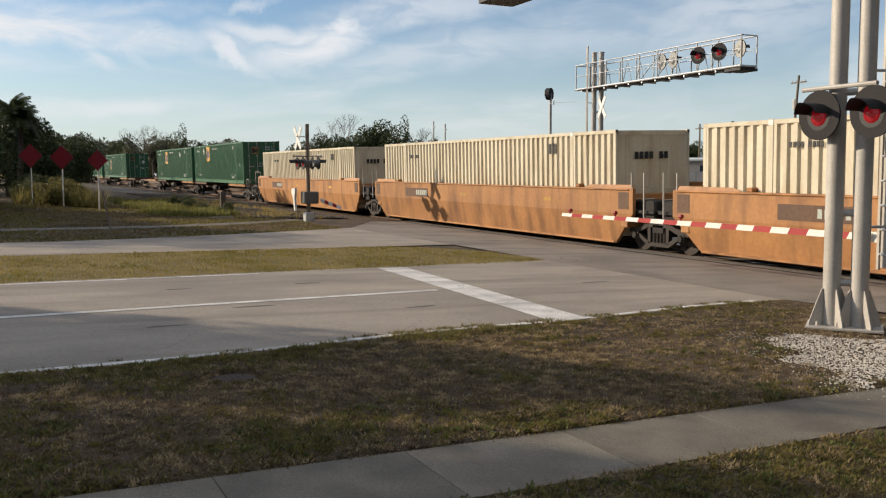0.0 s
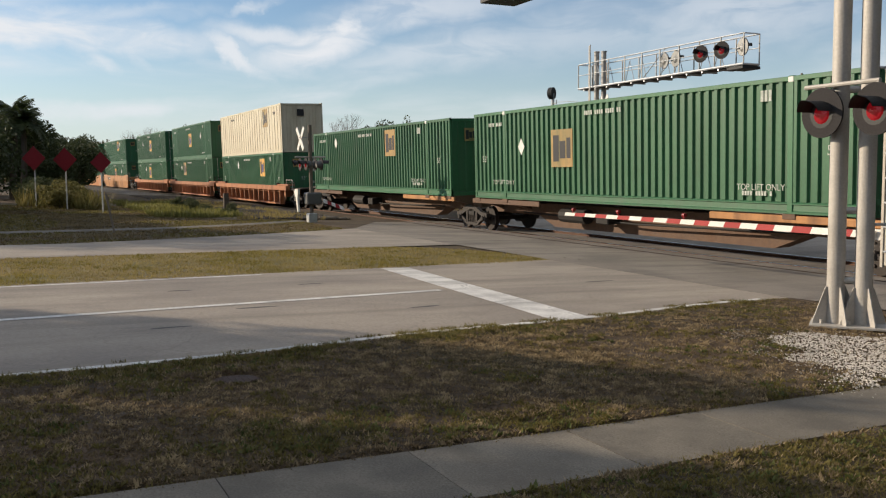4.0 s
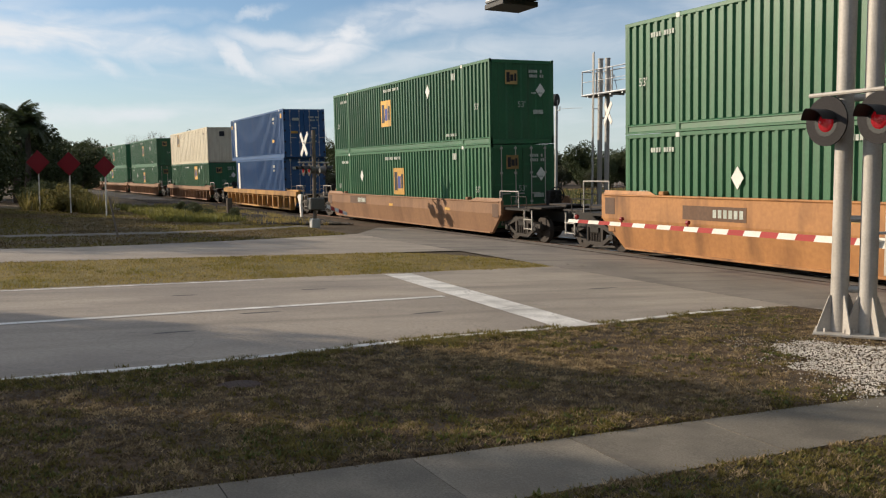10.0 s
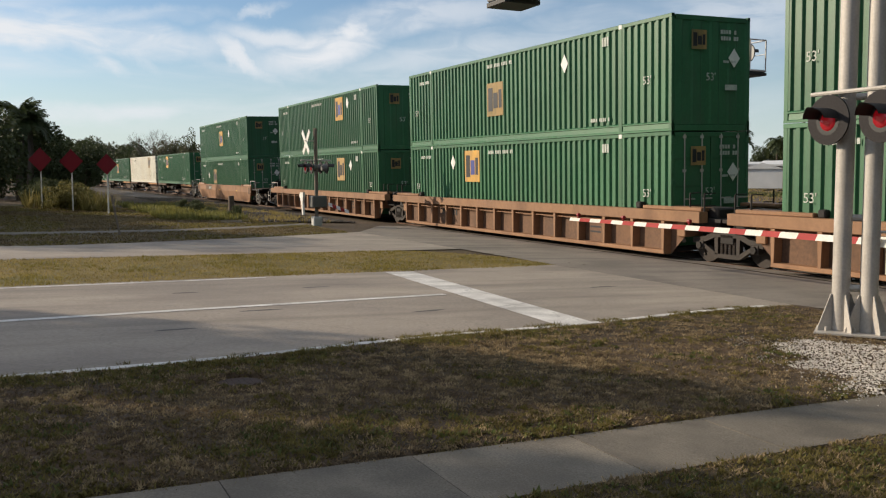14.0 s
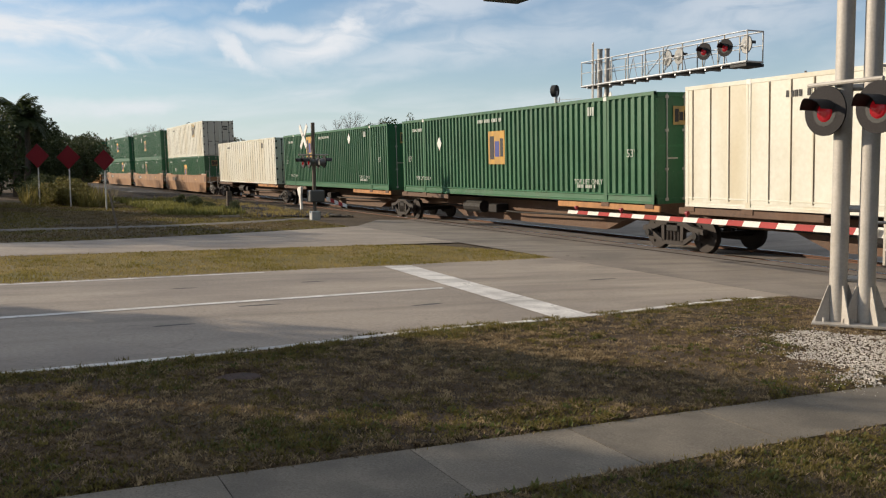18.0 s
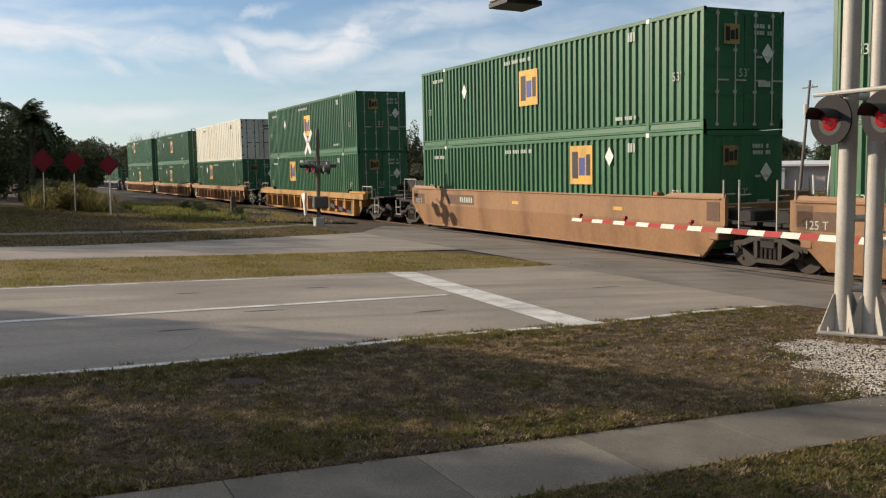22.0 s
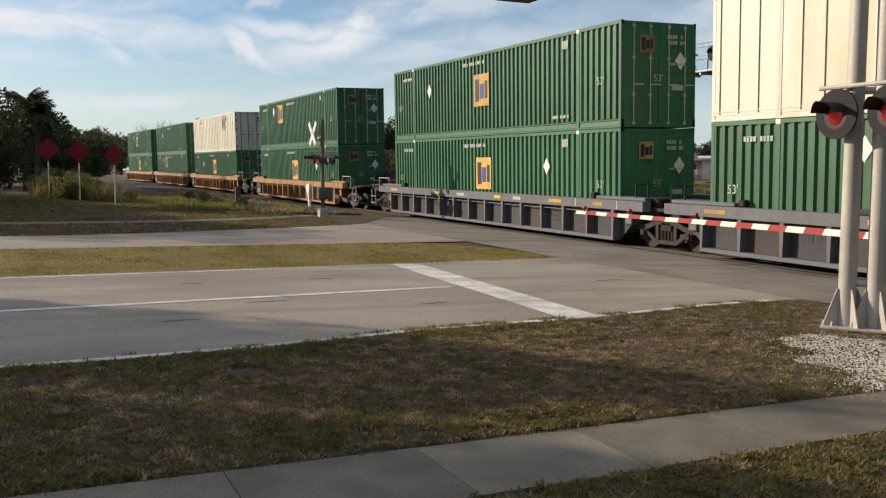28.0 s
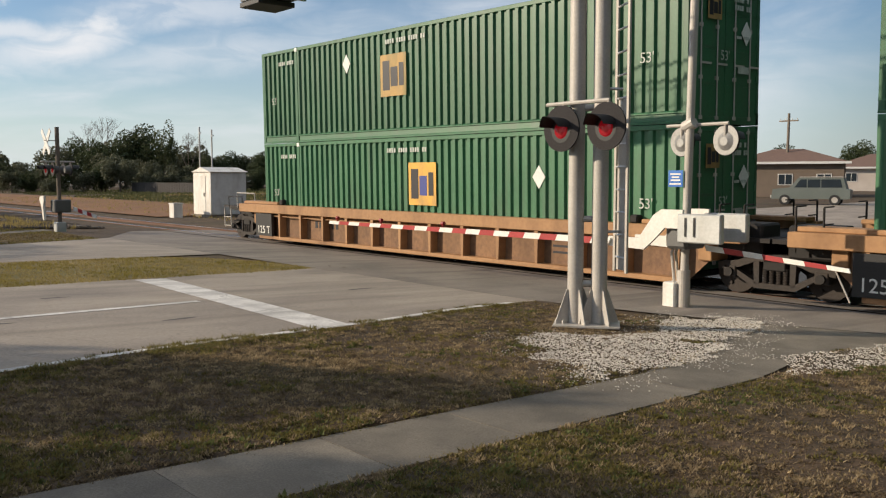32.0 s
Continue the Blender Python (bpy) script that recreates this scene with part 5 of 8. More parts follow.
car(15.6, "A", 0, pale("c"))
car(-3.9, "A", 1, pale("c"))
car(-23.78, "A", 2, pale("c"))
car(-45.24, "S", 0, green((-2.83, 2.2), (-4.32, 2.43)))
car(-62.74, "S", 1, green((-3.02, 2.09), (3.34, 2.32), "front"))
car(-80.4, "S", 1, None)
car(-97.93, "S", 1, green((-2.6, 1.6), (-4.9, 1.7), "doors", False))
car(-116.0, "S", 2, green((2.36, 2.14), (-4.54, 2.31), "front", False))
car(-138.19, "R", 0, green((3.38, 2.03), (-3.06, 2.22), "front"), pale("w2", (4.51, 2.2)))
car(-157.97, "R", 1, green((-2.75, 2.04), (-4.15, 2.17), "doors", False), green((0.08, 1.58), (4.33, 1.84), "front"))
car(-177.76, "R", 2, green((-0.69, 1.72), (-3.0, 2.08)), green((0.18, 1.62), (-4.25, 1.86)))
car(-201.69, "A", 0, green((0.05, 1.66), (4.27, 1.83), "front"), green((2.87, 2.14), (4.19, 2.31), "front"))
car(-221.52, "P", 1, green((-2.72, 2.08), (-4.2, 2.23)), green((2.97, 2.1), None, "front"))
car(-241.32, "A", 2, green((0.44, 1.59), (-3.97, 1.77)), green((3.33, 2.09), (4.55, 2.34), "front"))
car(-264.91, "L", 3, green((0.03, 1.59), (-4.33, 1.82)), green((-1.22, 1.6), (3.1, 2.18), "front"))
car(-287.81, "Y", 3, ("blue", "b2"), ("blue", "b"), shift=-0.70)
car(-312.41, "B", 3, green((3.12, 2.07), (4.46, 2.24), "front"), pale("w2", (-4.23, 2.17)))
car(-336.30, "B", 0, green((0.22, 1.64), (-4.09, 1.84)), green((0.18, 1.69), (4.44, 1.91), "front", False))
car(-356.04, "B", 1, green((-2.65, 2.1), (-4.16, 2.25)), green((-0.91, 1.44), (3.32, 2.16), "front", False))
car(-375.82, "B", 2, green((3.02, 2.05), (4.45, 2.23), "front", False), green((2.98, 2.13), (4.21, 2.35), "front"))
car(-400.3, "L", 3, green((-2.6, 1.6), (-4.9, 1.7), "doors", False), green((0.0, 1.6), (2.6, 1.9), "front"))
car(-421.44, "S", 0, green((-2.73, 2.14), (-4.32, 2.3)))
car(-438.98, "S", 1, pale("w", (4.37, 2.2)))
car(-456.3, "S", 1, green((-0.12, 1.64), (-4.55, 1.89)))
car(-474.13, "S", 1, green((-3.04, 2.13), (3.25, 2.38)))
car(-492.3, "S", 2, pale("w"))
car(-514.0, "D", 0, green((0.19, 1.62), (-4.44, 1.73)), pale("w", (4.33, 2.2)))
car(-533.82, "D", 1, green((-0.9, 1.82), (-2.87, 2.1), "doors", False), green((-0.83, 1.47), (-2.95, 2.17), "doors", False))
car(-553.68, "D", 2, green((2.98, 2.1), (4.35, 2.32), "front"), green((0.07, 1.67), (-4.37, 1.9)))
car(-577.43, "Y", 3, green((-2.91, 2.01), (3.41, 2.22)), green((0.17, 1.61), (-4.25, 1.88)))
car(-601.30, "O", 0, green((-2.49, 2.01), (-4.04, 2.2)), pale("w"))
car(-621.21, "O", 1, green((-0.84, 1.69), (-3.04, 2.06)), green((0.1, 1.61), (-4.21, 1.88)))
car(-640.84, "O", 2, green((0.18, 1.58), (-4.29, 1.84)), green((-2.75, 2.12), (-4.24, 2.26)))
car(-665.01, "G", 0, green((-2.35, 1.97), (-3.99, 2.12), "doors", False))
car(-684.72, "G", 1, green((-2.27, 2.06), (-3.78, 2.21)), pale("w", (4.46, 2.2)))
car(-704.4, "G", 2, green((0.09, 1.58), (4.29, 1.84), "front"), green((-0.02, 1.6), (-4.4, 1.87)))
car(-728.25, "O", 3, green((0.14, 1.54), (4.35, 1.82), "front"), green((-2.83, 2.06), (-4.37, 2.26)))
car(-751.99, "O", 0, green((0.4, 1.66), (-4.01, 1.85)), pale("w", (4.21, 2.2)))
car(-771.82, "O", 1, green((-2.58, 2.09), (-4.1, 2.23)), green(None, (-4.19, 1.91)))
car(-791.55, "O", 2, green((0.05, 1.67), (4.2, 1.86)), green((-1.11, 1.67), (-3.27, 2.15), "doors", False))
STYLES = {
    "A": ORANGE,
    "R": ("ribbed", "well_red", "red-brown well car with ribbed sides and rusty panels", 1.27),
    "L": ("solid", "well_brown", "brown solid-sided well car with tapered ends", 1.30),
    "Y": ("ribbed", "well_yellow", "yellow well car with ribbed sides", 1.25),
    "B": ("ribbed", "well_brown", "dull brown well car with closely ribbed sides", 1.27),
    "P": ("solid", "well_peeled", "orange solid-sided well car with grey patches of peeled paint", 1.58),
    "D": ("solid", "well_dull", "dull orange-brown solid-sided well car with rubbed paint", 1.62),
    "O": ("ribbed", "well_tan", "orange-brown well car with ribbed sides", 1.27),
    "G": ("ribbed", "well_grey", "dark grey well car with ribbed sides", 1.27),
}
TIMES = [0.0, 0.5] + [float(i) for i in range(1, 32)] + [31.5, 32.0]


def run(ob, middle, up, lean=True):
    """Key one vehicle or load: middle is its middle's place in the train at the start, up its height over the rail."""
    rows = []
    for t in TIMES:
        s = middle + S(t)
        x, y, a = track_point(s)
        x2, y2, _ = track_point(s + 6)
        x1, y1, _ = track_point(s - 6)
        yaw = math.degrees(math.atan2(y2 - y1, x2 - x1))
        grade = math.degrees(math.asin((rail_z(s + 6) - rail_z(s - 6)) / 12))
        m = pose(x, y, rail_z(s), 0, 0, yaw) @ pose(0, 0, 0, 0, -grade, 0) @ pose(0, 0, 0, math.degrees(CANT), 0, 0) @ pose(0, 0, up)
        rows.append((t, m))
    walk(ob, rows)


MOVERS = []


def trailer_hitch(car_root, x):
    """A raised trailer hitch on the deck of an empty platform."""
    for y in (-0.42, 0.42):
        bm = B()
        rod(bm, (x - 1.9, y, 1.12), (x - 0.12, y * 0.6, 2.02), 0.075, 8)
        part("hitch_strut", bm, M["well_orange"], car_root, "rusty orange hitch strut")
    bm = B()
    slab(bm, [(x - 0.22, 1.10), (x + 0.30, 1.10), (x + 0.12, 2.10), (x - 0.20, 2.10)], 0.7, "y", -0.35)
    part("hitch_stand", fixed(bm), M["truck"], car_root)
    bm = B()
    box(bm, x - 0.42, x + 0.30, -0.5, 0.5, 2.10, 2.20, 0.03)
    part("hitch_plate", bm, M["truck_frame"], car_root)
    bm = B()
    box(bm, x - 2.3, x + 0.7, -0.62, 0.62, 1.02, 1.12, 0.02)
    part("hitch_bed", bm, M["spine_brown"], car_root)


def build_train():
    cars, pales, greens, marked = {}, {}, {}, []
    for left, upper, lower, code, pos, shift in CONSIST:
        middle = left + CL / 2 + shift
        ends = {0: ("coupler", "joint"), 1: ("joint", "joint"), 2: ("joint", "coupler"), 3: ("coupler", "coupler")}[pos]
        key = (code, ends)
        if key not in cars:
            if code == "S":
                cars[key] = build_spine("brown spine car platform with black running gear", *ends)
            else:
                st, paint, label, top = STYLES[code]
                cars[key] = build_well(st, M[paint], label, top, *ends)
            ob = cars[key]
        else:
            ob = copy_thing(cars[key], pose(0, 0, 0))
        MOVERS.append((ob, middle, 0.0))
        if code == "S" and not lower:
            trailer_hitch(ob, 7.55)
        base = 1.175 if code == "S" else 0.335
        for load, up in ((lower, base), (upper, base + CH + 0.014)):
            if not load:
                continue
            at = middle
            if load[0] == "green":
                kind = (code == "S", load[3])
                if kind in greens:
                    ob = copy_thing(greens[kind], pose(0, 0, 0))
                else:
                    ob = greens[kind] = make_green(*kind)
                marked.append((ob, load))
            elif load[0] == "blue":
                ob = make_blue(load[1])
                at = left + (6.86 if load[1] == "b" else 7.40)
            elif load in pales:
                ob = copy_thing(pales[load], pose(0, 0, 0))
            else:
                ob = pales[load] = make_pale(*load[1:])
            MOVERS.append((ob, at, up))
    for ob, (_, logo, mark, _ends, fresh) in marked:
        plate, diamond, emblem, code_row = markings(ob, CL / 2)
        if logo:
            emblem(*logo, 1.12, "side", fresh)
        if mark:
            diamond(*mark, 0.27)


build_train()


def motions():
    for ob, middle, up in MOVERS:
        run(ob, middle, up)



# ---- crossing equipment ----
def flasher(parent, x, y, z, face, lit=True, size=0.305, name="flashing_light", pale_back=False):
    """A round black backboard with a hooded red lens, facing the angle face (degrees in plan)."""
    m = Matrix.Translation((x, y, z)) @ pose(0, 0, 0, 0, 0, face)      # local +x is the way it faces
    bm = B()
    rod(bm, (-0.012, 0, 0), (0.012, 0, 0), size, 32)
    bm.transform(m)
    disc = part(name, bm, M["disc"], parent, "round black backboard with a red lens under a hood")
    bm = B()
    if pale_back:
        rod(bm, (-0.022, 0, 0), (-0.0125, 0, 0), size * 0.97, 32)
        rod(bm, (-0.07, 0, -0.02), (-0.022, 0, -0.02), 0.07, 16, 0.15)
    else:
        rod(bm, (-0.20, 0, -0.02), (-0.012, 0, -0.02), 0.12, 16, 0.17)
    bm.transform(m)
    part("lamp_housing", bm, M["housing_pale"] if pale_back else M["housing"], disc)
    bm = B()
    n = 20
    for i in range(n):
        a0, a1 = radians(12 + 156 * i / n), radians(12 + 156 * (i + 1) / n)
        def pt(a, d, r=0.165):
            return (d, r * math.cos(a), r * math.sin(a) - 0.02)
        reach0, reach1 = 0.36 - 0.10 * abs(math.cos(a0)), 0.36 - 0.10 * abs(math.cos(a1))
        q = [bm.verts.new(p) for p in (pt(a0, 0.012), pt(a1, 0.012), pt(a1, reach1), pt(a0, reach0))]
        bm.faces.new(q)
        q = [bm.verts.new(p) for p in (pt(a0, 0.012, 0.158), pt(a0, reach0, 0.158), pt(a1, reach1, 0.158), pt(a1, 0.012, 0.158))]
        bm.faces.new(q)
    bm.transform(m)
    part("hood", bm, M["black"], disc)
    bm = B()
    k = 16
    rings = []
    for r, d in ((0.118, 0.014), (0.095, 0.03), (0.055, 0.042), (0.008, 0.047)):
        rings.append([bm.verts.new((d, r * math.cos(2 * math.pi * i / k), r * math.sin(2 * math.pi * i / k) - 0.02)) for i in range(k)])
    for a, b in zip(rings, rings[1:]):
        for i in range(k):
            bm.faces.new((a[i], a[(i + 1) % k], b[(i + 1) % k], b[i]))
    bm.faces.new(rings[-1])
    bm.transform(m)
    part("lens", fixed(bm), M["red_lamp"] if lit else M["red_dim"], disc, "red lens")
    bm = B()
    for i in range(k):
        a0, a1 = 2 * math.pi * i / k, 2 * math.pi * (i + 1) / k
        q = [bm.verts.new((0.016, r * math.cos(a), r * math.sin(a) - 0.02)) for r, a in ((0.116, a0), (0.116, a1), (0.17, a1), (0.17, a0))]
        bm.faces.new(q)
    bm.transform(m)
    part("lens_rim", fixed(bm), M["black"], disc)
    return disc


def cantilever(m, label, lamps, arm_tip=9.0, cross=False):
    """A twin-post mast with a truss walkway along +x and a ladder."""
    root = thing("cantilever_signal", m, label, "crossing signal", "cantilever signals")
    # base plate and gussets
    bm = B()
    box(bm, -0.44, 0.44, -0.30, 0.30, 0.035, 0.065, 0.004)
    bm.transform(pose(0, 0, 0, 0, 0, 38))
    part("base_plate", bm, M["galv"], root)
    bm = B()
    box(bm, -0.36, 0.36, -0.22, 0.22, -0.30, 0.035, 0.02)
    bm.transform(pose(0, 0, 0, 0, 0, 38))
    part("footing", bm, M["concrete"], root)
    posts = ((-0.129, -0.092), (0.129, 0.092))
    for px, py in posts:
        bm = B()
        rod(bm, (px, py, 0.06), (px, py, 7.1), 0.106, 40)
        p = part("post", bm, M["galv"], root, smooth=False)
        bm = B()
        rod(bm, (px, py, 7.1), (px, py, 7.14), 0.125, 20)
        part("post_cap", bm, M["galv"], p)
        for a in (68, 158, 248, 338):
            bm = B()
            slab(bm, [(0.11, 0.065), (0.29, 0.065), (0.29, 0.10), (0.13, 0.52), (0.11, 0.52)], 0.016, "y", -0.008)
            bm.transform(Matrix.Translation((px, py, 0)) @ pose(0, 0, 0, 0, 0, a))
            part("gusset", fixed(bm), M["galv"], p)
        for a in (80, 170, 260, 350):
            bm = B()
            c = Vector((px + 0.2 * math.cos(radians(a)), py + 0.2 * math.sin(radians(a)), 0.065))
            rod(bm, c, c + Vector((0, 0, 0.05)), 0.022, 6)
            part("anchor_nut", bm, M["galv"], p)
    for z in (0.60, 1.47, 2.95, 4.6):
        bm = B()
        rod(bm, (posts[0][0], posts[0][1], z), (posts[1][0], posts[1][1], z), 0.045, 10)
        part("cross_tube", bm, M["galv"], root)
    # ladder
    lx, ly = -0.255, -0.375
    ux, uy = 0.174, -0.10
    for d in (-1, 1):
        bm = B()
        box(bm, lx + d * ux - 0.02, lx + d * ux + 0.02, ly + d * uy - 0.02, ly + d * uy + 0.02, 0.75, 7.4, 0.003)
        part("ladder_rail", bm, M["galv"], root)
    for i in range(21):
        bm = B()
        z = 0.95 + i * 0.305
        rod(bm, (lx - ux, ly - uy, z), (lx + ux, ly + uy, z), 0.014, 6)
        part("ladder_rung", bm, M["alu"], root)
    bm = B()
    slab(bm, [(lx - 0.8 * ux - 0.01, ly - 0.8 * uy), (lx + 0.8 * ux - 0.01, ly + 0.8 * uy), (lx + 0.8 * ux - 0.01 - 0.006, ly + 0.8 * uy - 0.01), (lx - 0.8 * ux - 0.016, ly - 0.8 * uy - 0.01)], 2.3, "z", 0.78)
    part("ladder_guard", fixed(bm), M["galv"], root, "flat grey guard plate over the lower rungs")
    for z in (1.3, 3.2, 5.0):
        bm = B()
        pipe(bm, [(lx, ly, z), (posts[0][0], posts[0][1], z)], 0.02)
        part("ladder_bracket", bm, M["alu"], root)
    # truss walkway
    z0, z1, w = 5.62, 6.66, 0.36
    x0, x1 = -1.1, arm_tip
    n = 9
    xs = [x0 + (x1 - x0) * i / n for i in range(n + 1)]
    for y in (-w, w):
        for z, r in ((z0, 0.045), (z1, 0.026), ((z0 + z1) / 2 + 0.05, 0.016)):
            bm = B()
            rod(bm, (x0, y, z), (x1, y, z), r, 8)
            part("truss_chord", bm, M["alu"], root)
        for i, x in enumerate(xs):
            bm = B()
            rod(bm, (x, y, z0), (x, y, z1), 0.024, 6)
            part("truss_post", bm, M["galv"], root)
        bm = B()
        for i in range(1, n - 1, 2):
            rod(bm, (xs[i], y * 0.9, z0), (xs[i] + 0.28, y * 0.9, z1 - 0.2), 0.016, 6)
            rod(bm, (xs[i] + 0.56, y * 0.9, z0), (xs[i] + 0.28, y * 0.9, z1 - 0.2), 0.016, 6)
        rod(bm, (xs[4], y * 0.95, z0), (xs[5] + 0.3, y * 0.95, z1), 0.018, 6)
        tagged(part("truss_brace", bm, M["alu"], root), kind="stuff")
    for x in (x0, x1):
        bm = B()
        rod(bm, (x, -w, z1), (x, w, z1), 0.024, 6)
        rod(bm, (x, -w, z0), (x, w, z0), 0.035, 6)
        part("end_rail", bm, M["alu"], root)
    bm = B()
    box(bm, x0 + 0.05, x1 - 0.05, -w + 0.05, w - 0.05, z0 - 0.05, z0 - 0.02)
    part("walkway", bm, M["seal_dark"], root, "dark grated walkway")
    for i in range(12):
        x = x0 + 0.4 + i * (x1 - x0 - 0.8) / 11
        bm = B()
        box(bm, x - 0.03, x + 0.03, -w, w, z0 - 0.11, z0 - 0.05)
        part("walkway_bearer", bm, M["alu"], root)
    bm = B()
    box(bm, x1 - 0.75, x1 + 0.02, -w - 0.05, w + 0.05, z0 - 0.16, z0 - 0.06, 0.01)
    part("end_tray", bm, M["seal_dark"], root)
    for lx_, ly_, lz_, face, lit in lamps:
        flasher(root, lx_, ly_, lz_, face, lit, pale_back=not lit)
    if cross:
        for tilt in (-45, 45):
            bm = B()
            box(bm, -0.61, 0.61, -0.012, 0.012, -0.11, 0.11, 0.004)
            bm.transform(Matrix.Translation((0.62, -0.25 + 0.02 * (tilt > 0), 4.75)) @ pose(0, 0, 0, 0, 0, -15) @ pose(0, 0, 0, 0, tilt, 0))
            part("crossbuck_blade", bm, M["gate_white"], root, "white crossbuck blade")
    return root


near_signal = cantilever(Matrix.Translation((24.257, -5.635, ground_z(24.257, -5.635))) @ pose(0, 0, 0, 0, 0, 180),
                         "galvanised twin-post cantilever signal with red flashing lights and ladder", [], 8.75)
# the pair of side lights on a cross arm
pair_z = 2.67
bm = B()
rod(bm, (0.52, 0.26, pair_z + 0.33), (-0.55, 0.26, pair_z + 0.33), 0.028, 8)
rod(bm, (0.1, 0.26, pair_z + 0.33), (0.15, 0.11, pair_z + 0.33), 0.03, 8)
part("light_arm", bm, M["galv"], near_signal)
for dx in (0.22, -0.53):
    flasher(near_signal, dx, 0.30, pair_z, 90, True)
    bm = B()
    rod(bm, (dx, 0.26, pair_z + 0.1), (dx, 0.26, pair_z + 0.34), 0.025, 8)
    part("lamp_hanger", bm, M["galv"], near_signal)

far_signal = cantilever(Matrix.Translation((0.14, 8.2, ground_z(0.14, 8.2) + 0.02)),
                        "galvanised cantilever signal beyond the track with round red lights",
                        [(4.50, -0.30, 6.2, 82, False), (5.15, -0.30, 6.2, 82, False), (6.70, -0.50, 6.18, -78, True), (7.75, -0.50, 6.18, -78, True), (8.55, -0.30, 6.2, 82, False)],
                        8.65, True)


def striped_arm(root, a, b, h0, h1, stripe, thick=0.03):
    """A tapering gate arm of alternate white and red lengths between a and b."""
    a, b = Vector(a), Vector(b)
    d = b - a
    n = max(2, round(d.length / stripe))
    q = d.to_track_quat("X", "Z")
    for i in range(n):
        u0, u1 = i / n, (i + 1) / n
        bm = B()
        hh0, hh1 = h0 + (h1 - h0) * u0, h0 + (h1 - h0) * u1
        L0, L1 = d.length * u0, d.length * u1
        lean = 0.5 * hh0
        slab(bm, [(L0 + lean, -hh0 / 2), (L1 + lean, -hh1 / 2), (L1, hh1 / 2), (L0, hh0 / 2)], thick, "y", -thick / 2)
        bm.transform(Matrix.Translation(a) @ q.to_matrix().to_4x4())
        part("arm_stripe", fixed(bm), M["gate_red"] if i % 2 else M["gate_white"], root)


def crossing_gate():
    x, y = 23.61, -2.42
    z = ground_z(x, y)
    root = thing("crossing_gate", pose(x, y, z), "white crossing gate mechanism with its striped arm lowered", "crossing gate")
    bm = B()
    rod(bm, (0, 0, 0.0), (0.10, 0.0, 5.0), 0.068, 18)
    part("mast", bm, M["galv"], root)
    bm = B()
    rod(bm, (0, 0, -0.05), (0, 0, 0.62), 0.105, 18)
    part("mast_sleeve", bm, M["galv"], root)
    bm = B()
    box(bm, -0.30, -0.06, -0.17, 0.10, 0.0, 0.42, 0.02)
    part("junction_box", bm, M["mech_white"], root, "white junction box at the foot")
    for dy in (-0.06, 0.05):
        bm = B()
        pipe(bm, [(-0.14, dy, 0.42), (-0.20, dy, 0.9), (-0.08, dy, 1.2)], 0.025, 8)
        part("conduit", bm, M["galv"], root)
    # mechanism
    bm = B()
    box(bm, -0.17, 0.24, -0.31, 0.28, 0.98, 1.50, 0.05)
    part("mechanism_case", bm, M["housing"], root, "dark grey gate mechanism case")
    bm = B()
    rod(bm, (-0.16, -0.38, 1.46), (-0.16, -0.34, 1.46), 0.075, 16)
    part("pivot_cap", bm, M["mech_grey"], root)
    # cranked side arms: from the pivot down to the arm's root
    for dy in (-0.40, 0.34):
        bm = B()
        slab(bm, [(0.22, 1.32), (0.22, 1.62), (-0.18, 1.62), (-0.34, 1.52), (-0.62, 1.14), (-1.25, 1.14), (-1.25, 0.98), (-0.52, 0.95), (-0.32, 1.12), (-0.12, 1.32)], 0.05, "y", dy)
        part("crank_arm", fixed(bm), M["mech_white"], root, "white cranked arm")
        bm = B()
        box(bm, 0.14, 0.92, dy - 0.03, dy + 0.09, 1.10, 1.56, 0.02)
        part("counterweight", bm, M["mech_grey"], root, "grey slab counterweight")
        for kx in (0.30, 0.46):
            bm = B()
            box(bm, kx - 0.015, kx + 0.015, dy - 0.045, dy - 0.035, 1.20, 1.50)
            part("counterweight_bolt", bm, M["seal_dark"], root)
    striped_arm(root, (-1.15, -0.45, 1.06), (14.2 - x, -3.05 - y, 1.10), 0.115, 0.075, 0.395)
    for d in (14.5, 16.15, 18.2):
        u = (x - 1.15 - d) / (x - 1.15 - 14.2)
        bm = B()
        px, py = d - x, -0.45 + (-3.05 - y + 0.45) * u
        rod(bm, (px, py, 1.13), (px, py, 1.20), 0.022, 8)
        rod(bm, (px - 0.03, py, 1.21), (px + 0.04, py, 1.21), 0.042, 10)
        part("arm_lamp", bm, M["sign_red"], root, "small red lamp on the arm")
    # footpath arm
    striped_arm(root, (0.30, 0.12, 1.00), (2.65, 0.12, 0.80), 0.09, 0.06, 0.36)
    bm = B()
    pipe(bm, [(2.45, 0.12, 0.80), (2.68, 0.12, 0.34)], 0.012)
    part("arm_tip_rod", bm, M["galv"], root)
    # lights facing away
    bm = B()
    rod(bm, (-0.42, 0.06, 2.98), (0.72, 0.06, 2.98), 0.028, 8)
    rod(bm, (-0.04, 0, 2.94), (0.14, 0, 3.02), 0.10, 12)
    part("light_arm", bm, M["galv"], root)
    for dx in (-0.14, 0.66):
        bm = B()
        rod(bm, (dx, 0.06, 2.75), (dx, 0.06, 2.98), 0.022, 8)
        part("lamp_hanger", bm, M["galv"], root)
        flasher(root, dx, 0.10, 2.72, 84, True, 0.245, pale_back=True)
    bm = B()
    box(bm, -0.27, 0.01, -0.10, -0.085, 1.98, 2.25, 0.004)
    s = part("blue_plate", bm, M["sign_blue"], root, "small blue notice with white bars")
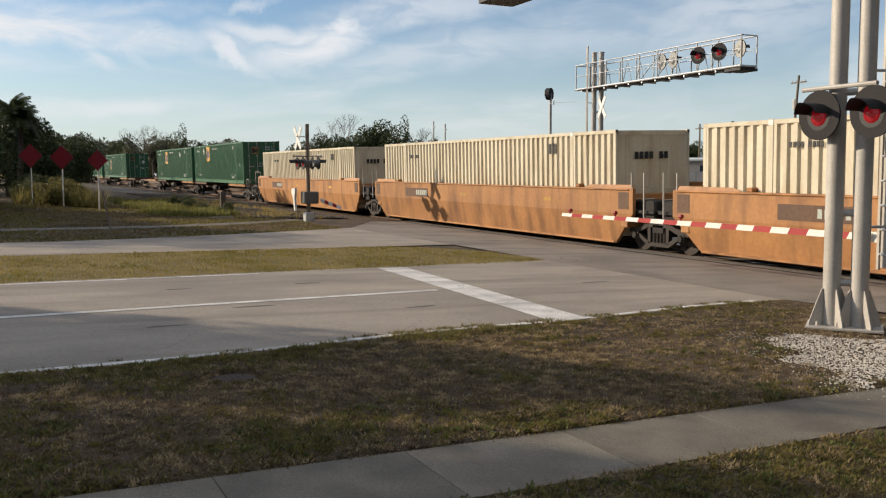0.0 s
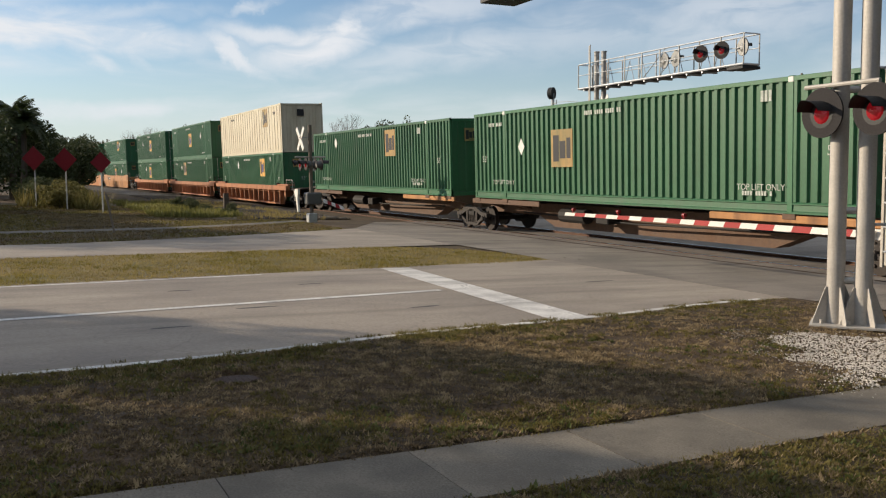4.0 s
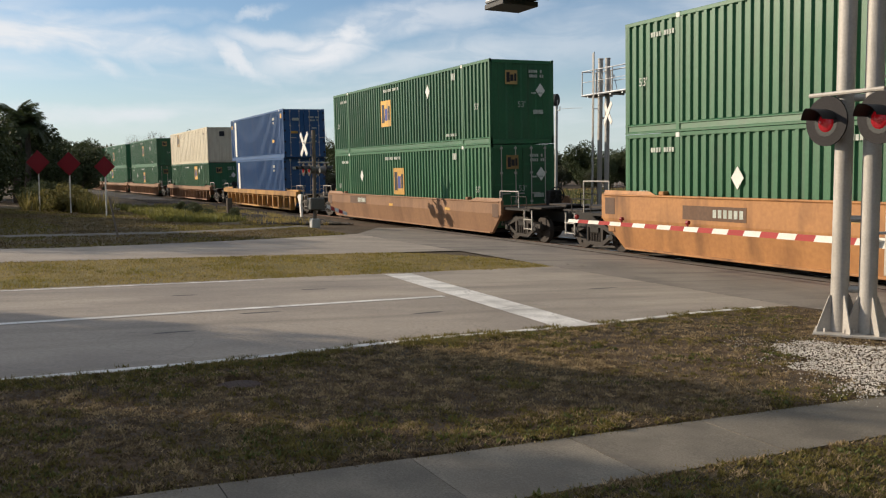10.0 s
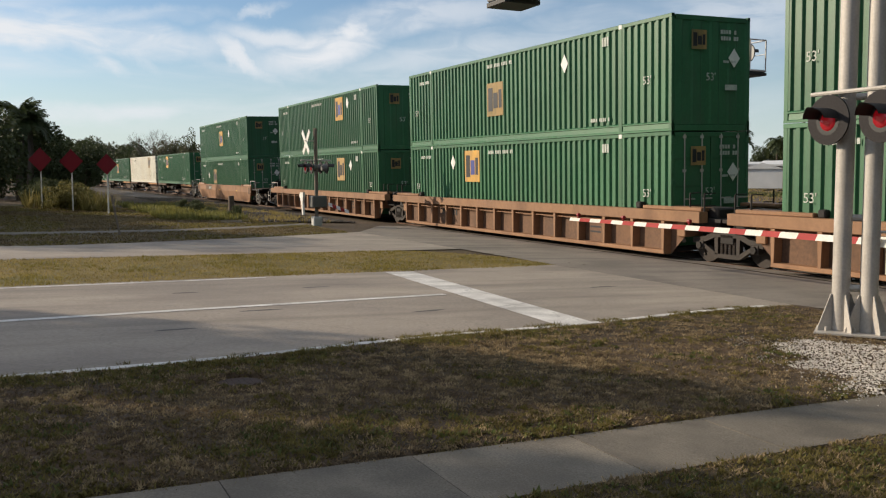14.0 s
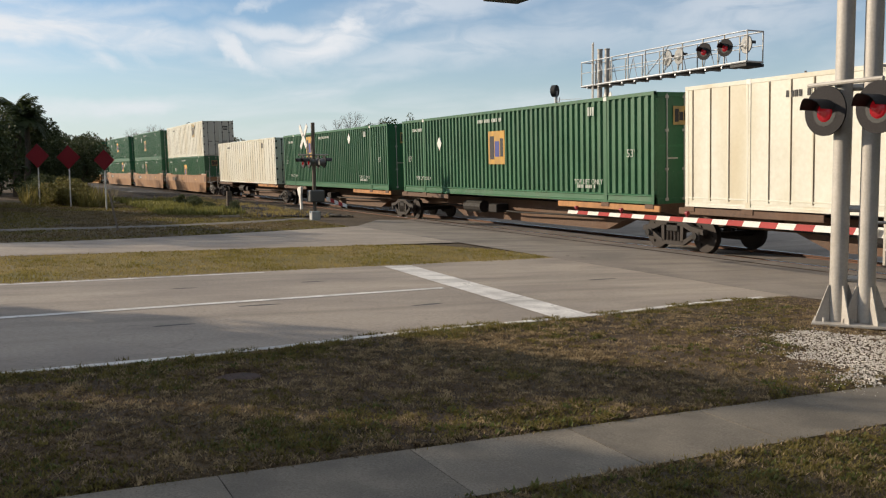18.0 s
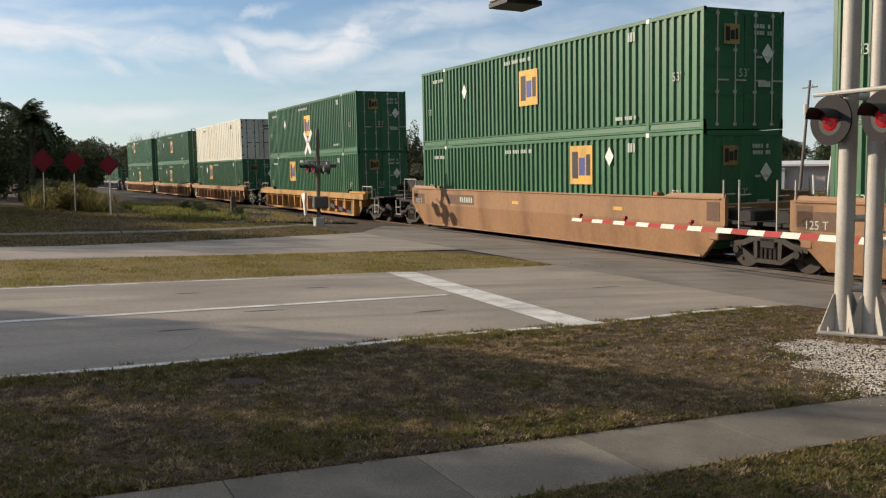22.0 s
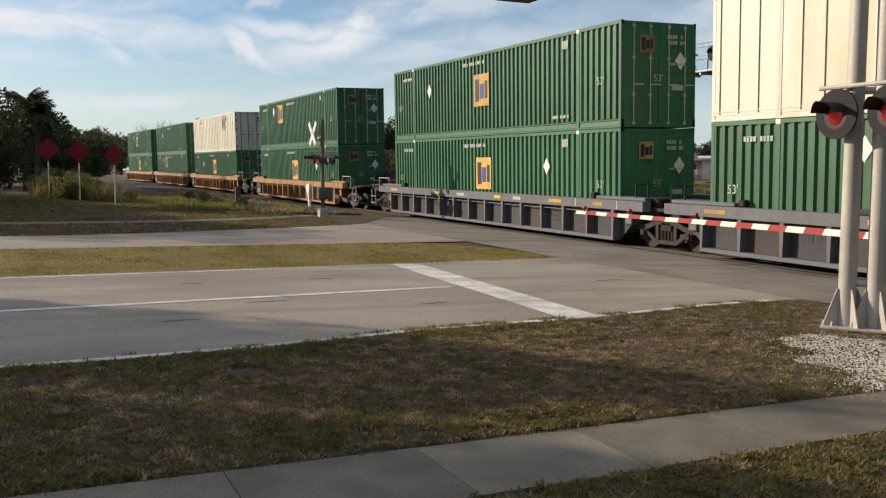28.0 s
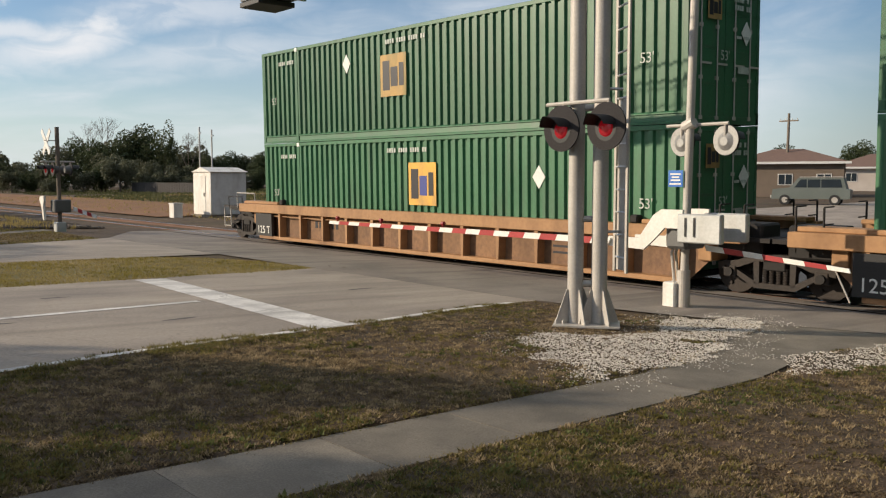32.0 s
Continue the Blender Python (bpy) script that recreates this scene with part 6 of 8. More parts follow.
    for i, (a, b) in enumerate(((2.19, 0.2), (2.14, 0.14), (2.09, 0.18), (2.03, 0.22))):
        bm = B()
        box(bm, -0.13 - b / 2, -0.13 + b / 2, -0.104, -0.1, a - 0.012, a + 0.012)
        part("notice_bar", bm, M["paint_white"], s)
    return root


crossing_gate()


def far_mast():
    x, y = -2.3, -4.02
    root = thing("crossing_mast", pose(x, y, ground_z(x, y)), "grey crossing mast with white crossbuck, hooded lights and gate gear", "crossing signal")
    bm = B()
    rod(bm, (0, 0, -0.1), (-0.06, 0, 3.85), 0.075, 14)
    part("mast", bm, M["wood_grey"], root)
    bm = B()
    box(bm, -0.18, 0.18, -0.18, 0.18, -0.1, 0.35, 0.03)
    part("footing", bm, M["mech_grey"], root)
    for tilt in (-48, 48):
        bm = B()
        box(bm, -0.58, 0.58, -0.012, 0.012, -0.10, 0.10, 0.004)
        bm.transform(Matrix.Translation((-0.1, -0.36 - 0.03 * (tilt > 0), 3.30)) @ pose(0, 0, 0, 0, 0, 2) @ pose(0, 0, 0, 0, tilt, 0))
        part("crossbuck_blade", bm, M["gate_white"], root, "white crossbuck blade")
    bm = B()
    rod(bm, (-0.05, -0.45, 3.35), (-0.05, 0.05, 3.35), 0.02, 6)
    rod(bm, (-0.05, -0.62, 2.58), (-0.05, 0.62, 2.58), 0.03, 8)
    part("light_arm", bm, M["galv"], root)
    for dx, dy, f in ((-0.38, -0.32, -90), (0.38, -0.32, -90), (-0.38, 0.30, 90), (0.38, 0.30, 90)):
        flasher(root, dx, dy, 2.30, f, f < 0, 0.25)
    bm = B()
    box(bm, -0.25, 0.25, -0.25, 0.35, 0.70, 1.18, 0.04)
    part("mechanism_case", bm, M["housing"], root)
    bm = B()
    slab(bm, [(-0.20, 1.12), (-0.20, 1.32), (-0.62, 1.30), (-0.70, 1.18), (-0.50, 0.95), (-0.34, 0.42), (-0.20, 0.42), (-0.28, 0.95)], 0.08, "y", -0.5)
    part("crank_arm", fixed(bm), M["mech_white"], root)
    striped_arm(root, (0.2, 0.4, 0.85), (0.9, 1.0, 0.55), 0.14, 0.12, 0.18)
    return root


far_mast()


def pole_signal():
    x, y = -6.6, 10.2
    root = thing("signal_mast", pose(x, y, ground_z(x, y)), "thin grey railway signal mast with a round black head", "railway signal")
    bm = B()
    rod(bm, (0, 0, -0.1), (0, 0, 5.95), 0.075, 12)
    part("mast", bm, M["mech_grey"], root)
    bm = B()
    rod(bm, (0.05, 0.02, 5.95), (-0.15, -0.10, 5.95), 0.30, 20)
    part("signal_head", bm, M["black"], root)
    bm = B()
    pipe(bm, [(0, 0, 5.45), (0.30, 0, 5.40), (0.32, 0, 5.6)], 0.03)
    rod(bm, (0.30, 0, 5.48), (1.7, 0.4, 5.44), 0.012, 6)
    part("bracket", bm, M["mech_grey"], root)
    return root


pole_signal()


def signal_house():
    x0, x1, y0, y1 = -14.2, -12.1, 6.9, 9.0
    z = ground_z(x0, y0)
    root = thing("signal_cabinet", pose((x0 + x1) / 2, (y0 + y1) / 2, z), "white painted metal signal cabinet with a shallow gable roof", "equipment cabinet")
    bm = B()
    box(bm, -1.05, 1.05, -1.05, 1.05, 0.12, 2.42, 0.02)
    part("body", bm, M["mech_white"], root)
    bm = B()
    slab(bm, [(-1.15, 2.42), (1.15, 2.42), (0.0, 2.68)], 2.26, "y", -1.13)
    part("roof", fixed(bm), M["mech_white"], root)
    bm = B()
    box(bm, -0.46, 0.46, -1.075, -1.05, 0.25, 2.2, 0.006)
    d = part("door", bm, M["mech_white"], root)
    bm = B()
    box(bm, 0.28, 0.36, -1.10, -1.075, 1.1, 1.3)
    part("handle", bm, M["seal_dark"], d)
    bm = B()
    box(bm, -1.15, 1.15, -1.15, 1.15, -0.2, 0.12)
    part("plinth", bm, M["concrete"], root)
    b2 = thing("utility_box", pose(-13.6, 5.6, ground_z(-13.6, 5.6)), "small pale utility box beside the signal cabinet", "utility box")
    bm = B()
    box(bm, -0.3, 0.3, -0.25, 0.25, -0.1, 0.72, 0.02)
    part("case", bm, M["mech_white"], b2)
    bm = B()
    box(bm, -0.33, 0.33, -0.28, 0.28, 0.72, 0.77, 0.01)
    part("lid", bm, M["mech_white"], b2)
    for px, py, h in ((-31.2, 15.5, 5.8), (-30.8, 16.3, 5.6)):
        p = thing("slim_pole", pose(px, py, ground_z(px, py)), "slim grey pole behind the signal cabinet", "pole", "slim poles")
        bm = B()
        rod(bm, (0, 0, -0.2), (0, 0, h), 0.06, 8)
        part("shaft", bm, M["mech_grey"], p)
        bm = B()
        box(bm, -0.05, 0.25, -0.04, 0.04, h - 0.5, h - 0.42)
        part("bracket", bm, M["mech_grey"], p)


signal_house()


def end_marker(x, y, h, r, lean):
    root = thing("end_marker", pose(x, y, ground_z(x, y)), "dark red diamond end-of-road marker on a thin white post", "road sign", "end markers")
    bm = B()
    box(bm, -0.03, 0.03, -0.03, 0.03, -0.2, h + 0.1)
    part("post", bm, M["gate_white"], root)
    bm = B()
    slab(bm, [(-r, 0), (0, -r), (r, 0), (0, r)], 0.012, "y", -0.05)
    bm.transform(Matrix.Translation((0, 0, h + r * 0.75)) @ pose(0, 0, 0, 0, 0, 62))
    part("plate", fixed(bm), M["sign_red"], root, "dark red diamond plate")
    return root


end_marker(-18.3, -13.55, 2.0, 0.62, 0)
end_marker(-14.6, -12.3, 1.95, 0.58, 0)
end_marker(-11.3, -11.0, 1.9, 0.48, 0)

lp = thing("leaning_post", pose(4.07, -12.13, ground_z(4.07, -12.13)), "thin leaning wooden stake on the verge", "post")
bm = B()
box(bm, -0.035, 0.035, -0.025, 0.025, -0.15, 1.22)
bm.transform(pose(0, 0, 0, 8, -16, 0))
part("stake", bm, M["wood_grey"], lp)

mp_ = thing("marker_post", pose(-12.33, -5.19, ground_z(-12.33, -5.19)), "short blackened timber post beside the track", "post")
bm = B()
box(bm, -0.12, 0.12, -0.12, 0.12, -0.15, 0.92, 0.02)
part("stump", bm, M["tie"], mp_)
for px, py, h, ry in ((-2.79, 24.06, 1.95, -4), (-1.55, 23.5, 2.9, 5)):
    p = thing("white_stake", pose(px, py, ground_z(px, py)), "white plastic marker stake standing in the field", "post", "white stakes")
    bm = B()
    rod(bm, (0, 0, -0.2), (0, 0, h), 0.055, 8)
    bm.transform(pose(0, 0, 0, 0, ry, 0))
    part("stake", bm, M["gate_white"], p)

hole = thing("manhole_cover", pose(24.42, -13.3, ground_z(24.42, -13.3)), "rusty iron manhole cover sunk in the lawn", "manhole cover")
bm = B()
rod(bm, (0, 0, -0.05), (0, 0, 0.004), 0.185, 28)
part("frame", bm, M["rusty_iron"], hole)
bm = B()
rod(bm, (0, 0, 0.004), (0, 0, 0.009), 0.165, 28)
for i in range(5):
    box(bm, -0.11, 0.11, -0.10 + i * 0.05 - 0.008, -0.10 + i * 0.05 + 0.008, 0.0085, 0.012)
part("lid", bm, M["rusty_iron"], hole)


def utility_pole(x, y, h, lean, transformer):
    root = thing("utility_pole", pose(x, y, ground_z(x, y)), "leaning weathered timber utility pole", "utility pole", "utility poles")
    bm = B()
    rod(bm, (0, 0, -0.3), (lean, 0, h), 0.16, 10, 0.11)
    part("shaft", bm, M["wood_grey"], root)
    bm = B()
    box(bm, lean - 0.9, lean + 0.9, -0.05, 0.05, h - 0.75, h - 0.62)
    part("cross_arm", bm, M["wood_grey"], root)
    if transformer:
        bm = B()
        rod(bm, (lean - 0.5, 0.1, h - 3.3), (lean - 0.5, 0.1, h - 2.3), 0.26, 12)
        part("transformer", bm, M["mech_grey"], root)
    for d in (-0.8, -0.3, 0.3, 0.8):
        bm = B()
        rod(bm, (lean + d, 0, h - 0.62), (lean + d, 0, h - 0.45), 0.04, 6)
        part("insulator", bm, M["mech_grey"], root)


utility_pole(-32.2, 55.1, 10.7, 0.9, True)
utility_pole(-9.0, 62.0, 7.5, 0.1, False)
utility_pole(-70.0, 78.0, 8.0, 0.0, False)

# ---- plants ----
M["leaf_dark"] = leafy("leaf_dark", (0.032, 0.046, 0.020), (0.088, 0.108, 0.044))
# leaf_mid and leaf_far are lightened, with the haze of distance painted in
M["leaf_mid"] = leafy("leaf_mid", (0.055, 0.072, 0.030), (0.13, 0.14, 0.065))
M["leaf_far"] = leafy("leaf_far", (0.070, 0.082, 0.048), (0.155, 0.155, 0.092))
M["leaf_palm"] = leafy("leaf_palm", (0.030, 0.050, 0.018), (0.080, 0.095, 0.035), 0.5)
M["twig"] = surface("bare_twigs", (0.20, 0.17, 0.14), (0.13, 0.11, 0.09), 0.9, grain=20, bump=0.3)
M["bark"] = surface("bark", (0.13, 0.105, 0.08), (0.07, 0.055, 0.045), 0.9, grain=14, blotch=3, bump=0.7, stretch=(4, 4, 1))
M["blade"] = leafy("grass_blade", (0.080, 0.057, 0.034), (0.36, 0.265, 0.150), 0.85, 0.5, 8.0, 0.35, 1.9)
M["lawn_green"] = leafy("lawn_green", (0.050, 0.070, 0.020), (0.18, 0.195, 0.060), 0.7, 0.4, 6.0, 0.5)
M["blade_dry"] = leafy("grass_dry", (0.25, 0.195, 0.070), (0.44, 0.345, 0.135), 0.75, 0.35)
M["mound"] = leafy("grass_mound", (0.06, 0.072, 0.025), (0.15, 0.15, 0.06), 0.75, 0.25)
M["blade_tan"] = leafy("grass_tan", (0.125, 0.090, 0.052), (0.58, 0.445, 0.26), 0.85, 0.5, 8.0, 0.4, 1.8)
M["blade_green"] = leafy("grass_green", (0.050, 0.045, 0.016), (0.31, 0.255, 0.080), 0.75, 0.5, 7.0, 0.4, 1.7)
M["blade_verge"] = leafy("grass_verge", (0.075, 0.056, 0.028), (0.30, 0.225, 0.105), 0.8, 0.4, 1.5, 0.4)
M["blade_olive"] = leafy("grass_olive", (0.15, 0.13, 0.030), (0.37, 0.29, 0.082), 0.75, 0.45, 1.2, 0.4)
M["weed"] = leafy("weed_green", (0.12, 0.125, 0.034), (0.31, 0.285, 0.085), 0.65, 0.35)
M["weed_tall"] = leafy("weed_tall", (0.085, 0.085, 0.028), (0.27, 0.235, 0.085), 0.7, 0.35)
M["reed"] = leafy("reed", (0.13, 0.125, 0.035), (0.34, 0.27, 0.09), 0.7, 0.3)


def quads(centres, sizes, rs, droop=0.0, aspect=0.5):
    """One small leaf for each centre, turned at random."""
    n = len(centres)
    a = rs.normal(size=(n, 3)); a /= np.linalg.norm(a, axis=1)[:, None]
    b = rs.normal(size=(n, 3)); b -= (b * a).sum(1)[:, None] * a
    b /= np.linalg.norm(b, axis=1)[:, None]
    s = np.asarray(sizes)[:, None]
    u, v = a * s, b * s * aspect
    verts = np.stack([centres - u, centres + v * 0.9, centres + u, centres - v * 0.9], 1).reshape(-1, 3)
    faces = np.arange(4 * n).reshape(-1, 4)
    return verts, faces


def crown(name, seed, rx, rz, leaves, leaf, blobs, material, base_z):
    rs = np.random.RandomState(seed)
    c = rs.normal(size=(blobs, 3)); c /= np.linalg.norm(c, axis=1)[:, None]
    c *= (rs.uniform(0.15, 1, blobs) ** 0.5)[:, None] * 0.72
    r = rs.uniform(0.26, 0.46, blobs)
    k = rs.randint(0, blobs, leaves)
    d = rs.normal(size=(leaves, 3)); d /= np.linalg.norm(d, axis=1)[:, None]
    p = c[k] + d * (r[k] * rs.uniform(0.55, 1.05, leaves) ** 0.6)[:, None]
    p = p * np.array([rx, rx, rz]) + np.array([0, 0, base_z + rz])
    p[:, 2] = np.maximum(p[:, 2], 0.25)
    v, f = quads(p, leaf * rs.uniform(0.6, 1.3, leaves), rs)
    return from_arrays(name, v.tolist(), f.tolist(), material), c * np.array([rx, rx, rz]) + np.array([0, 0, base_z + rz])


def make_tree(seed, height, rx, base, leaves, leaf, material, label, name="tree", blobs=16):
    root = thing(name, pose(0, 0, -300), label, "tree" if height > 2.5 else "bush", "trees and bushes")
    me, tips = crown("crown", seed, rx, (height - base) / 2, leaves, leaf, blobs, material, base)
    rnd = random.Random(seed)
    bm = B()
    top = base + (height - base) * 0.45
    if height > 2.5:
        bend = (rnd.uniform(-0.3, 0.3), rnd.uniform(-0.3, 0.3))
        rod(bm, (0, 0, -0.3), (bend[0], bend[1], top * 0.5), 0.022 * height + 0.05, 9, 0.016 * height + 0.03)
        rod(bm, (bend[0], bend[1], top * 0.5), (0, 0, top), 0.016 * height + 0.03, 8, 0.05)
        part("trunk", bm, M["bark"], root)
        for t in tips[:3]:
            bm = B()
            rod(bm, (bend[0] * 0.6, bend[1] * 0.6, top * rnd.uniform(0.5, 0.9)), tuple(t), 0.012 * height, 6, 0.015)
            part("limb", bm, M["bark"], root)
    else:
        for t in tips[:4]:
            rod(bm, (0, 0, -0.1), tuple(t), 0.03, 5, 0.01)
        part("stems", bm, M["bark"], root)
    part("crown", me, None, root)
    return root


def make_bare_tree(seed, height):
    root = thing("bare_tree", pose(0, 0, -300), "leafless pale grey tree with fine branching twigs", "tree", "trees and bushes")
    rnd = random.Random(seed)
    bm = B()
    rod(bm, (0, 0, -0.3), (0.1, 0, height * 0.35), 0.16, 8, 0.11)
    part("trunk", bm, M["twig"], root)
    tw = B()

    def grow(p, d, ln, r, depth):
        q = p + d * ln
        rod(tw, p, q, r, 4 if depth else 6, r * 0.6, caps=False)
        if depth >= 5:
            return
        for _ in range(3 if depth < 4 else 2):
            e = (d + Vector((rnd.uniform(-1, 1), rnd.uniform(-1, 1), rnd.uniform(-0.3, 0.7))) * 0.62).normalized()
            grow(q, e, ln * rnd.uniform(0.6, 0.82), r * 0.6, depth + 1)
    for k in range(3):
        grow(Vector((0.1, 0, height * 0.35 * (0.8 + 0.1 * k))), Vector((math.cos(k * 2.1) * 0.5, math.sin(k * 2.1) * 0.5, 1)).normalized(), height * 0.2, 0.07, 0)
    tagged(part("twig_crown", tw, M["twig"], root), kind="stuff")
    return root


def make_palm(seed, height, fronds, reach, stiff, label, trunk_r=0.17):
    root = thing("palm_tree", pose(0, 0, -300), label, "palm tree", "palms")
    rnd = random.Random(seed)
    bm = B()
    p0 = Vector((0, 0, -0.3))
    for i in range(6):
        p1 = Vector((0.25 * math.sin(i * 0.5), 0, height * (i + 1) / 6))
        rod(bm, p0, p1, trunk_r * (1.15 - 0.06 * i), 9, trunk_r * (1.1 - 0.06 * i), caps=i in (0, 5))
        p0 = p1
    part("trunk", bm, M["bark"], root)
    for k in range(fronds):
        a = 2.4 * k + rnd.uniform(-0.3, 0.3)
        up = rnd.uniform(-0.35, 1.0) if not stiff else rnd.uniform(-0.5, 1.1)
        d = Vector((math.cos(a), math.sin(a), 0))
        verts, faces = [], []
        side = Vector((-math.sin(a), math.cos(a), 0))
        n = 12

        def rib(u):
            return p0 + d * reach * u * (1 - 0.12 * u) + Vector((0, 0, reach * (up * u - (0.95 if not stiff else 0.55) * u * u)))
        verts += [tuple(rib(i / n)) for i in range(n + 1)]
        for i in range(n):
            u = (i + 0.5) / n
            c = rib(u)
            lf = reach * (0.34 if not stiff else 0.30) * math.sin(math.pi * (0.12 + 0.86 * u)) + 0.03
            for sg in (-1, 1):
                tip = c + side * sg * lf + d * lf * 0.45 - Vector((0, 0, lf * rnd.uniform(0.25, 0.8)))
                verts.append(tuple(tip))
                faces.append((i, i + 1, len(verts) - 1))
        part("frond", from_arrays("frond", verts, faces, M["leaf_palm"]), None, root)
    return root


FIRST = {}


def plant(key, builder, x, y, turn=0.0, scale=1.0, sink=0.0):
    if key not in FIRST:
        FIRST[key] = builder()
        ob = FIRST[key]
    else:
        ob = copy_thing(FIRST[key], pose(0, 0, 0))
    ob.matrix_basis = pose(x, y, ground_z(x, y) - sink, 0, 0, turn) @ Matrix.Diagonal((scale, scale, scale, 1))
    return ob


dark_oak = lambda s: (lambda: make_tree(s, 7.0, 3.4, 0.4, 8200, 0.155, M["leaf_dark"], "dense dark evergreen tree with ragged crown", blobs=20))
mid_oak = lambda s: (lambda: make_tree(s, 7.5, 3.6, 0.8, 5200, 0.21, M["leaf_far"], "broad green tree of the far wood edge", blobs=18))
bushy = lambda s: (lambda: make_tree(s, 2.4, 1.7, 0.0, 1800, 0.13, M["leaf_mid"], "low green roadside bush", "bush", 10))

rnd = random.Random(21)
# the dark thicket by the end markers
for i, (x, y, sc) in enumerate(((-31.0, -17.0, 0.90), (-36.5, -18.0, 0.92), (-35.0, -14.0, 0.86), (-8.0, -24.0, 1.0), (-4.0, -27.0, 0.95), (-41.5, -19.0, 0.98), (-46.0, -13.6, 0.84), (-55.0, -12.0, 0.78),
                              (-64.0, -11.5, 0.84), (-45.0, -19.0, 1.05), (-75.0, -12.5, 0.82), (-88.0, -13.5, 0.85), (-102.0, -15.0, 0.9), (-118.0, -17.5, 0.9), (-12.0, -16.0, 0.66), (-40.0, -9.8, 0.66), (-46.5, -9.4, 0.68), (-53.0, -9.2, 0.66), (-60.0, -9.4, 0.7), (-30.5, -12.6, 0.62), (-69.0, -10.0, 0.72))):
    plant("dark%d" % (i % 4), dark_oak(40 + i % 4), x, y, rnd.uniform(0, 360), sc)
plant("sabal", lambda: make_palm(5, 4.9, 54, 1.4, True, "sabal palm with a dense shaggy head"), -29.0, -13.9, 30, 1.04)
plant("sabal", None, -31.8, -14.5, 120, 1.16)
plant("sabal", None, -36.0, -13.6, 210, 1.10)
# wood edge beyond the track: azimuth from, to, rise over the eye (per thousand of the distance)
for az1, az0, rise in ((86, 79, 45), (79, 76, 42), (76, 73.6, 34), (73.6, 72.0, 24), (72.0, 69.6, 46), (69.6, 67.0, 56), (67.0, 65.0, 46), (65.0, 58.0, 36), (58.0, 51.0, 37)):
    az = az1
    while az > az0:
        for row in (0, 1):
            dist = (rnd.uniform(130, 150) if row == 0 else rnd.uniform(110, 120)) + (20 if az > 76 else 0)
            a = az + rnd.uniform(-0.35, 0.35)
            x, y = 31.9 - dist * math.sin(radians(a)), -14.9 + dist * math.cos(radians(a))
            while y < track_point(x)[1] + 15:
                dist += 8
                x, y = 31.9 - dist * math.sin(radians(a)), -14.9 + dist * math.cos(radians(a))
            up = (rise * 0.001 * dist + 1.96 - ground_z(x, y)) * (rnd.uniform(0.80, 1.04) if row == 0 else rnd.uniform(0.45, 0.72))
            key = rnd.randrange(4)
            if key < 3:
                plant("mid%d" % key, mid_oak(60 + key), x, y, rnd.uniform(0, 360), max(0.35, up / 7.1), 0.5)
            else:
                plant("dark%d" % (key - 3), dark_oak(40 + key - 3), x, y, rnd.uniform(0, 360), max(0.35, up / 6.7), 0.3)
        az -= 0.9
for az, dist, sc in ((70.2, 135, 1.02), (68.2, 140, 0.92), (65.0, 135, 0.80), (82.4, 165, 1.0), (81.6, 170, 0.92)):
    plant("bare", lambda: make_bare_tree(8, 10.5), 31.9 - dist * math.sin(radians(az)), -14.9 + dist * math.cos(radians(az)), az * 7, sc)
for az, dist, sc in ((66.3, 128, 1.0), (80.0, 160, 1.05)):
    plant("pine", lambda: make_tree(63, 9.8, 1.7, 1.5, 2200, 0.16, M["leaf_mid"], "slender feathery conifer above the wood edge", blobs=26), 31.9 - dist * math.sin(radians(az)), -14.9 + dist * math.cos(radians(az)), az, sc)
# row outside the verge whose shade lies across it
for i in range(8):
    plant("dark%d" % (i % 4), dark_oak(40 + i % 4), -35.0 + i * 4.1, -30.5 + i * 0.75 + rnd.uniform(-0.6, 0.6), rnd.uniform(0, 360), rnd.uniform(1.00, 1.12))
    plant("dark%d" % ((i + 2) % 4), dark_oak(40 + (i + 2) % 4), -31.0 + i * 4.1, -27.0 + i * 0.75 + rnd.uniform(-0.6, 0.6), rnd.uniform(0, 360), rnd.uniform(0.75, 0.85))
# trees round the houses
for az, dist, sc, key in ((55.2, 118, 0.85, 0), (53.6, 112, 0.7, 1), (52.4, 112, 0.72, 0), (57.0, 135, 0.8, 2), (49.5, 170, 1.0, 1), (48.0, 172, 0.95, 2), (46.5, 170, 1.0, 0), (44.4, 165, 1.05, 1), (42.8, 165, 1.0, 2), (41.0, 160, 1.0, 0),
                          (39.0, 160, 1.0, 1), (36.5, 150, 0.95, 2), (34.0, 150, 1.0, 0), (31.0, 150, 1.0, 1), (28.0, 150, 1.0, 2), (24.0, 150, 1.0, 0)):
    x, y = 31.9 - dist * math.sin(radians(az)), -14.9 + dist * math.cos(radians(az))
    plant("dark%d" % key, dark_oak(40 + key), x, y, az * 13, sc)
for az, dist, sc in ((45.9, 128, 1.0), (43.6, 135, 0.85), (43.0, 138, 0.8)):
    plant("coco", lambda: make_palm(9, 7.2, 26, 2.7, False, "tall feathery palm beside the houses", 0.14), 31.9 - dist * math.sin(radians(az)), -14.9 + dist * math.cos(radians(az)), az * 5, sc)
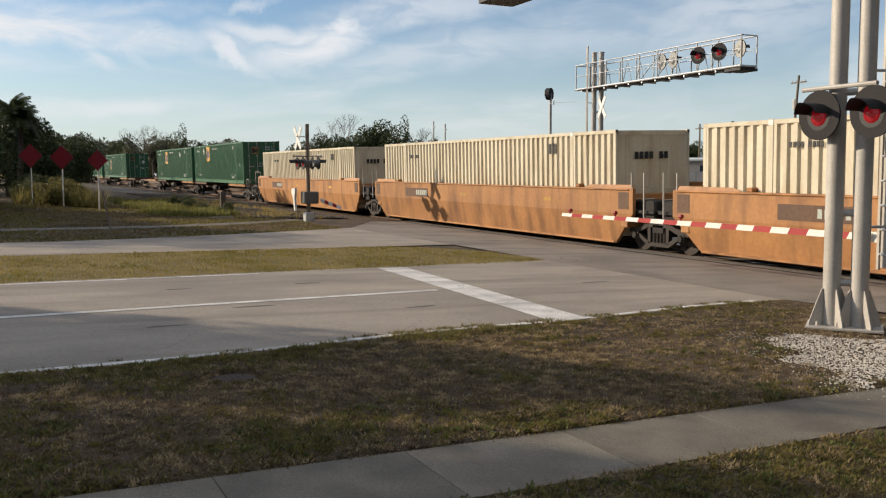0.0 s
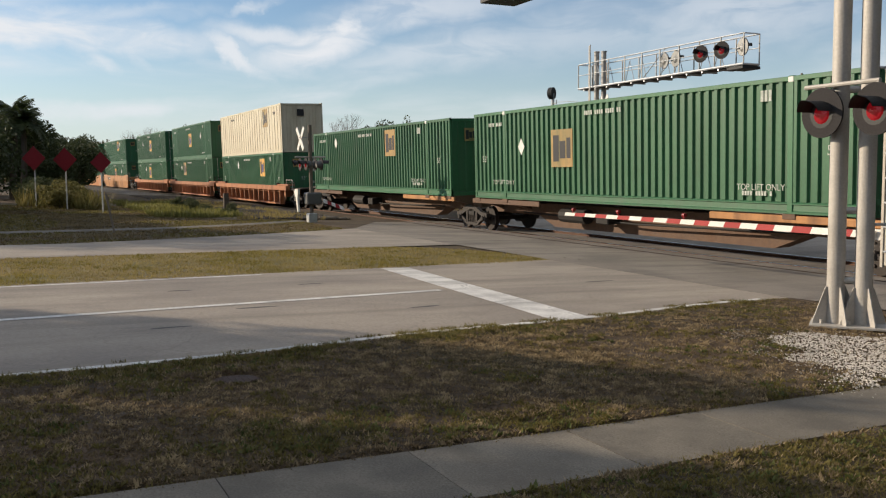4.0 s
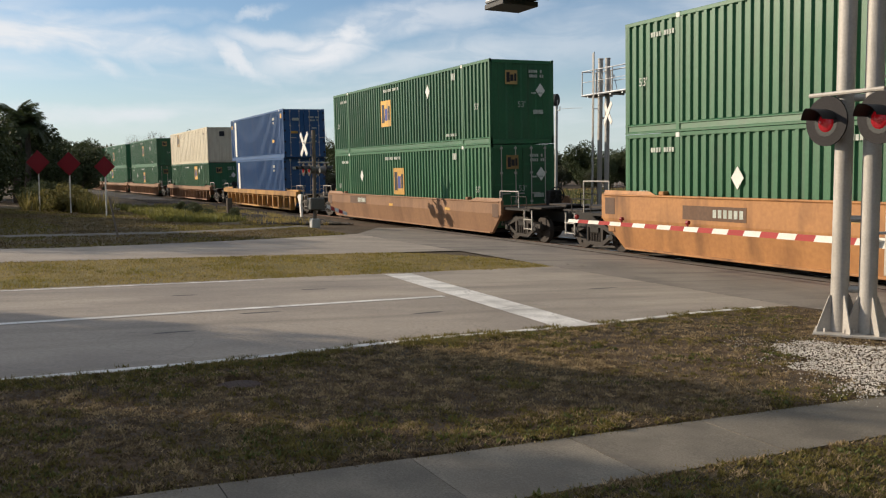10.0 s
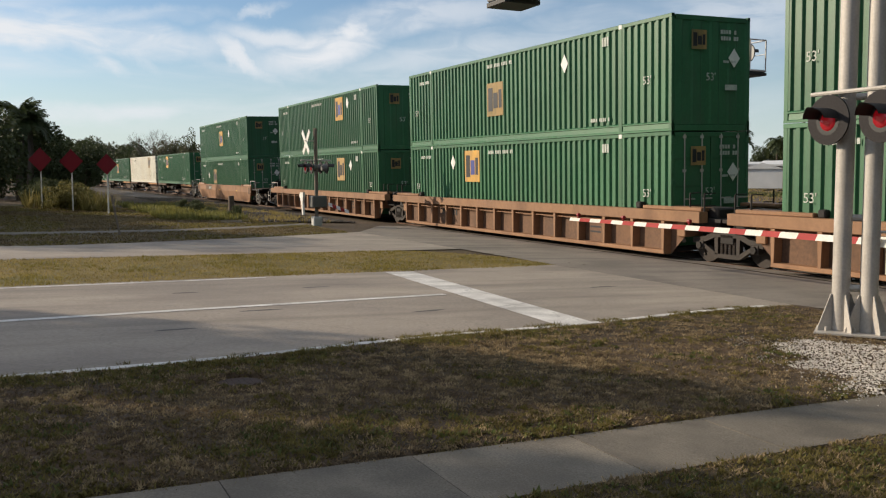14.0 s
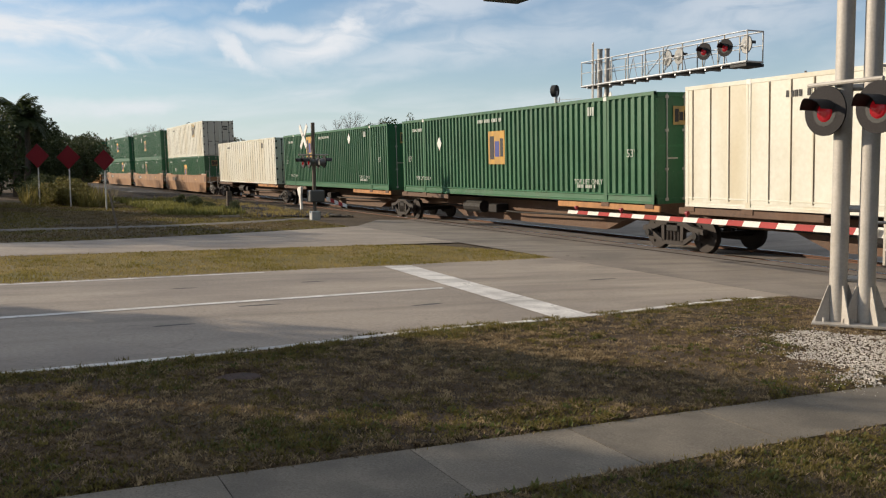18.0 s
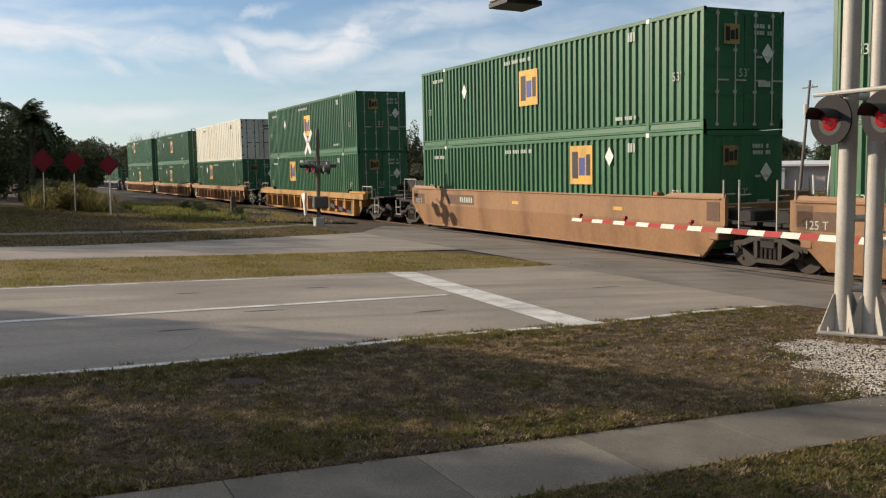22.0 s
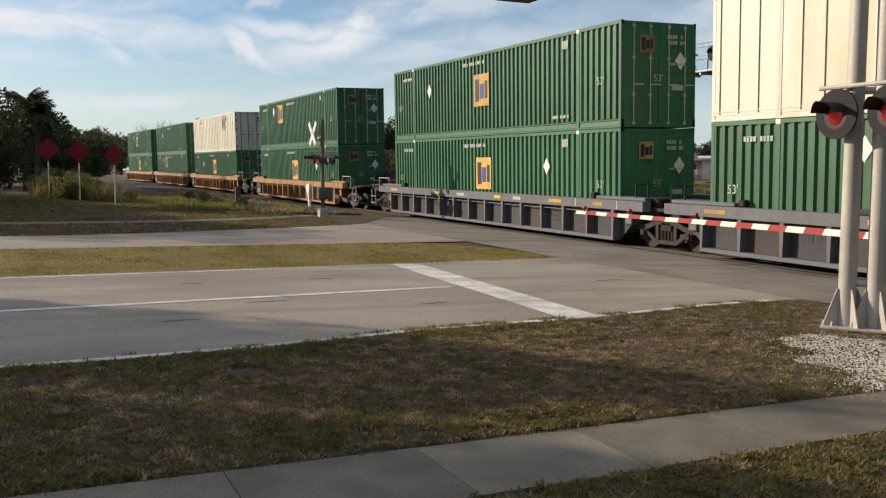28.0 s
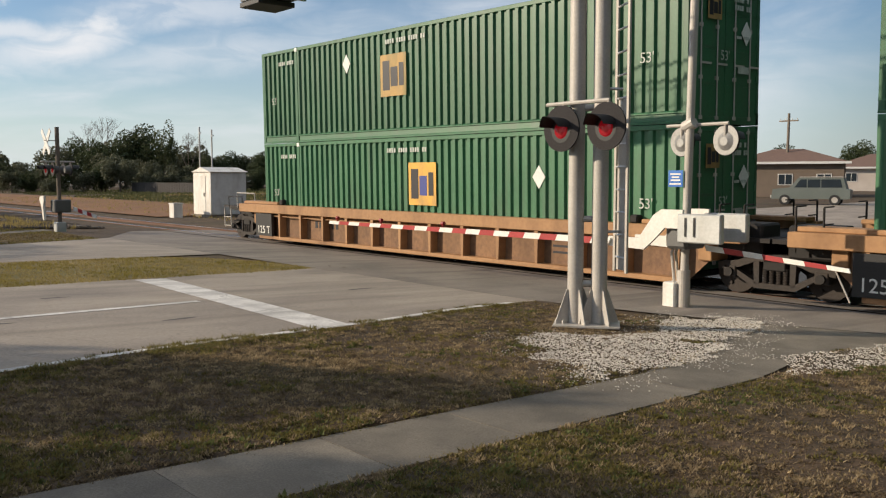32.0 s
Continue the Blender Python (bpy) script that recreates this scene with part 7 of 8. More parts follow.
# casters of the lawn's shade, beside the camera
plant("shade", lambda: make_tree(77, 8.3, 2.35, 3.0, 9000, 0.17, M["leaf_dark"], "leafy shade tree beside the lawn", blobs=26), 10.8, -27.9, 0, 0.95)
plant("shade", None, 6.3, -33.0, 100, 1.05)
plant("shade", None, 13.3, -30.0, 40, 0.97)
plant("airy", lambda: make_tree(78, 9.6, 3.0, 4.0, 3600, 0.17, M["leaf_dark"], "open-crowned tree beside the lawn", blobs=22), 15.0, -30.6, 0)
plant("airy", None, 20.5, -29.5, 70, 0.62)

# scrub along the embankment
for i in range(16):
    x = -21.0 - i * 1.1 + rnd.uniform(-0.5, 0.5) if i < 9 else -8 - rnd.uniform(0, 12)
    y = -13.2 + rnd.uniform(-0.8, 1.4) if i < 9 else -6.2 + rnd.uniform(-0.4, 0.5)
    plant("bush%d" % (i % 2), bushy(90 + i % 2), x, y, rnd.uniform(0, 360), rnd.uniform(0.5, 0.8) if i < 9 else rnd.uniform(0.16, 0.3), 0.05)


for i in range(22):
    x, y = -15.5 - i * 0.9 + rnd.uniform(-0.6, 0.6), -11.6 - 0.05 * i + rnd.uniform(-1.2, 0.9)
    plant("weed%d" % (i % 2), (lambda k=i % 2: make_tree(96 + k, 1.5, 1.2, 0.0, 1700, 0.085, M["weed_tall"], "yellow-green weed clump below the thicket", "bush", 12)), x, y, rnd.uniform(0, 360), rnd.uniform(0.6, 1.1), 0.05)


def ground_zs(x, y):
    """ground_z for arrays."""
    c = np.where(y < 2, -0.0305 * np.maximum(y, -45.0), np.where(y < 14, -0.061 + (y - 2) / 12 * 0.16, 0.10 + np.minimum(y - 14, 76) / 76 * 0.9))
    return -0.011 - 0.0066 * np.clip(x, -130, 60) + c


def lump(x, y):
    """Height of the lawn's matted tufts over the lie of the land."""
    return 0.020 * noise.noise(Vector((x * 4.2, y * 4.2, 1.0))) + 0.011 * noise.noise(Vector((x * 13.0, y * 13.0, 5.0)))


def lawn_height(x, y):
    if walk_left(y) - 0.03 < x < walk_right(y) + 0.03 and y < -5.9:
        return -0.03
    if y > -7.7 and path_left(y) - 0.05 < x < path_right(y) + 0.05:
        return -0.03
    if math.hypot(x - 24.42, y + 13.3) < 0.24:
        return -0.03
    rise = clamp((x - near_edge(y) + 0.04) / 0.16, 0, 1)
    return 0.008 + 0.010 * rise + rise * lump(x, y)


LX = spread((0.0, 1), (3.2, 0.055), (8.8, 0.09))
LY = spread((-16.6, 1), (-9.5, 0.06), (-4.0, 0.08))


def lawn_point(u, y):
    x = near_edge(y) - 0.06 + u
    return x, y, ground_z(x, y) + lawn_height(x, y) - (0.05 if u == 0.0 else 0.0)


sheet("lawn_turf", LX, LY, lawn_point, M["soil"], "structure", "lumpy matted lawn of browned grass", "lawn")


def blades(name, points, hmin, hmax, width, material, label, category, seed, lean=0.5, per=3, on_turf=False):
    """Tufts of upright blades on the given ground points (N x 2)."""
    rs = np.random.RandomState(seed)
    pts = np.repeat(np.asarray(points), per, 0)
    n = len(pts)
    pts = pts + rs.normal(scale=0.018, size=(n, 2))
    z = ground_zs(pts[:, 0], pts[:, 1]) - 0.012
    if on_turf:
        z = z + np.repeat([max(0.0, lawn_height(x, y)) + 0.008 for x, y in points], per)
    a = rs.uniform(0, 2 * np.pi, n)
    h = rs.uniform(hmin, hmax, n)
    d = np.stack([np.cos(a), np.sin(a)], 1)
    s = np.stack([-d[:, 1], d[:, 0]], 1) * (width * rs.uniform(0.6, 1.3, n))[:, None]
    out = d * (h * rs.uniform(0, lean, n))[:, None]
    base = np.c_[pts, z]
    v0 = base + np.c_[s, np.zeros(n)]
    v1 = base - np.c_[s, np.zeros(n)]
    v2 = base + np.c_[out, h]
    verts = np.stack([v0, v1, v2], 1).reshape(-1, 3)
    faces = np.arange(3 * n).reshape(-1, 3)
    return tagged(part(name, from_arrays(name, verts.tolist(), faces.tolist(), material)), label, category, "", "stuff")


def scatter(n, x0, x1, y0, y1, keep, seed):
    rs = np.random.RandomState(seed)
    p = np.c_[rs.uniform(x0, x1, n), rs.uniform(y0, y1, n)]
    return p[[bool(keep(x, y)) for x, y in p]]


def clump(x, y, f=1.0, s=0.0):
    return noise.noise(Vector((x * f, y * f, s)))


GRAVEL = ((24.3, -7.3), (25.4, -8.05), (26.75, -8.6), (26.78, -6.4), (25.75, -3.7), (25.2, -2.5), (24.3, -3.0), (24.2, -4.3), (24.9, -5.2), (24.2, -6.4))
STRIP = ((27.62, -6.6), (26.98, -5.3), (27.3, -3.5), (28.9, -2.6), (28.1, -4.4))


def inside(poly, x, y):
    """Distance from the outline, above 0 within it."""
    hit, best = False, 9.0
    for (x0, y0), (x1, y1) in zip(poly, poly[1:] + poly[:1]):
        if (y0 > y) != (y1 > y) and x < x0 + (y - y0) / (y1 - y0) * (x1 - x0):
            hit = not hit
        dx, dy = x1 - x0, y1 - y0
        u = clamp(((x - x0) * dx + (y - y0) * dy) / (dx * dx + dy * dy), 0, 1)
        best = min(best, math.hypot(x - x0 - u * dx, y - y0 - u * dy))
    return best if hit else -best


def gravel_cover(x, y):
    """How far into the spilled gravel, ragged by noise."""
    if not (23.4 < x < 27.4 and -9.4 < y < -1.8):
        return -1.0
    return inside(GRAVEL, x, y) + 0.30 * clump(x, y, 2.2) + 0.16 * clump(x, y, 6.0, 2) - 0.10 - 0.9 * max(0.0, clump(x, y, 1.3, 4) - 0.04) - 0.75 * math.exp(-((x - 24.2) ** 2 + (y + 5.9) ** 2) / 0.30)


def strip_cover(x, y):
    return inside(STRIP, x, y) + 0.15 * clump(x, y, 3.0) if 26.5 < x < 29.5 and -7.2 < y < -2.2 else -1.0


def on_lawn(x, y):
    if walk_left(y) + 0.02 < x < walk_right(y) - 0.02 and y < -5.9:
        return False
    if y > -6.6 and path_left(y) - 0.02 < x < path_right(y) + 0.02:
        return False
    if math.hypot(x - 24.42, y + 13.3) < 0.21:
        return False
    if gravel_cover(x, y) > 0.10 or strip_cover(x, y) > 0.06:
        return False
    return near_edge(y) - 0.06 + 0.09 * clump(x, y, 3) < x and (y < -4.1 + 0.3 * clump(x, y, 1.5) or x > path_right(y))


lawn = np.concatenate([scatter(90000, 21.5, 31.5, -16.5, -2.5, on_lawn, 1), scatter(60000, 22.5, 31.0, -16.0, -9.5, on_lawn, 51)])


def green_share(x, y):
    """Greener by the sidewalk, the road and in scattered tufts."""
    walk = math.exp(-((x - walk_left(y) + 0.38) / 0.35) ** 2) + math.exp(-((x - walk_right(y) - 0.32) / 0.35) ** 2)
    kerb = math.exp(-((x - near_edge(y) - 0.15) / 0.35) ** 2)
    return 0.5 * walk + 0.45 * kerb + 0.8 * clump(x, y, 0.9) + 0.6 * clump(x, y, 3.1, 3) + (0.06 if x > 27.7 else 0.0)


tuft = np.array([clump(x, y, 4.2, 8) + 0.6 * clump(x, y, 11.0, 8) for x, y in lawn])
mix = np.array([green_share(x, y) for x, y in lawn]) + np.random.RandomState(77).normal(scale=0.16, size=len(lawn))
dry = mix <= 0.43
blades("lawn_grass", lawn[dry & (tuft < 0.10)], 0.004, 0.020, 0.009, M["blade"], "short browned lawn grass", "grass", 2, 2.4, on_turf=True)
blades("lawn_grass", lawn[dry & (tuft >= 0.10)], 0.006, 0.030, 0.009, M["blade_tan"], "dead tan tufts in the lawn", "grass", 4, 2.0, on_turf=True)
blades("lawn_grass", lawn[~dry], 0.006, 0.034, 0.009, M["blade_green"], "short patchy green lawn grass", "grass", 3, 1.8, on_turf=True)
weeds = scatter(5200, 22.6, 29.2, -15.5, -4.2, lambda x, y: on_lawn(x, y) and green_share(x, y) + 0.5 * clump(x, y, 1.7, 15) > 0.38, 61)
blades("lawn_weeds", weeds, 0.008, 0.036, 0.013, M["lawn_green"], "low green weed tufts in the lawn", "grass", 62, 1.6, 9, True)
mats = scatter(15000, 22.7, 29.6, -15.5, -4.2, lambda x, y: on_lawn(x, y) and lump(x, y) > 0.001, 63)
shade_of = np.array([clump(x, y, 1.4, 41) for x, y in mats])
blades("lawn_tufts", mats[shade_of < 0.08], 0.008, 0.034, 0.009, M["blade_tan"], "matted dry tufts of the lawn", "grass", 64, 1.5, 9, True)
blades("lawn_tufts", mats[shade_of >= 0.08], 0.008, 0.036, 0.009, M["blade_green"], "matted olive tufts of the lawn", "grass", 65, 1.5, 9, True)
outer = scatter(60000, 26.5, 42.0, -27.0, -4.0, lambda x, y: (x > 31.4 or y < -16.4) and not walk_left(y) < x < walk_right(y), 52)
blades("lawn_grass", outer, 0.008, 0.03, 0.014, M["blade"], "short dry grass of the wider lawn", "grass", 53, 1.8)
tufts = scatter(9000, 23.8, 27.0, -9.0, -2.4, lambda x, y: (gravel_cover(x, y) > 0.0 and clump(x, y, 2.1, 11) + 0.5 * clump(x, y, 6.0, 11) > 0.24) or math.hypot(x - 24.2, y + 5.9) < 0.55 + 0.2 * clump(x, y, 2.0), 54)
blades("gravel_tufts", tufts, 0.015, 0.07, 0.007, M["blade_tan"], "brown tufts growing through the gravel", "grass", 55, 1.2)
edge = scatter(52000, 21.2, 25.0, -16.0, -4.4, lambda x, y: -0.16 < x - near_edge(y) - 0.22 * max(0, clump(x, y, 1.1)) + 0.07 < 0.30 and clump(x, y, 1.6) + 0.5 * clump(x, y, 5.0) > 0.04, 5)
blades("edge_grass", edge, 0.012, 0.055, 0.007, M["blade_green"], "longer grass along the road's edge", "grass", 6, 1.8, 3, True)
walk_edge = scatter(9000, 26.6, 28.2, -16.0, -7.4, lambda x, y: (abs(x - walk_left(y) + 0.01) < 0.07 or abs(x - walk_right(y) - 0.02 - 0.05 * clump(x, y, 1.2)) < 0.09) and clump(x, y, 1.4, 7) > -0.25, 8)
blades("walk_grass", walk_edge, 0.01, 0.04, 0.007, M["blade_green"], "grass creeping over the sidewalk's edges", "grass", 9, 1.6)
med = scatter(60000, 9.5, 19.5, -24, -4.0, lambda x, y: island_far(y) + 0.05 < x < island_near(y) - 0.03 - 0.15 * max(0, clump(x, y, 0.8)), 10)
mg = np.array([clump(x, y, 0.7, 2) + 0.7 * clump(x, y, 2.6, 2) for x, y in med])
blades("median_grass", med[mg < 0.10], 0.015, 0.06, 0.012, M["blade_dry"], "dry yellow grass of the median", "grass", 11, 1.4, 3)
blades("median_grass", med[mg >= 0.10], 0.015, 0.07, 0.012, M["blade_olive"], "greener tufts of the median", "grass", 21, 1.3, 3)
verge = scatter(52000, -20, 9, -22, -4.2, lambda x, y: x < verge_edge(y) - 0.1 and not -1.12 < x - far_walk_x(y) < 0.02 and y < (-4.4 if x > -4 else -7.2 + 0.8 * clump(x, y, 0.5)), 12)
vg = np.array([clump(x, y, 0.3) for x, y in verge])
blades("verge_grass", verge[vg < 0.05], 0.02, 0.07, 0.02, M["blade_verge"], "dry grass of the far verge", "grass", 13, 1.5, 3)
blades("verge_grass", verge[vg >= 0.05], 0.02, 0.08, 0.02, M["blade_green"], "greener grass of the far verge", "grass", 14, 1.5, 3)
field = scatter(30000, -60, 40, 5.5, 75, lambda x, y: not (-8 < x + 0.18 * y - 2 < 31) and y > 6, 15)
blades("field_grass", field, 0.06, 0.2, 0.03, M["blade_dry"], "rough dry grass of the field beyond the track", "grass", 16, 0.8, 2)
field = scatter(16000, -85, -18, 15, 46, lambda x, y: y > track_point(x)[1] + 14 and clump(x, y, 0.12, 6) > -0.2, 35)
blades("field_grass", field, 0.1, 0.3, 0.05, M["mound"], "greener grass of the low mound", "grass", 36, 0.8, 2)
reeds = scatter(650, -36, -13.5, -14.4, -8.8, lambda x, y: y < -10.6 - 0.02 * (x + 13) + 0.8 * clump(x, y, 0.4) and x < -12.5 - (y + 10.5) * -1.2, 17)
blades("tall_reeds", reeds, 0.3, 1.15, 0.04, M["reed"], "tall yellow-green reeds below the thicket", "reeds", 18, 0.8, 6)
weeds = scatter(4200, -26, -6, -9.4, -5.6, lambda x, y: clump(x, y, 0.45, 9) + 0.6 * clump(x, y, 1.3, 9) > 0.1 - 0.02 * (x + 12) * (x > -12), 19)
blades("track_weeds", weeds, 0.06, 0.34, 0.040, M["weed"], "green weeds at the foot of the ballast", "weeds", 20, 0.7, 4)


def stones(name, keep, n, x0, x1, y0, y1, size, seed, material, label, category, lift=0.0):
    rs = np.random.RandomState(seed)
    pts = scatter(n, x0, x1, y0, y1, keep, seed)
    base = np.array([(1, 0, 0), (-0.5, 0.8, 0.1), (-0.6, -0.7, 0), (0.1, 0.1, 0.8), (0.2, -0.2, -0.6)], float)
    tri = [(0, 1, 3), (1, 2, 3), (2, 0, 3), (1, 0, 4), (2, 1, 4), (0, 2, 4)]
    verts, faces = [], []
    for x, y in pts:
        a = rs.uniform(0, 6.28)
        s = size * rs.uniform(0.5, 1.4)
        c, d = math.cos(a), math.sin(a)
        b = base * s * rs.uniform(0.7, 1.2, (5, 3))
        k = len(verts)
        z = ground_z(x, y) + lift
        verts += [(x + p[0] * c - p[1] * d, y + p[0] * d + p[1] * c, z + p[2] * 0.8) for p in b]
        faces += [tuple(k + i for i in f) for f in tri]
    return tagged(part(name, from_arrays(name, verts, faces, material)), label, category, "", "stuff")


stones("gravel_stones", lambda x, y: gravel_cover(x, y) > 0.02, 52000, 23.6, 27.2, -9.2, -2.2, 0.0105, 31, M["stone"], "loose white crushed stones", "gravel", 0.026)
stones("gravel_stones", lambda x, y: strip_cover(x, y) > 0.0, 12500, 26.6, 29.2, -7.0, -2.4, 0.0105, 32, M["stone"], "loose white stones beside the path", "gravel", 0.024)
stones("gravel_stones", lambda x, y: -0.45 < gravel_cover(x, y) < 0.03, 6200, 23.3, 27.5, -9.5, -2.0, 0.010, 34, M["stone"], "stones scattered round the gravel", "gravel", 0.028)
stones("stray_stones", lambda x, y: clump(x, y, 0.8, 5) > 0.15, 70, 24, 29, -10.5, -4, 0.010, 33, M["stone"], "stray white stones on the sidewalk", "gravel", 0.02)


def ballast_stones():
    rs = np.random.RandomState(6)
    verts, faces = [], []
    base = np.array([(1, 0, 0), (-0.5, 0.8, 0.1), (-0.6, -0.7, 0), (0.1, 0.1, 0.8), (0.2, -0.2, -0.6)], float)
    tri = [(0, 1, 3), (1, 2, 3), (2, 0, 3), (1, 0, 4), (2, 1, 4), (0, 2, 4)]
    for _ in range(15000):
        s = -4 - 60 * rs.uniform() ** 1.6
        o = rs.uniform(-3.4, 0.65) if rs.uniform() < 0.85 else rs.uniform(0.8, 3.2)
        h = np.interp(abs(o), [0, 1.75, 2.6, 3.6], [-0.19, -0.215, -0.45, -0.62])
        x, y, _a = track_point(s, o)
        z = rail_z(s) + h + CANT * o + 0.012
        k = len(verts)
        b = base * rs.uniform(0.025, 0.055) * rs.uniform(0.7, 1.2, (5, 3))
        verts += [(x + p[0], y + p[1], z + p[2]) for p in b]
        faces += [tuple(k + i for i in f) for f in tri]
    tagged(part("ballast_stones", from_arrays("ballast_stones", verts, faces, M["ballast"])), "loose broken ballast stones", "ballast", "", "stuff")


ballast_stones()
stones("ballast_stones", lambda x, y: -7.0 < y - track_point(x)[1] < -2.9 + 0.5 * clump(x, y, 0.6) and clump(x, y, 0.7, 21) > -0.35, 16000, -45, -4.2, -6.2, -1.2, 0.055, 36, M["ballast_dark"], "spilled ballast stones beside the track", "ballast", 0.055)
dry_tufts = scatter(2600, -30, -4.3, -6.4, -2.6, lambda x, y: clump(x, y, 0.6, 31) > 0.02, 37)
blades("track_weeds", dry_tufts, 0.08, 0.28, 0.022, M["blade_dry"], "dead grass growing through the ballast", "weeds", 38, 0.9, 5)

# ---- houses beyond the field ----
M["stucco"] = surface("pale_stucco", (0.56, 0.50, 0.44), (0.46, 0.40, 0.35), 0.9, grain=40, blotch=1.2, bump=0.2)
M["stucco_pink"] = surface("pink_stucco", (0.42, 0.30, 0.25), (0.35, 0.25, 0.21), 0.9, grain=40, blotch=1.2, bump=0.2)
# stucco darkened to brown, so the wall's shade is in its colour
M["stucco_shaded"] = surface("shaded_stucco", (0.19, 0.145, 0.11), (0.14, 0.11, 0.085), 0.9, grain=40, blotch=1.2, bump=0.2)
M["shingle"] = surface("brown_shingle", (0.20, 0.125, 0.095), (0.13, 0.085, 0.07), 0.9, grain=10, blotch=2, bump=0.4, stretch=(1, 1, 6))
M["roof_white"] = surface("white_metal_roof", (0.72, 0.71, 0.68), (0.60, 0.59, 0.56), 0.5, grain=20, blotch=1, bump=0.05)
M["glass"] = surface("window_glass", (0.03, 0.04, 0.05), rough=0.1, grain=20, bump=0.0, spec=0.6)
M["fence_wire"] = surface("fence_wire", (0.45, 0.46, 0.46), rough=0.5, metal=0.5, bump=0.0)


def house(x, y, turn, lx, ly, h, roof_h, wall, roof, label, hip=True, windows=3):
    root = thing("house", pose(x, y, ground_z(x, y), 0, 0, turn), label, "house", "houses beyond the field")
    bm = B()
    box(bm, -lx / 2, lx / 2, -ly / 2, ly / 2, -0.4, h)
    part("wall", bm, wall, root)
    o = 0.55
    bm = B()
    a = [bm.verts.new(p) for p in ((-lx / 2 - o, -ly / 2 - o, h), (lx / 2 + o, -ly / 2 - o, h), (lx / 2 + o, ly / 2 + o, h), (-lx / 2 - o, ly / 2 + o, h))]
    k = ly / 2 if hip else -o
    r = [bm.verts.new(p) for p in ((-lx / 2 + k, 0, h + roof_h), (lx / 2 - k, 0, h + roof_h))]
    for f in ((a[0], a[1], r[1], r[0]), (a[2], a[3], r[0], r[1]), (a[1], a[2], r[1]), (a[3], a[0], r[0]), (a[3], a[2], a[1], a[0])):
        bm.faces.new(f)
    part("roof", fixed(bm), roof, root)
    bm = B()
    box(bm, -lx / 2 - o - 0.02, lx / 2 + o + 0.02, -ly / 2 - o - 0.04, -ly / 2 - o, h - 0.14, h + 0.06)
    part("fascia", bm, M["roof_white"], root)
    for i in range(windows):
        wx = -lx / 2 + lx * (i + 0.5) / windows
        bm = B()
        box(bm, wx - 0.62, wx + 0.62, -ly / 2 - 0.04, -ly / 2 + 0.05, 1.0, 2.0)
        wf = part("window", bm, M["roof_white"], root)
        bm = B()
        box(bm, wx - 0.55, wx - 0.03, -ly / 2 - 0.05, -ly / 2 - 0.035, 1.06, 1.94)
        box(bm, wx + 0.03, wx + 0.55, -ly / 2 - 0.05, -ly / 2 - 0.035, 1.06, 1.94)
        part("pane", bm, M["glass"], wf)
    for sx in (1,):
        bm = B()
        box(bm, lx / 2 - 0.05, lx / 2 + 0.04, -0.7, 0.7, 1.0, 2.0)
        part("window", bm, M["glass"], root)
    return root


def polar(az, dist):
    return 31.9 - dist * math.sin(radians(az)), -14.9 + dist * math.cos(radians(az))


hx, hy = polar(50.6, 132)
house(hx, hy, 50, 11, 8, 2.5, 1.7, M["stucco_pink"], M["shingle"], "low pinkish house with a brown hip roof")
hx, hy = polar(45.2, 118)
house(hx, hy, 46, 13, 6, 2.6, 0.35, M["stucco"], M["roof_white"], "pale flat-roofed bungalow with a white fascia", False)
hx, hy = polar(40.6, 104)
house(hx, hy, 38, 13, 7, 2.5, 0.5, M["stucco"], M["roof_white"], "long pale building with a low white roof", False, 0)
hx, hy = polar(27.9, 88)
house(hx, hy, 24, 9.5, 7, 3.0, 1.3, M["stucco_shaded"], M["shingle"], "house with shade-darkened walls and a brown shingled hip roof", True, 3)
hx, hy = polar(22.5, 115)
house(hx, hy, 25, 12, 8, 2.6, 1.6, M["stucco"], M["shingle"], "pale house with a brown shingled roof", True, 3)


def shed():
    x, y = -38.6, 57.6
    root = thing("garden_shed", pose(x, y, ground_z(x, y), 0, 0, 40), "white metal garden shed with a shallow gable", "shed")
    bm = B()
    box(bm, -2.4, 1.6, -1.35, 1.35, 0.05, 2.1)
    part("wall", bm, M["roof_white"], root)
    bm = B()
    slab(bm, [(-2.6, 2.1), (1.8, 2.1), (-0.4, 2.75)], 3.0, "y", -1.5)
    part("roof", fixed(bm), M["roof_white"], root)
    bm = B()
    box(bm, 1.6, 1.63, -0.35, 0.25, 1.3, 1.75)
    part("window", bm, M["glass"], root)
    for i in range(9):
        bm = B()
        box(bm, -2.3 + i * 0.47, -2.2 + i * 0.47, -1.3, -1.2, -0.35, 0.05)
        part("footing_block", bm, M["concrete"], root)


shed()


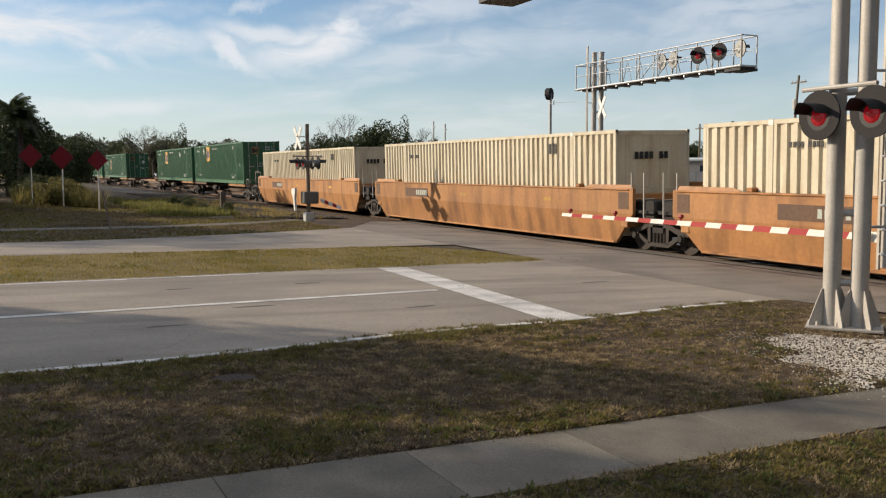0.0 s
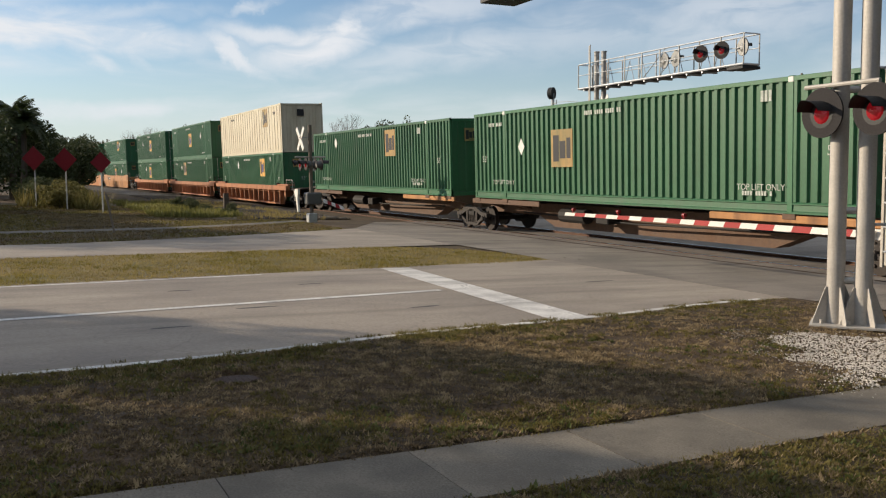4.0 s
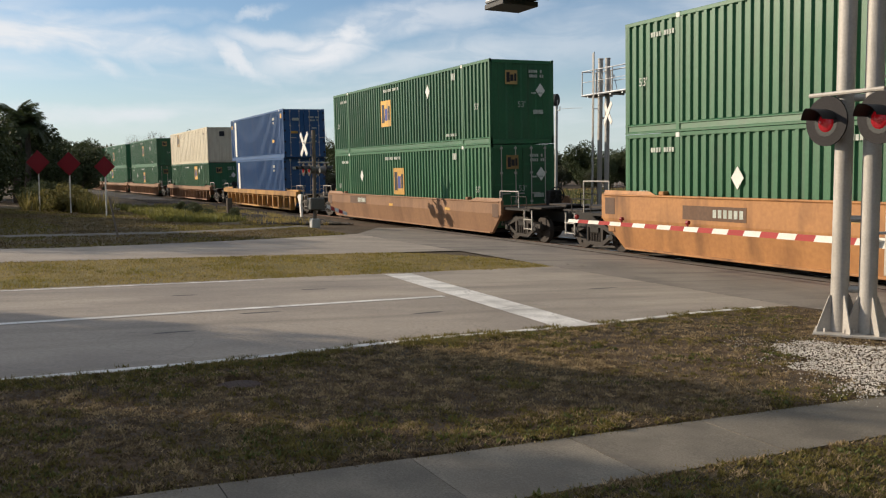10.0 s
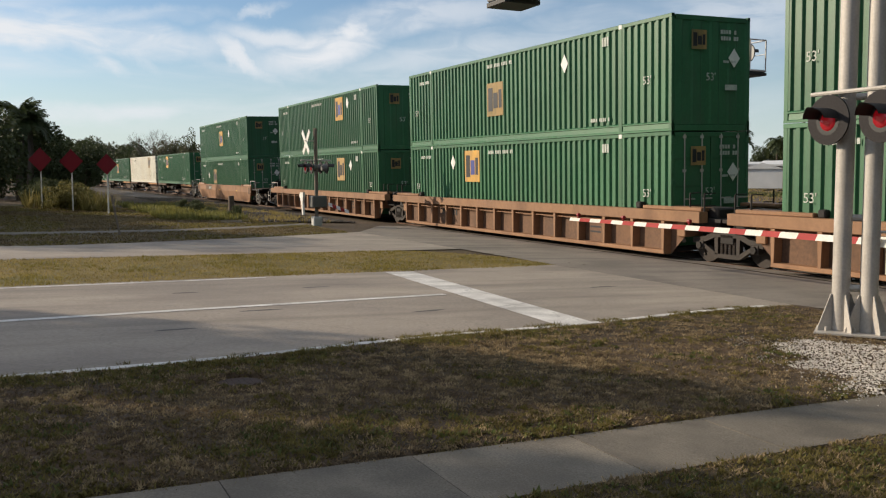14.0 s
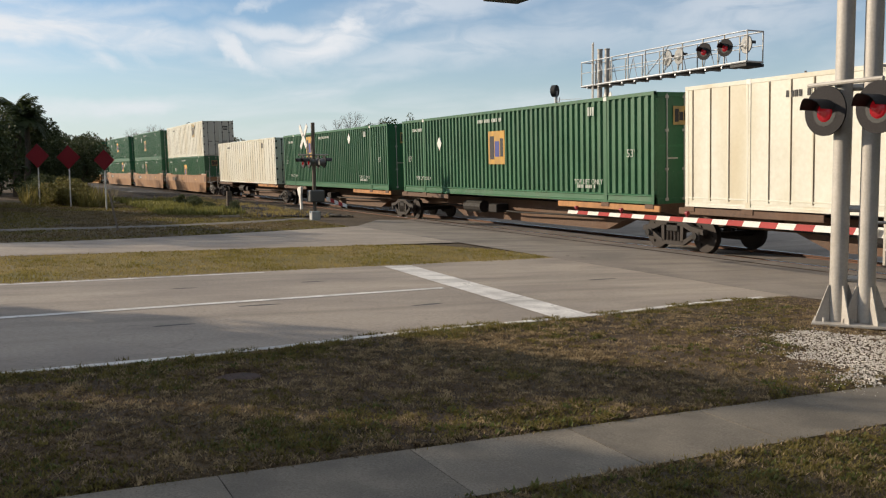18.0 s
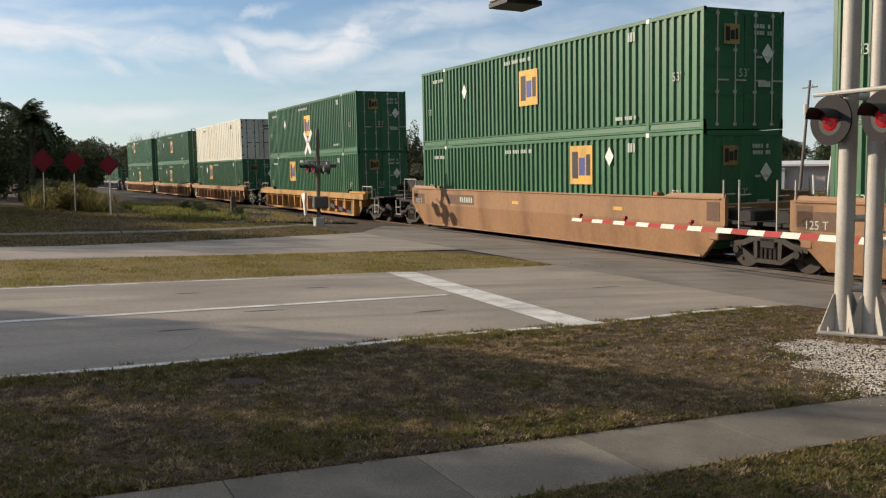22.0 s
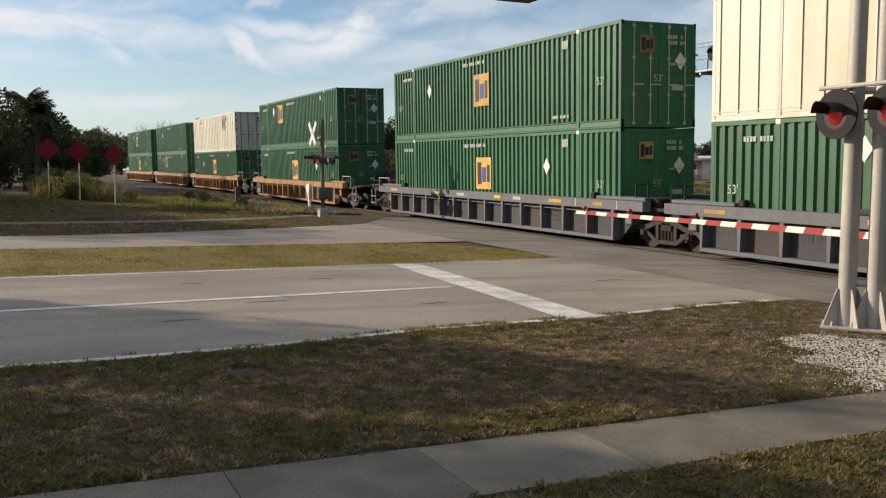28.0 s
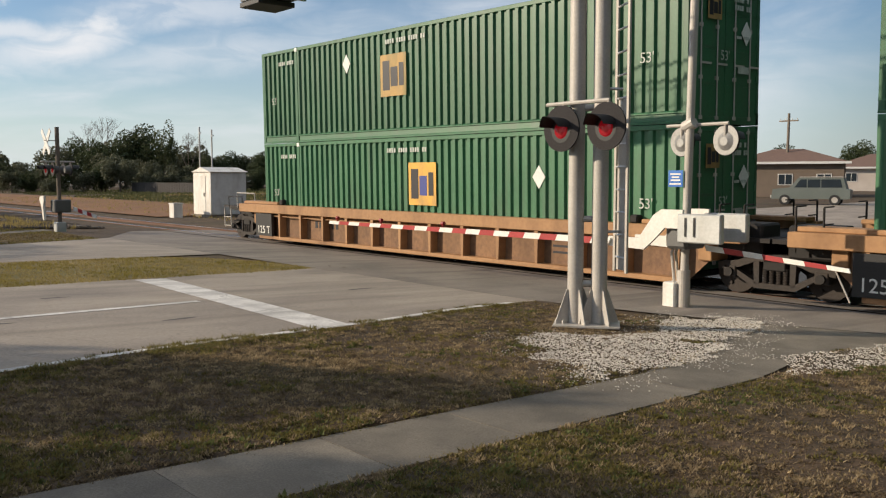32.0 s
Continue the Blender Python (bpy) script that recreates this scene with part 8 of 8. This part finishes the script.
def fence():
    a, b = Vector((-68, 56.5, 0)), Vector((-43.0, 62.5, 0))
    root = thing("chain_link_fence", pose(0, 0, 0), "low grey chain-link fence across the field", "fence")
    n = 12
    pts = []
    for i in range(n + 1):
        p = a.lerp(b, i / n)
        p.z = ground_z(p.x, p.y)
        pts.append(p)
        bm = B()
        rod(bm, p - Vector((0, 0, 0.2)), p + Vector((0, 0, 1.25)), 0.05, 6)
        part("post", bm, M["fence_wire"], root)
    for z in (1.22, 0.1):
        bm = B()
        pipe(bm, [p + Vector((0, 0, z)) for p in pts], 0.04 if z > 1 else 0.02, 5)
        part("rail", bm, M["fence_wire"], root)
    bm = B()
    for p, q in zip(pts, pts[1:]):
        for k in range(14):
            u = k / 14
            c = p.lerp(q, u)
            d = (q - p) / 14
            rod(bm, c + Vector((0, 0, 0.1)), c + d * 4 + Vector((0, 0, 1.2)), 0.006, 3, caps=False)
            rod(bm, c + Vector((0, 0, 1.2)), c + d * 4 + Vector((0, 0, 0.1)), 0.006, 3, caps=False)
    part("wire_mesh", bm, M["fence_wire"], root)


fence()


def low_fence():
    a, b = Vector((*polar(68.3, 112), 0)), Vector((*polar(64.6, 104), 0))
    root = thing("board_fence", pose(0, 0, 0), "low dark weathered board fence beyond the mound", "fence")
    n = 26
    for i in range(n):
        p, q = a.lerp(b, i / n), a.lerp(b, (i + 0.94) / n)
        z = ground_z(p.x, p.y)
        bm = B()
        side = Vector((-(q - p).y, (q - p).x, 0)).normalized() * 0.03
        f = [bm.verts.new(v) for v in (p + side, q + side, q - side, p - side)]
        g = [bm.verts.new(v + Vector((0, 0, 1.25))) for v in (p + side, q + side, q - side, p - side)]
        for v in f + g:
            v.co.z += z - 0.05
        bm.faces.new(f[::-1]); bm.faces.new(g)
        for k in range(4):
            bm.faces.new((f[k], f[(k + 1) % 4], g[(k + 1) % 4], g[k]))
        part("board", bm, M["fence_dark"], root)


low_fence()


M["car_pale"] = surface("car_pale_green", (0.15, 0.17, 0.155), (0.12, 0.14, 0.125), rough=0.4, grain=20, bump=0.0, spec=0.5)


def suv(x, y, turn, paint, label):
    root = thing("parked_wagon", pose(x, y, ground_z(x, y), 0, 0, turn), label, "car", "parked vehicles")
    bm = B()
    slab(bm, [(-2.5, 0.42), (-2.55, 1.05), (-2.3, 1.12), (-2.1, 1.82), (0.7, 1.86), (1.25, 1.2), (2.35, 1.08), (2.45, 0.42)], 1.86, "y", -0.93)
    part("body", fixed(bm), paint, root)
    bm = B()
    box(bm, -2.1, 0.65, -0.8, 0.8, 1.87, 1.93, 0.02)
    part("roof_rack", bm, M["galv"], root)
    for y0 in (-0.945, 0.93):
        for x0, x1, s0, s1 in ((-2.05, -0.75, 0.12, 0.0), (-0.68, 0.10, 0.0, 0.0), (0.17, 0.95, 0.0, -0.38)):
            bm = B()
            slab(bm, [(x0, 1.2), (x0 + s0, 1.74), (x1 + s1, 1.74), (x1, 1.2)], 0.015, "y", y0)
            part("side_window", fixed(bm), M["glass"], root)
    for wx in (-1.6, 1.55):
        for wy in (-0.95, 0.75):
            bm = B()
            rod(bm, (wx, wy, 0.36), (wx, wy + 0.2, 0.36), 0.36, 16)
            w = part("wheel", bm, M["black"], root)
            bm = B()
            rod(bm, (wx, wy - 0.01, 0.36), (wx, wy + 0.21, 0.36), 0.2, 12)
            part("rim", bm, M["galv"], w)
    bm = B()
    box(bm, 2.42, 2.52, -0.85, 0.85, 0.5, 0.68, 0.02)
    part("bumper", bm, M["galv"], root)
    return root


hx, hy = polar(26.6, 66)
suv(hx, hy, 200, M["car_pale"], "pale green station wagon parked before the house")
# trees added along the unseen side, only to hold off the low sky there
for i in range(16):
    plant("dark%d" % (i % 4), dark_oak(40 + i % 4), 45.0 + 3.0 * (i % 3) + rnd.uniform(-1, 1), -48.0 + i * 5.2, rnd.uniform(0, 360), rnd.uniform(1.9, 2.3))

motions()
